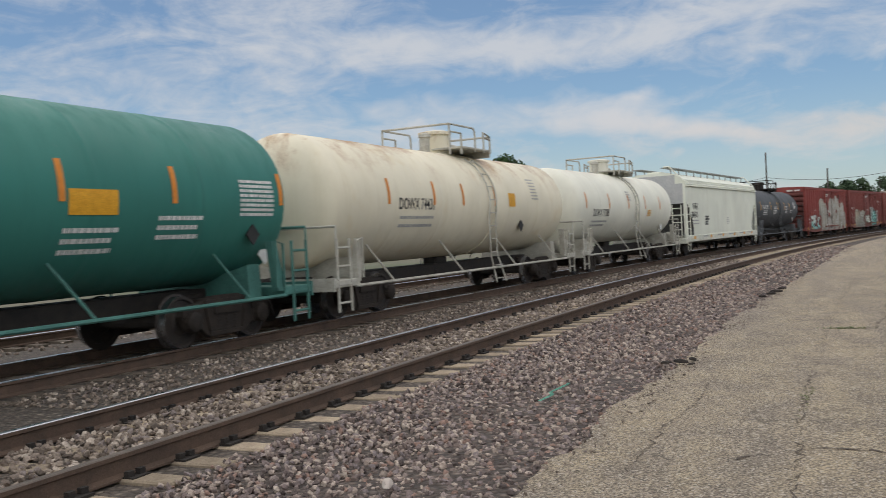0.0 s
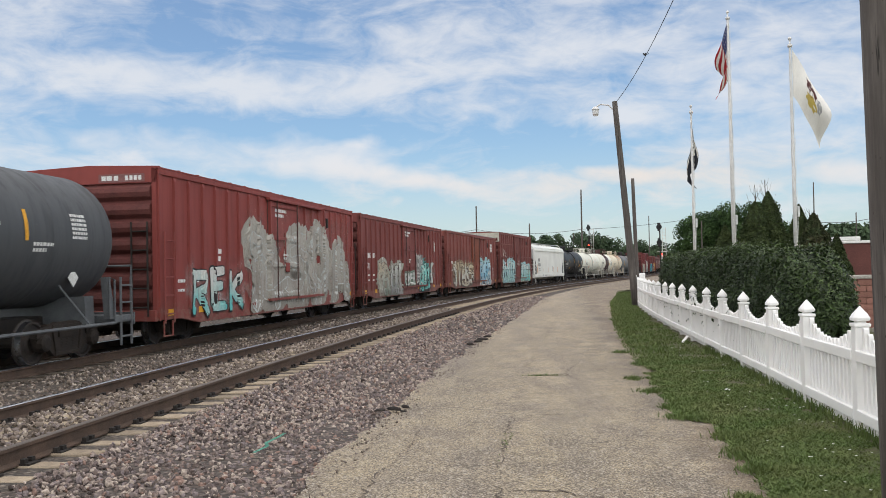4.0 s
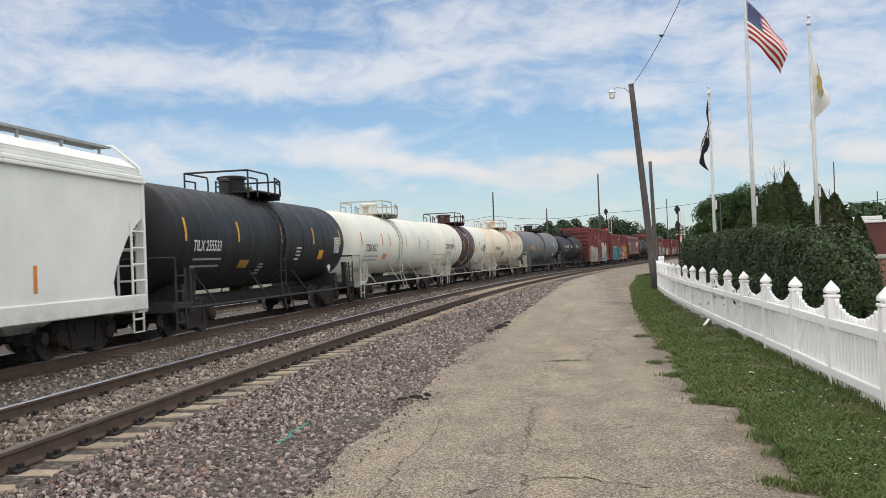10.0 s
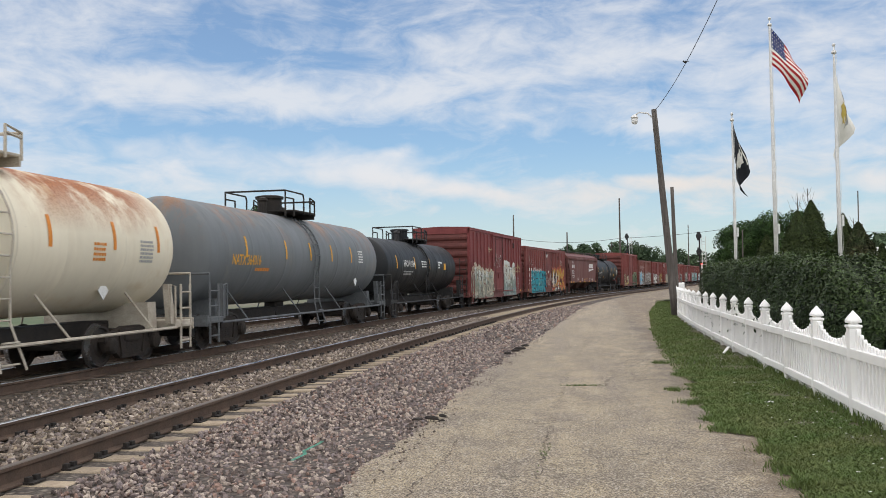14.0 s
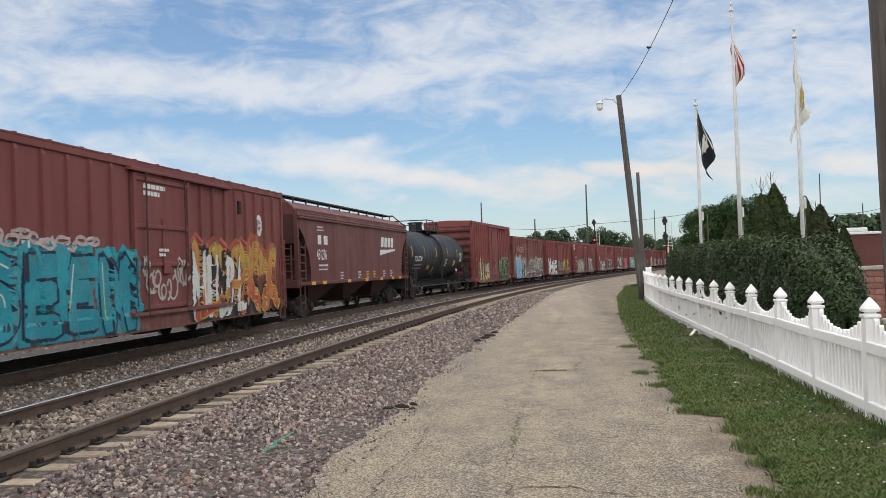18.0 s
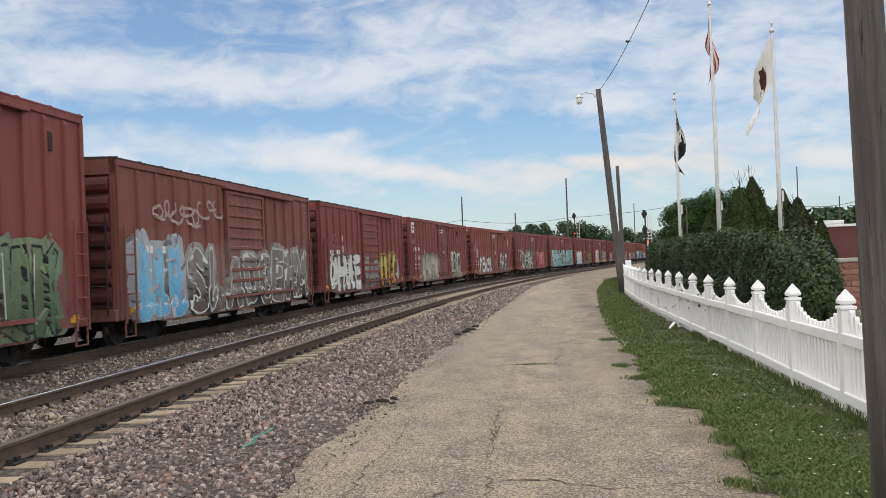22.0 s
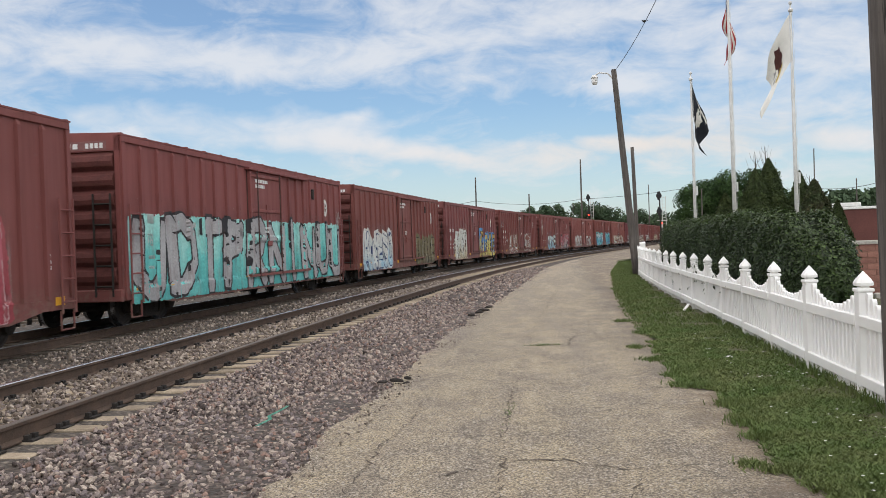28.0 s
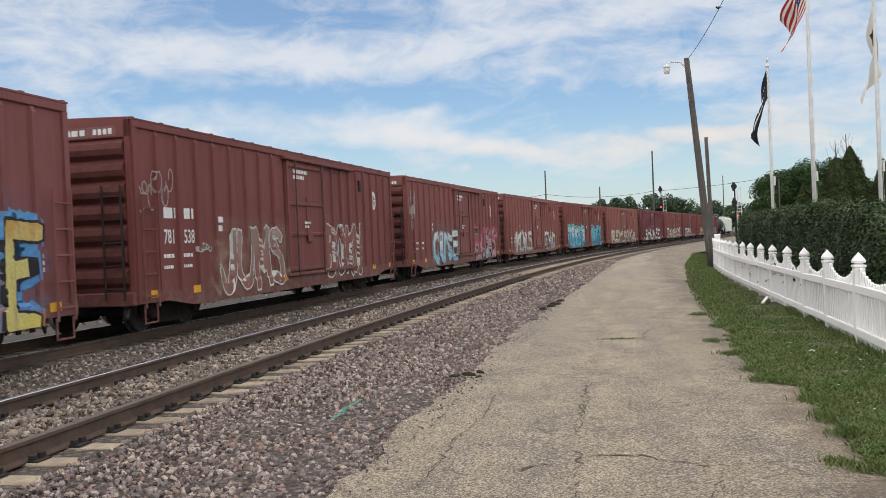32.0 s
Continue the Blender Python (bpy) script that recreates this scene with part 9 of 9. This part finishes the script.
M_LUMP = matte("tarry_lump", (0.025, 0.022, 0.02), (0.05, 0.042, 0.036), 12, 0.9, 60, 0.5)
chunk("asphalt_debris", "dark broken asphalt lumps at the road edge", ((-2.12, 10.32, 0.070, 0.030, 0.024), (-1.98, 10.42, 0.112, 0.036, 0.032), (-1.88, 10.6, 0.070, 0.030, 0.028), (-1.83, 10.25, 0.056, 0.018, 0.016)), M_LUMP, 1)
chunk("asphalt_debris", "row of dark asphalt crumbs along the road edge", ((-2.0, 19.6, 0.084, 0.048, 0.040), (-1.9, 20.3, 0.098, 0.048, 0.048), (-1.84, 20.9, 0.140, 0.060, 0.048), (-1.8, 21.8, 0.098, 0.054, 0.040)), M_LUMP, 2)
bm = bmesh.new()
pts = [(-2.78, 8.78, 0.03), (-2.74, 8.5, 0.05), (-2.8, 8.25, 0.03), (-2.72, 8.05, 0.04), (-2.78, 7.85, 0.02)]
for a, b in zip(pts, pts[1:]):
    a, b = Vector(a), Vector(b)
    d = (b - a).cross(Vector((0, 0, 1))).normalized() * 0.018
    bm.faces.new([bm.verts.new(p) for p in (a - d, b - d, b + d, a + d)])
bmesh.ops.solidify(bm, geom=bm.faces[:], thickness=0.006)
solid("plastic_strap", bm, matte("green_plastic", (0.12, 0.42, 0.3), (0.1, 0.36, 0.26), 9, 0.4), "bright green plastic strap lying on the ballast", "strap")
chunk("paper_scrap", "crumpled pale paper on the ballast", ((-2.82, 5.05, 0.09, 0.035, 0.03),), matte("dirty_paper", (0.4, 0.34, 0.3), (0.5, 0.45, 0.4), 12, 0.8), 5)
chunk("paper_scrap", "small white paper scrap in the grass", ((2.05, 11.9, 0.06, 0.04, 0.03),), M_WHITE, 6)


def motions():
    """The train rolls past at a steady speed along the line; the flags swing about their poles."""
    for car, s0 in TRAIN:
        rows = []
        for t in range(33):
            s = s0 - SPEED * t
            xa, ya, _ = on_track(s - 4.5)
            xb, yb, _ = on_track(s + 4.5)
            rows.append((float(t), pose((xa + xb) / 2, (ya + yb) / 2, RAIL_Z, 0, 0, -math.degrees(math.atan2(xb - xa, yb - ya)))))
        walk(car, rows)
    for f, at, rows in FLAGS:
        walk(f, [(t, pose(*at, 0, 0, a)) for t, a in rows])


motions()
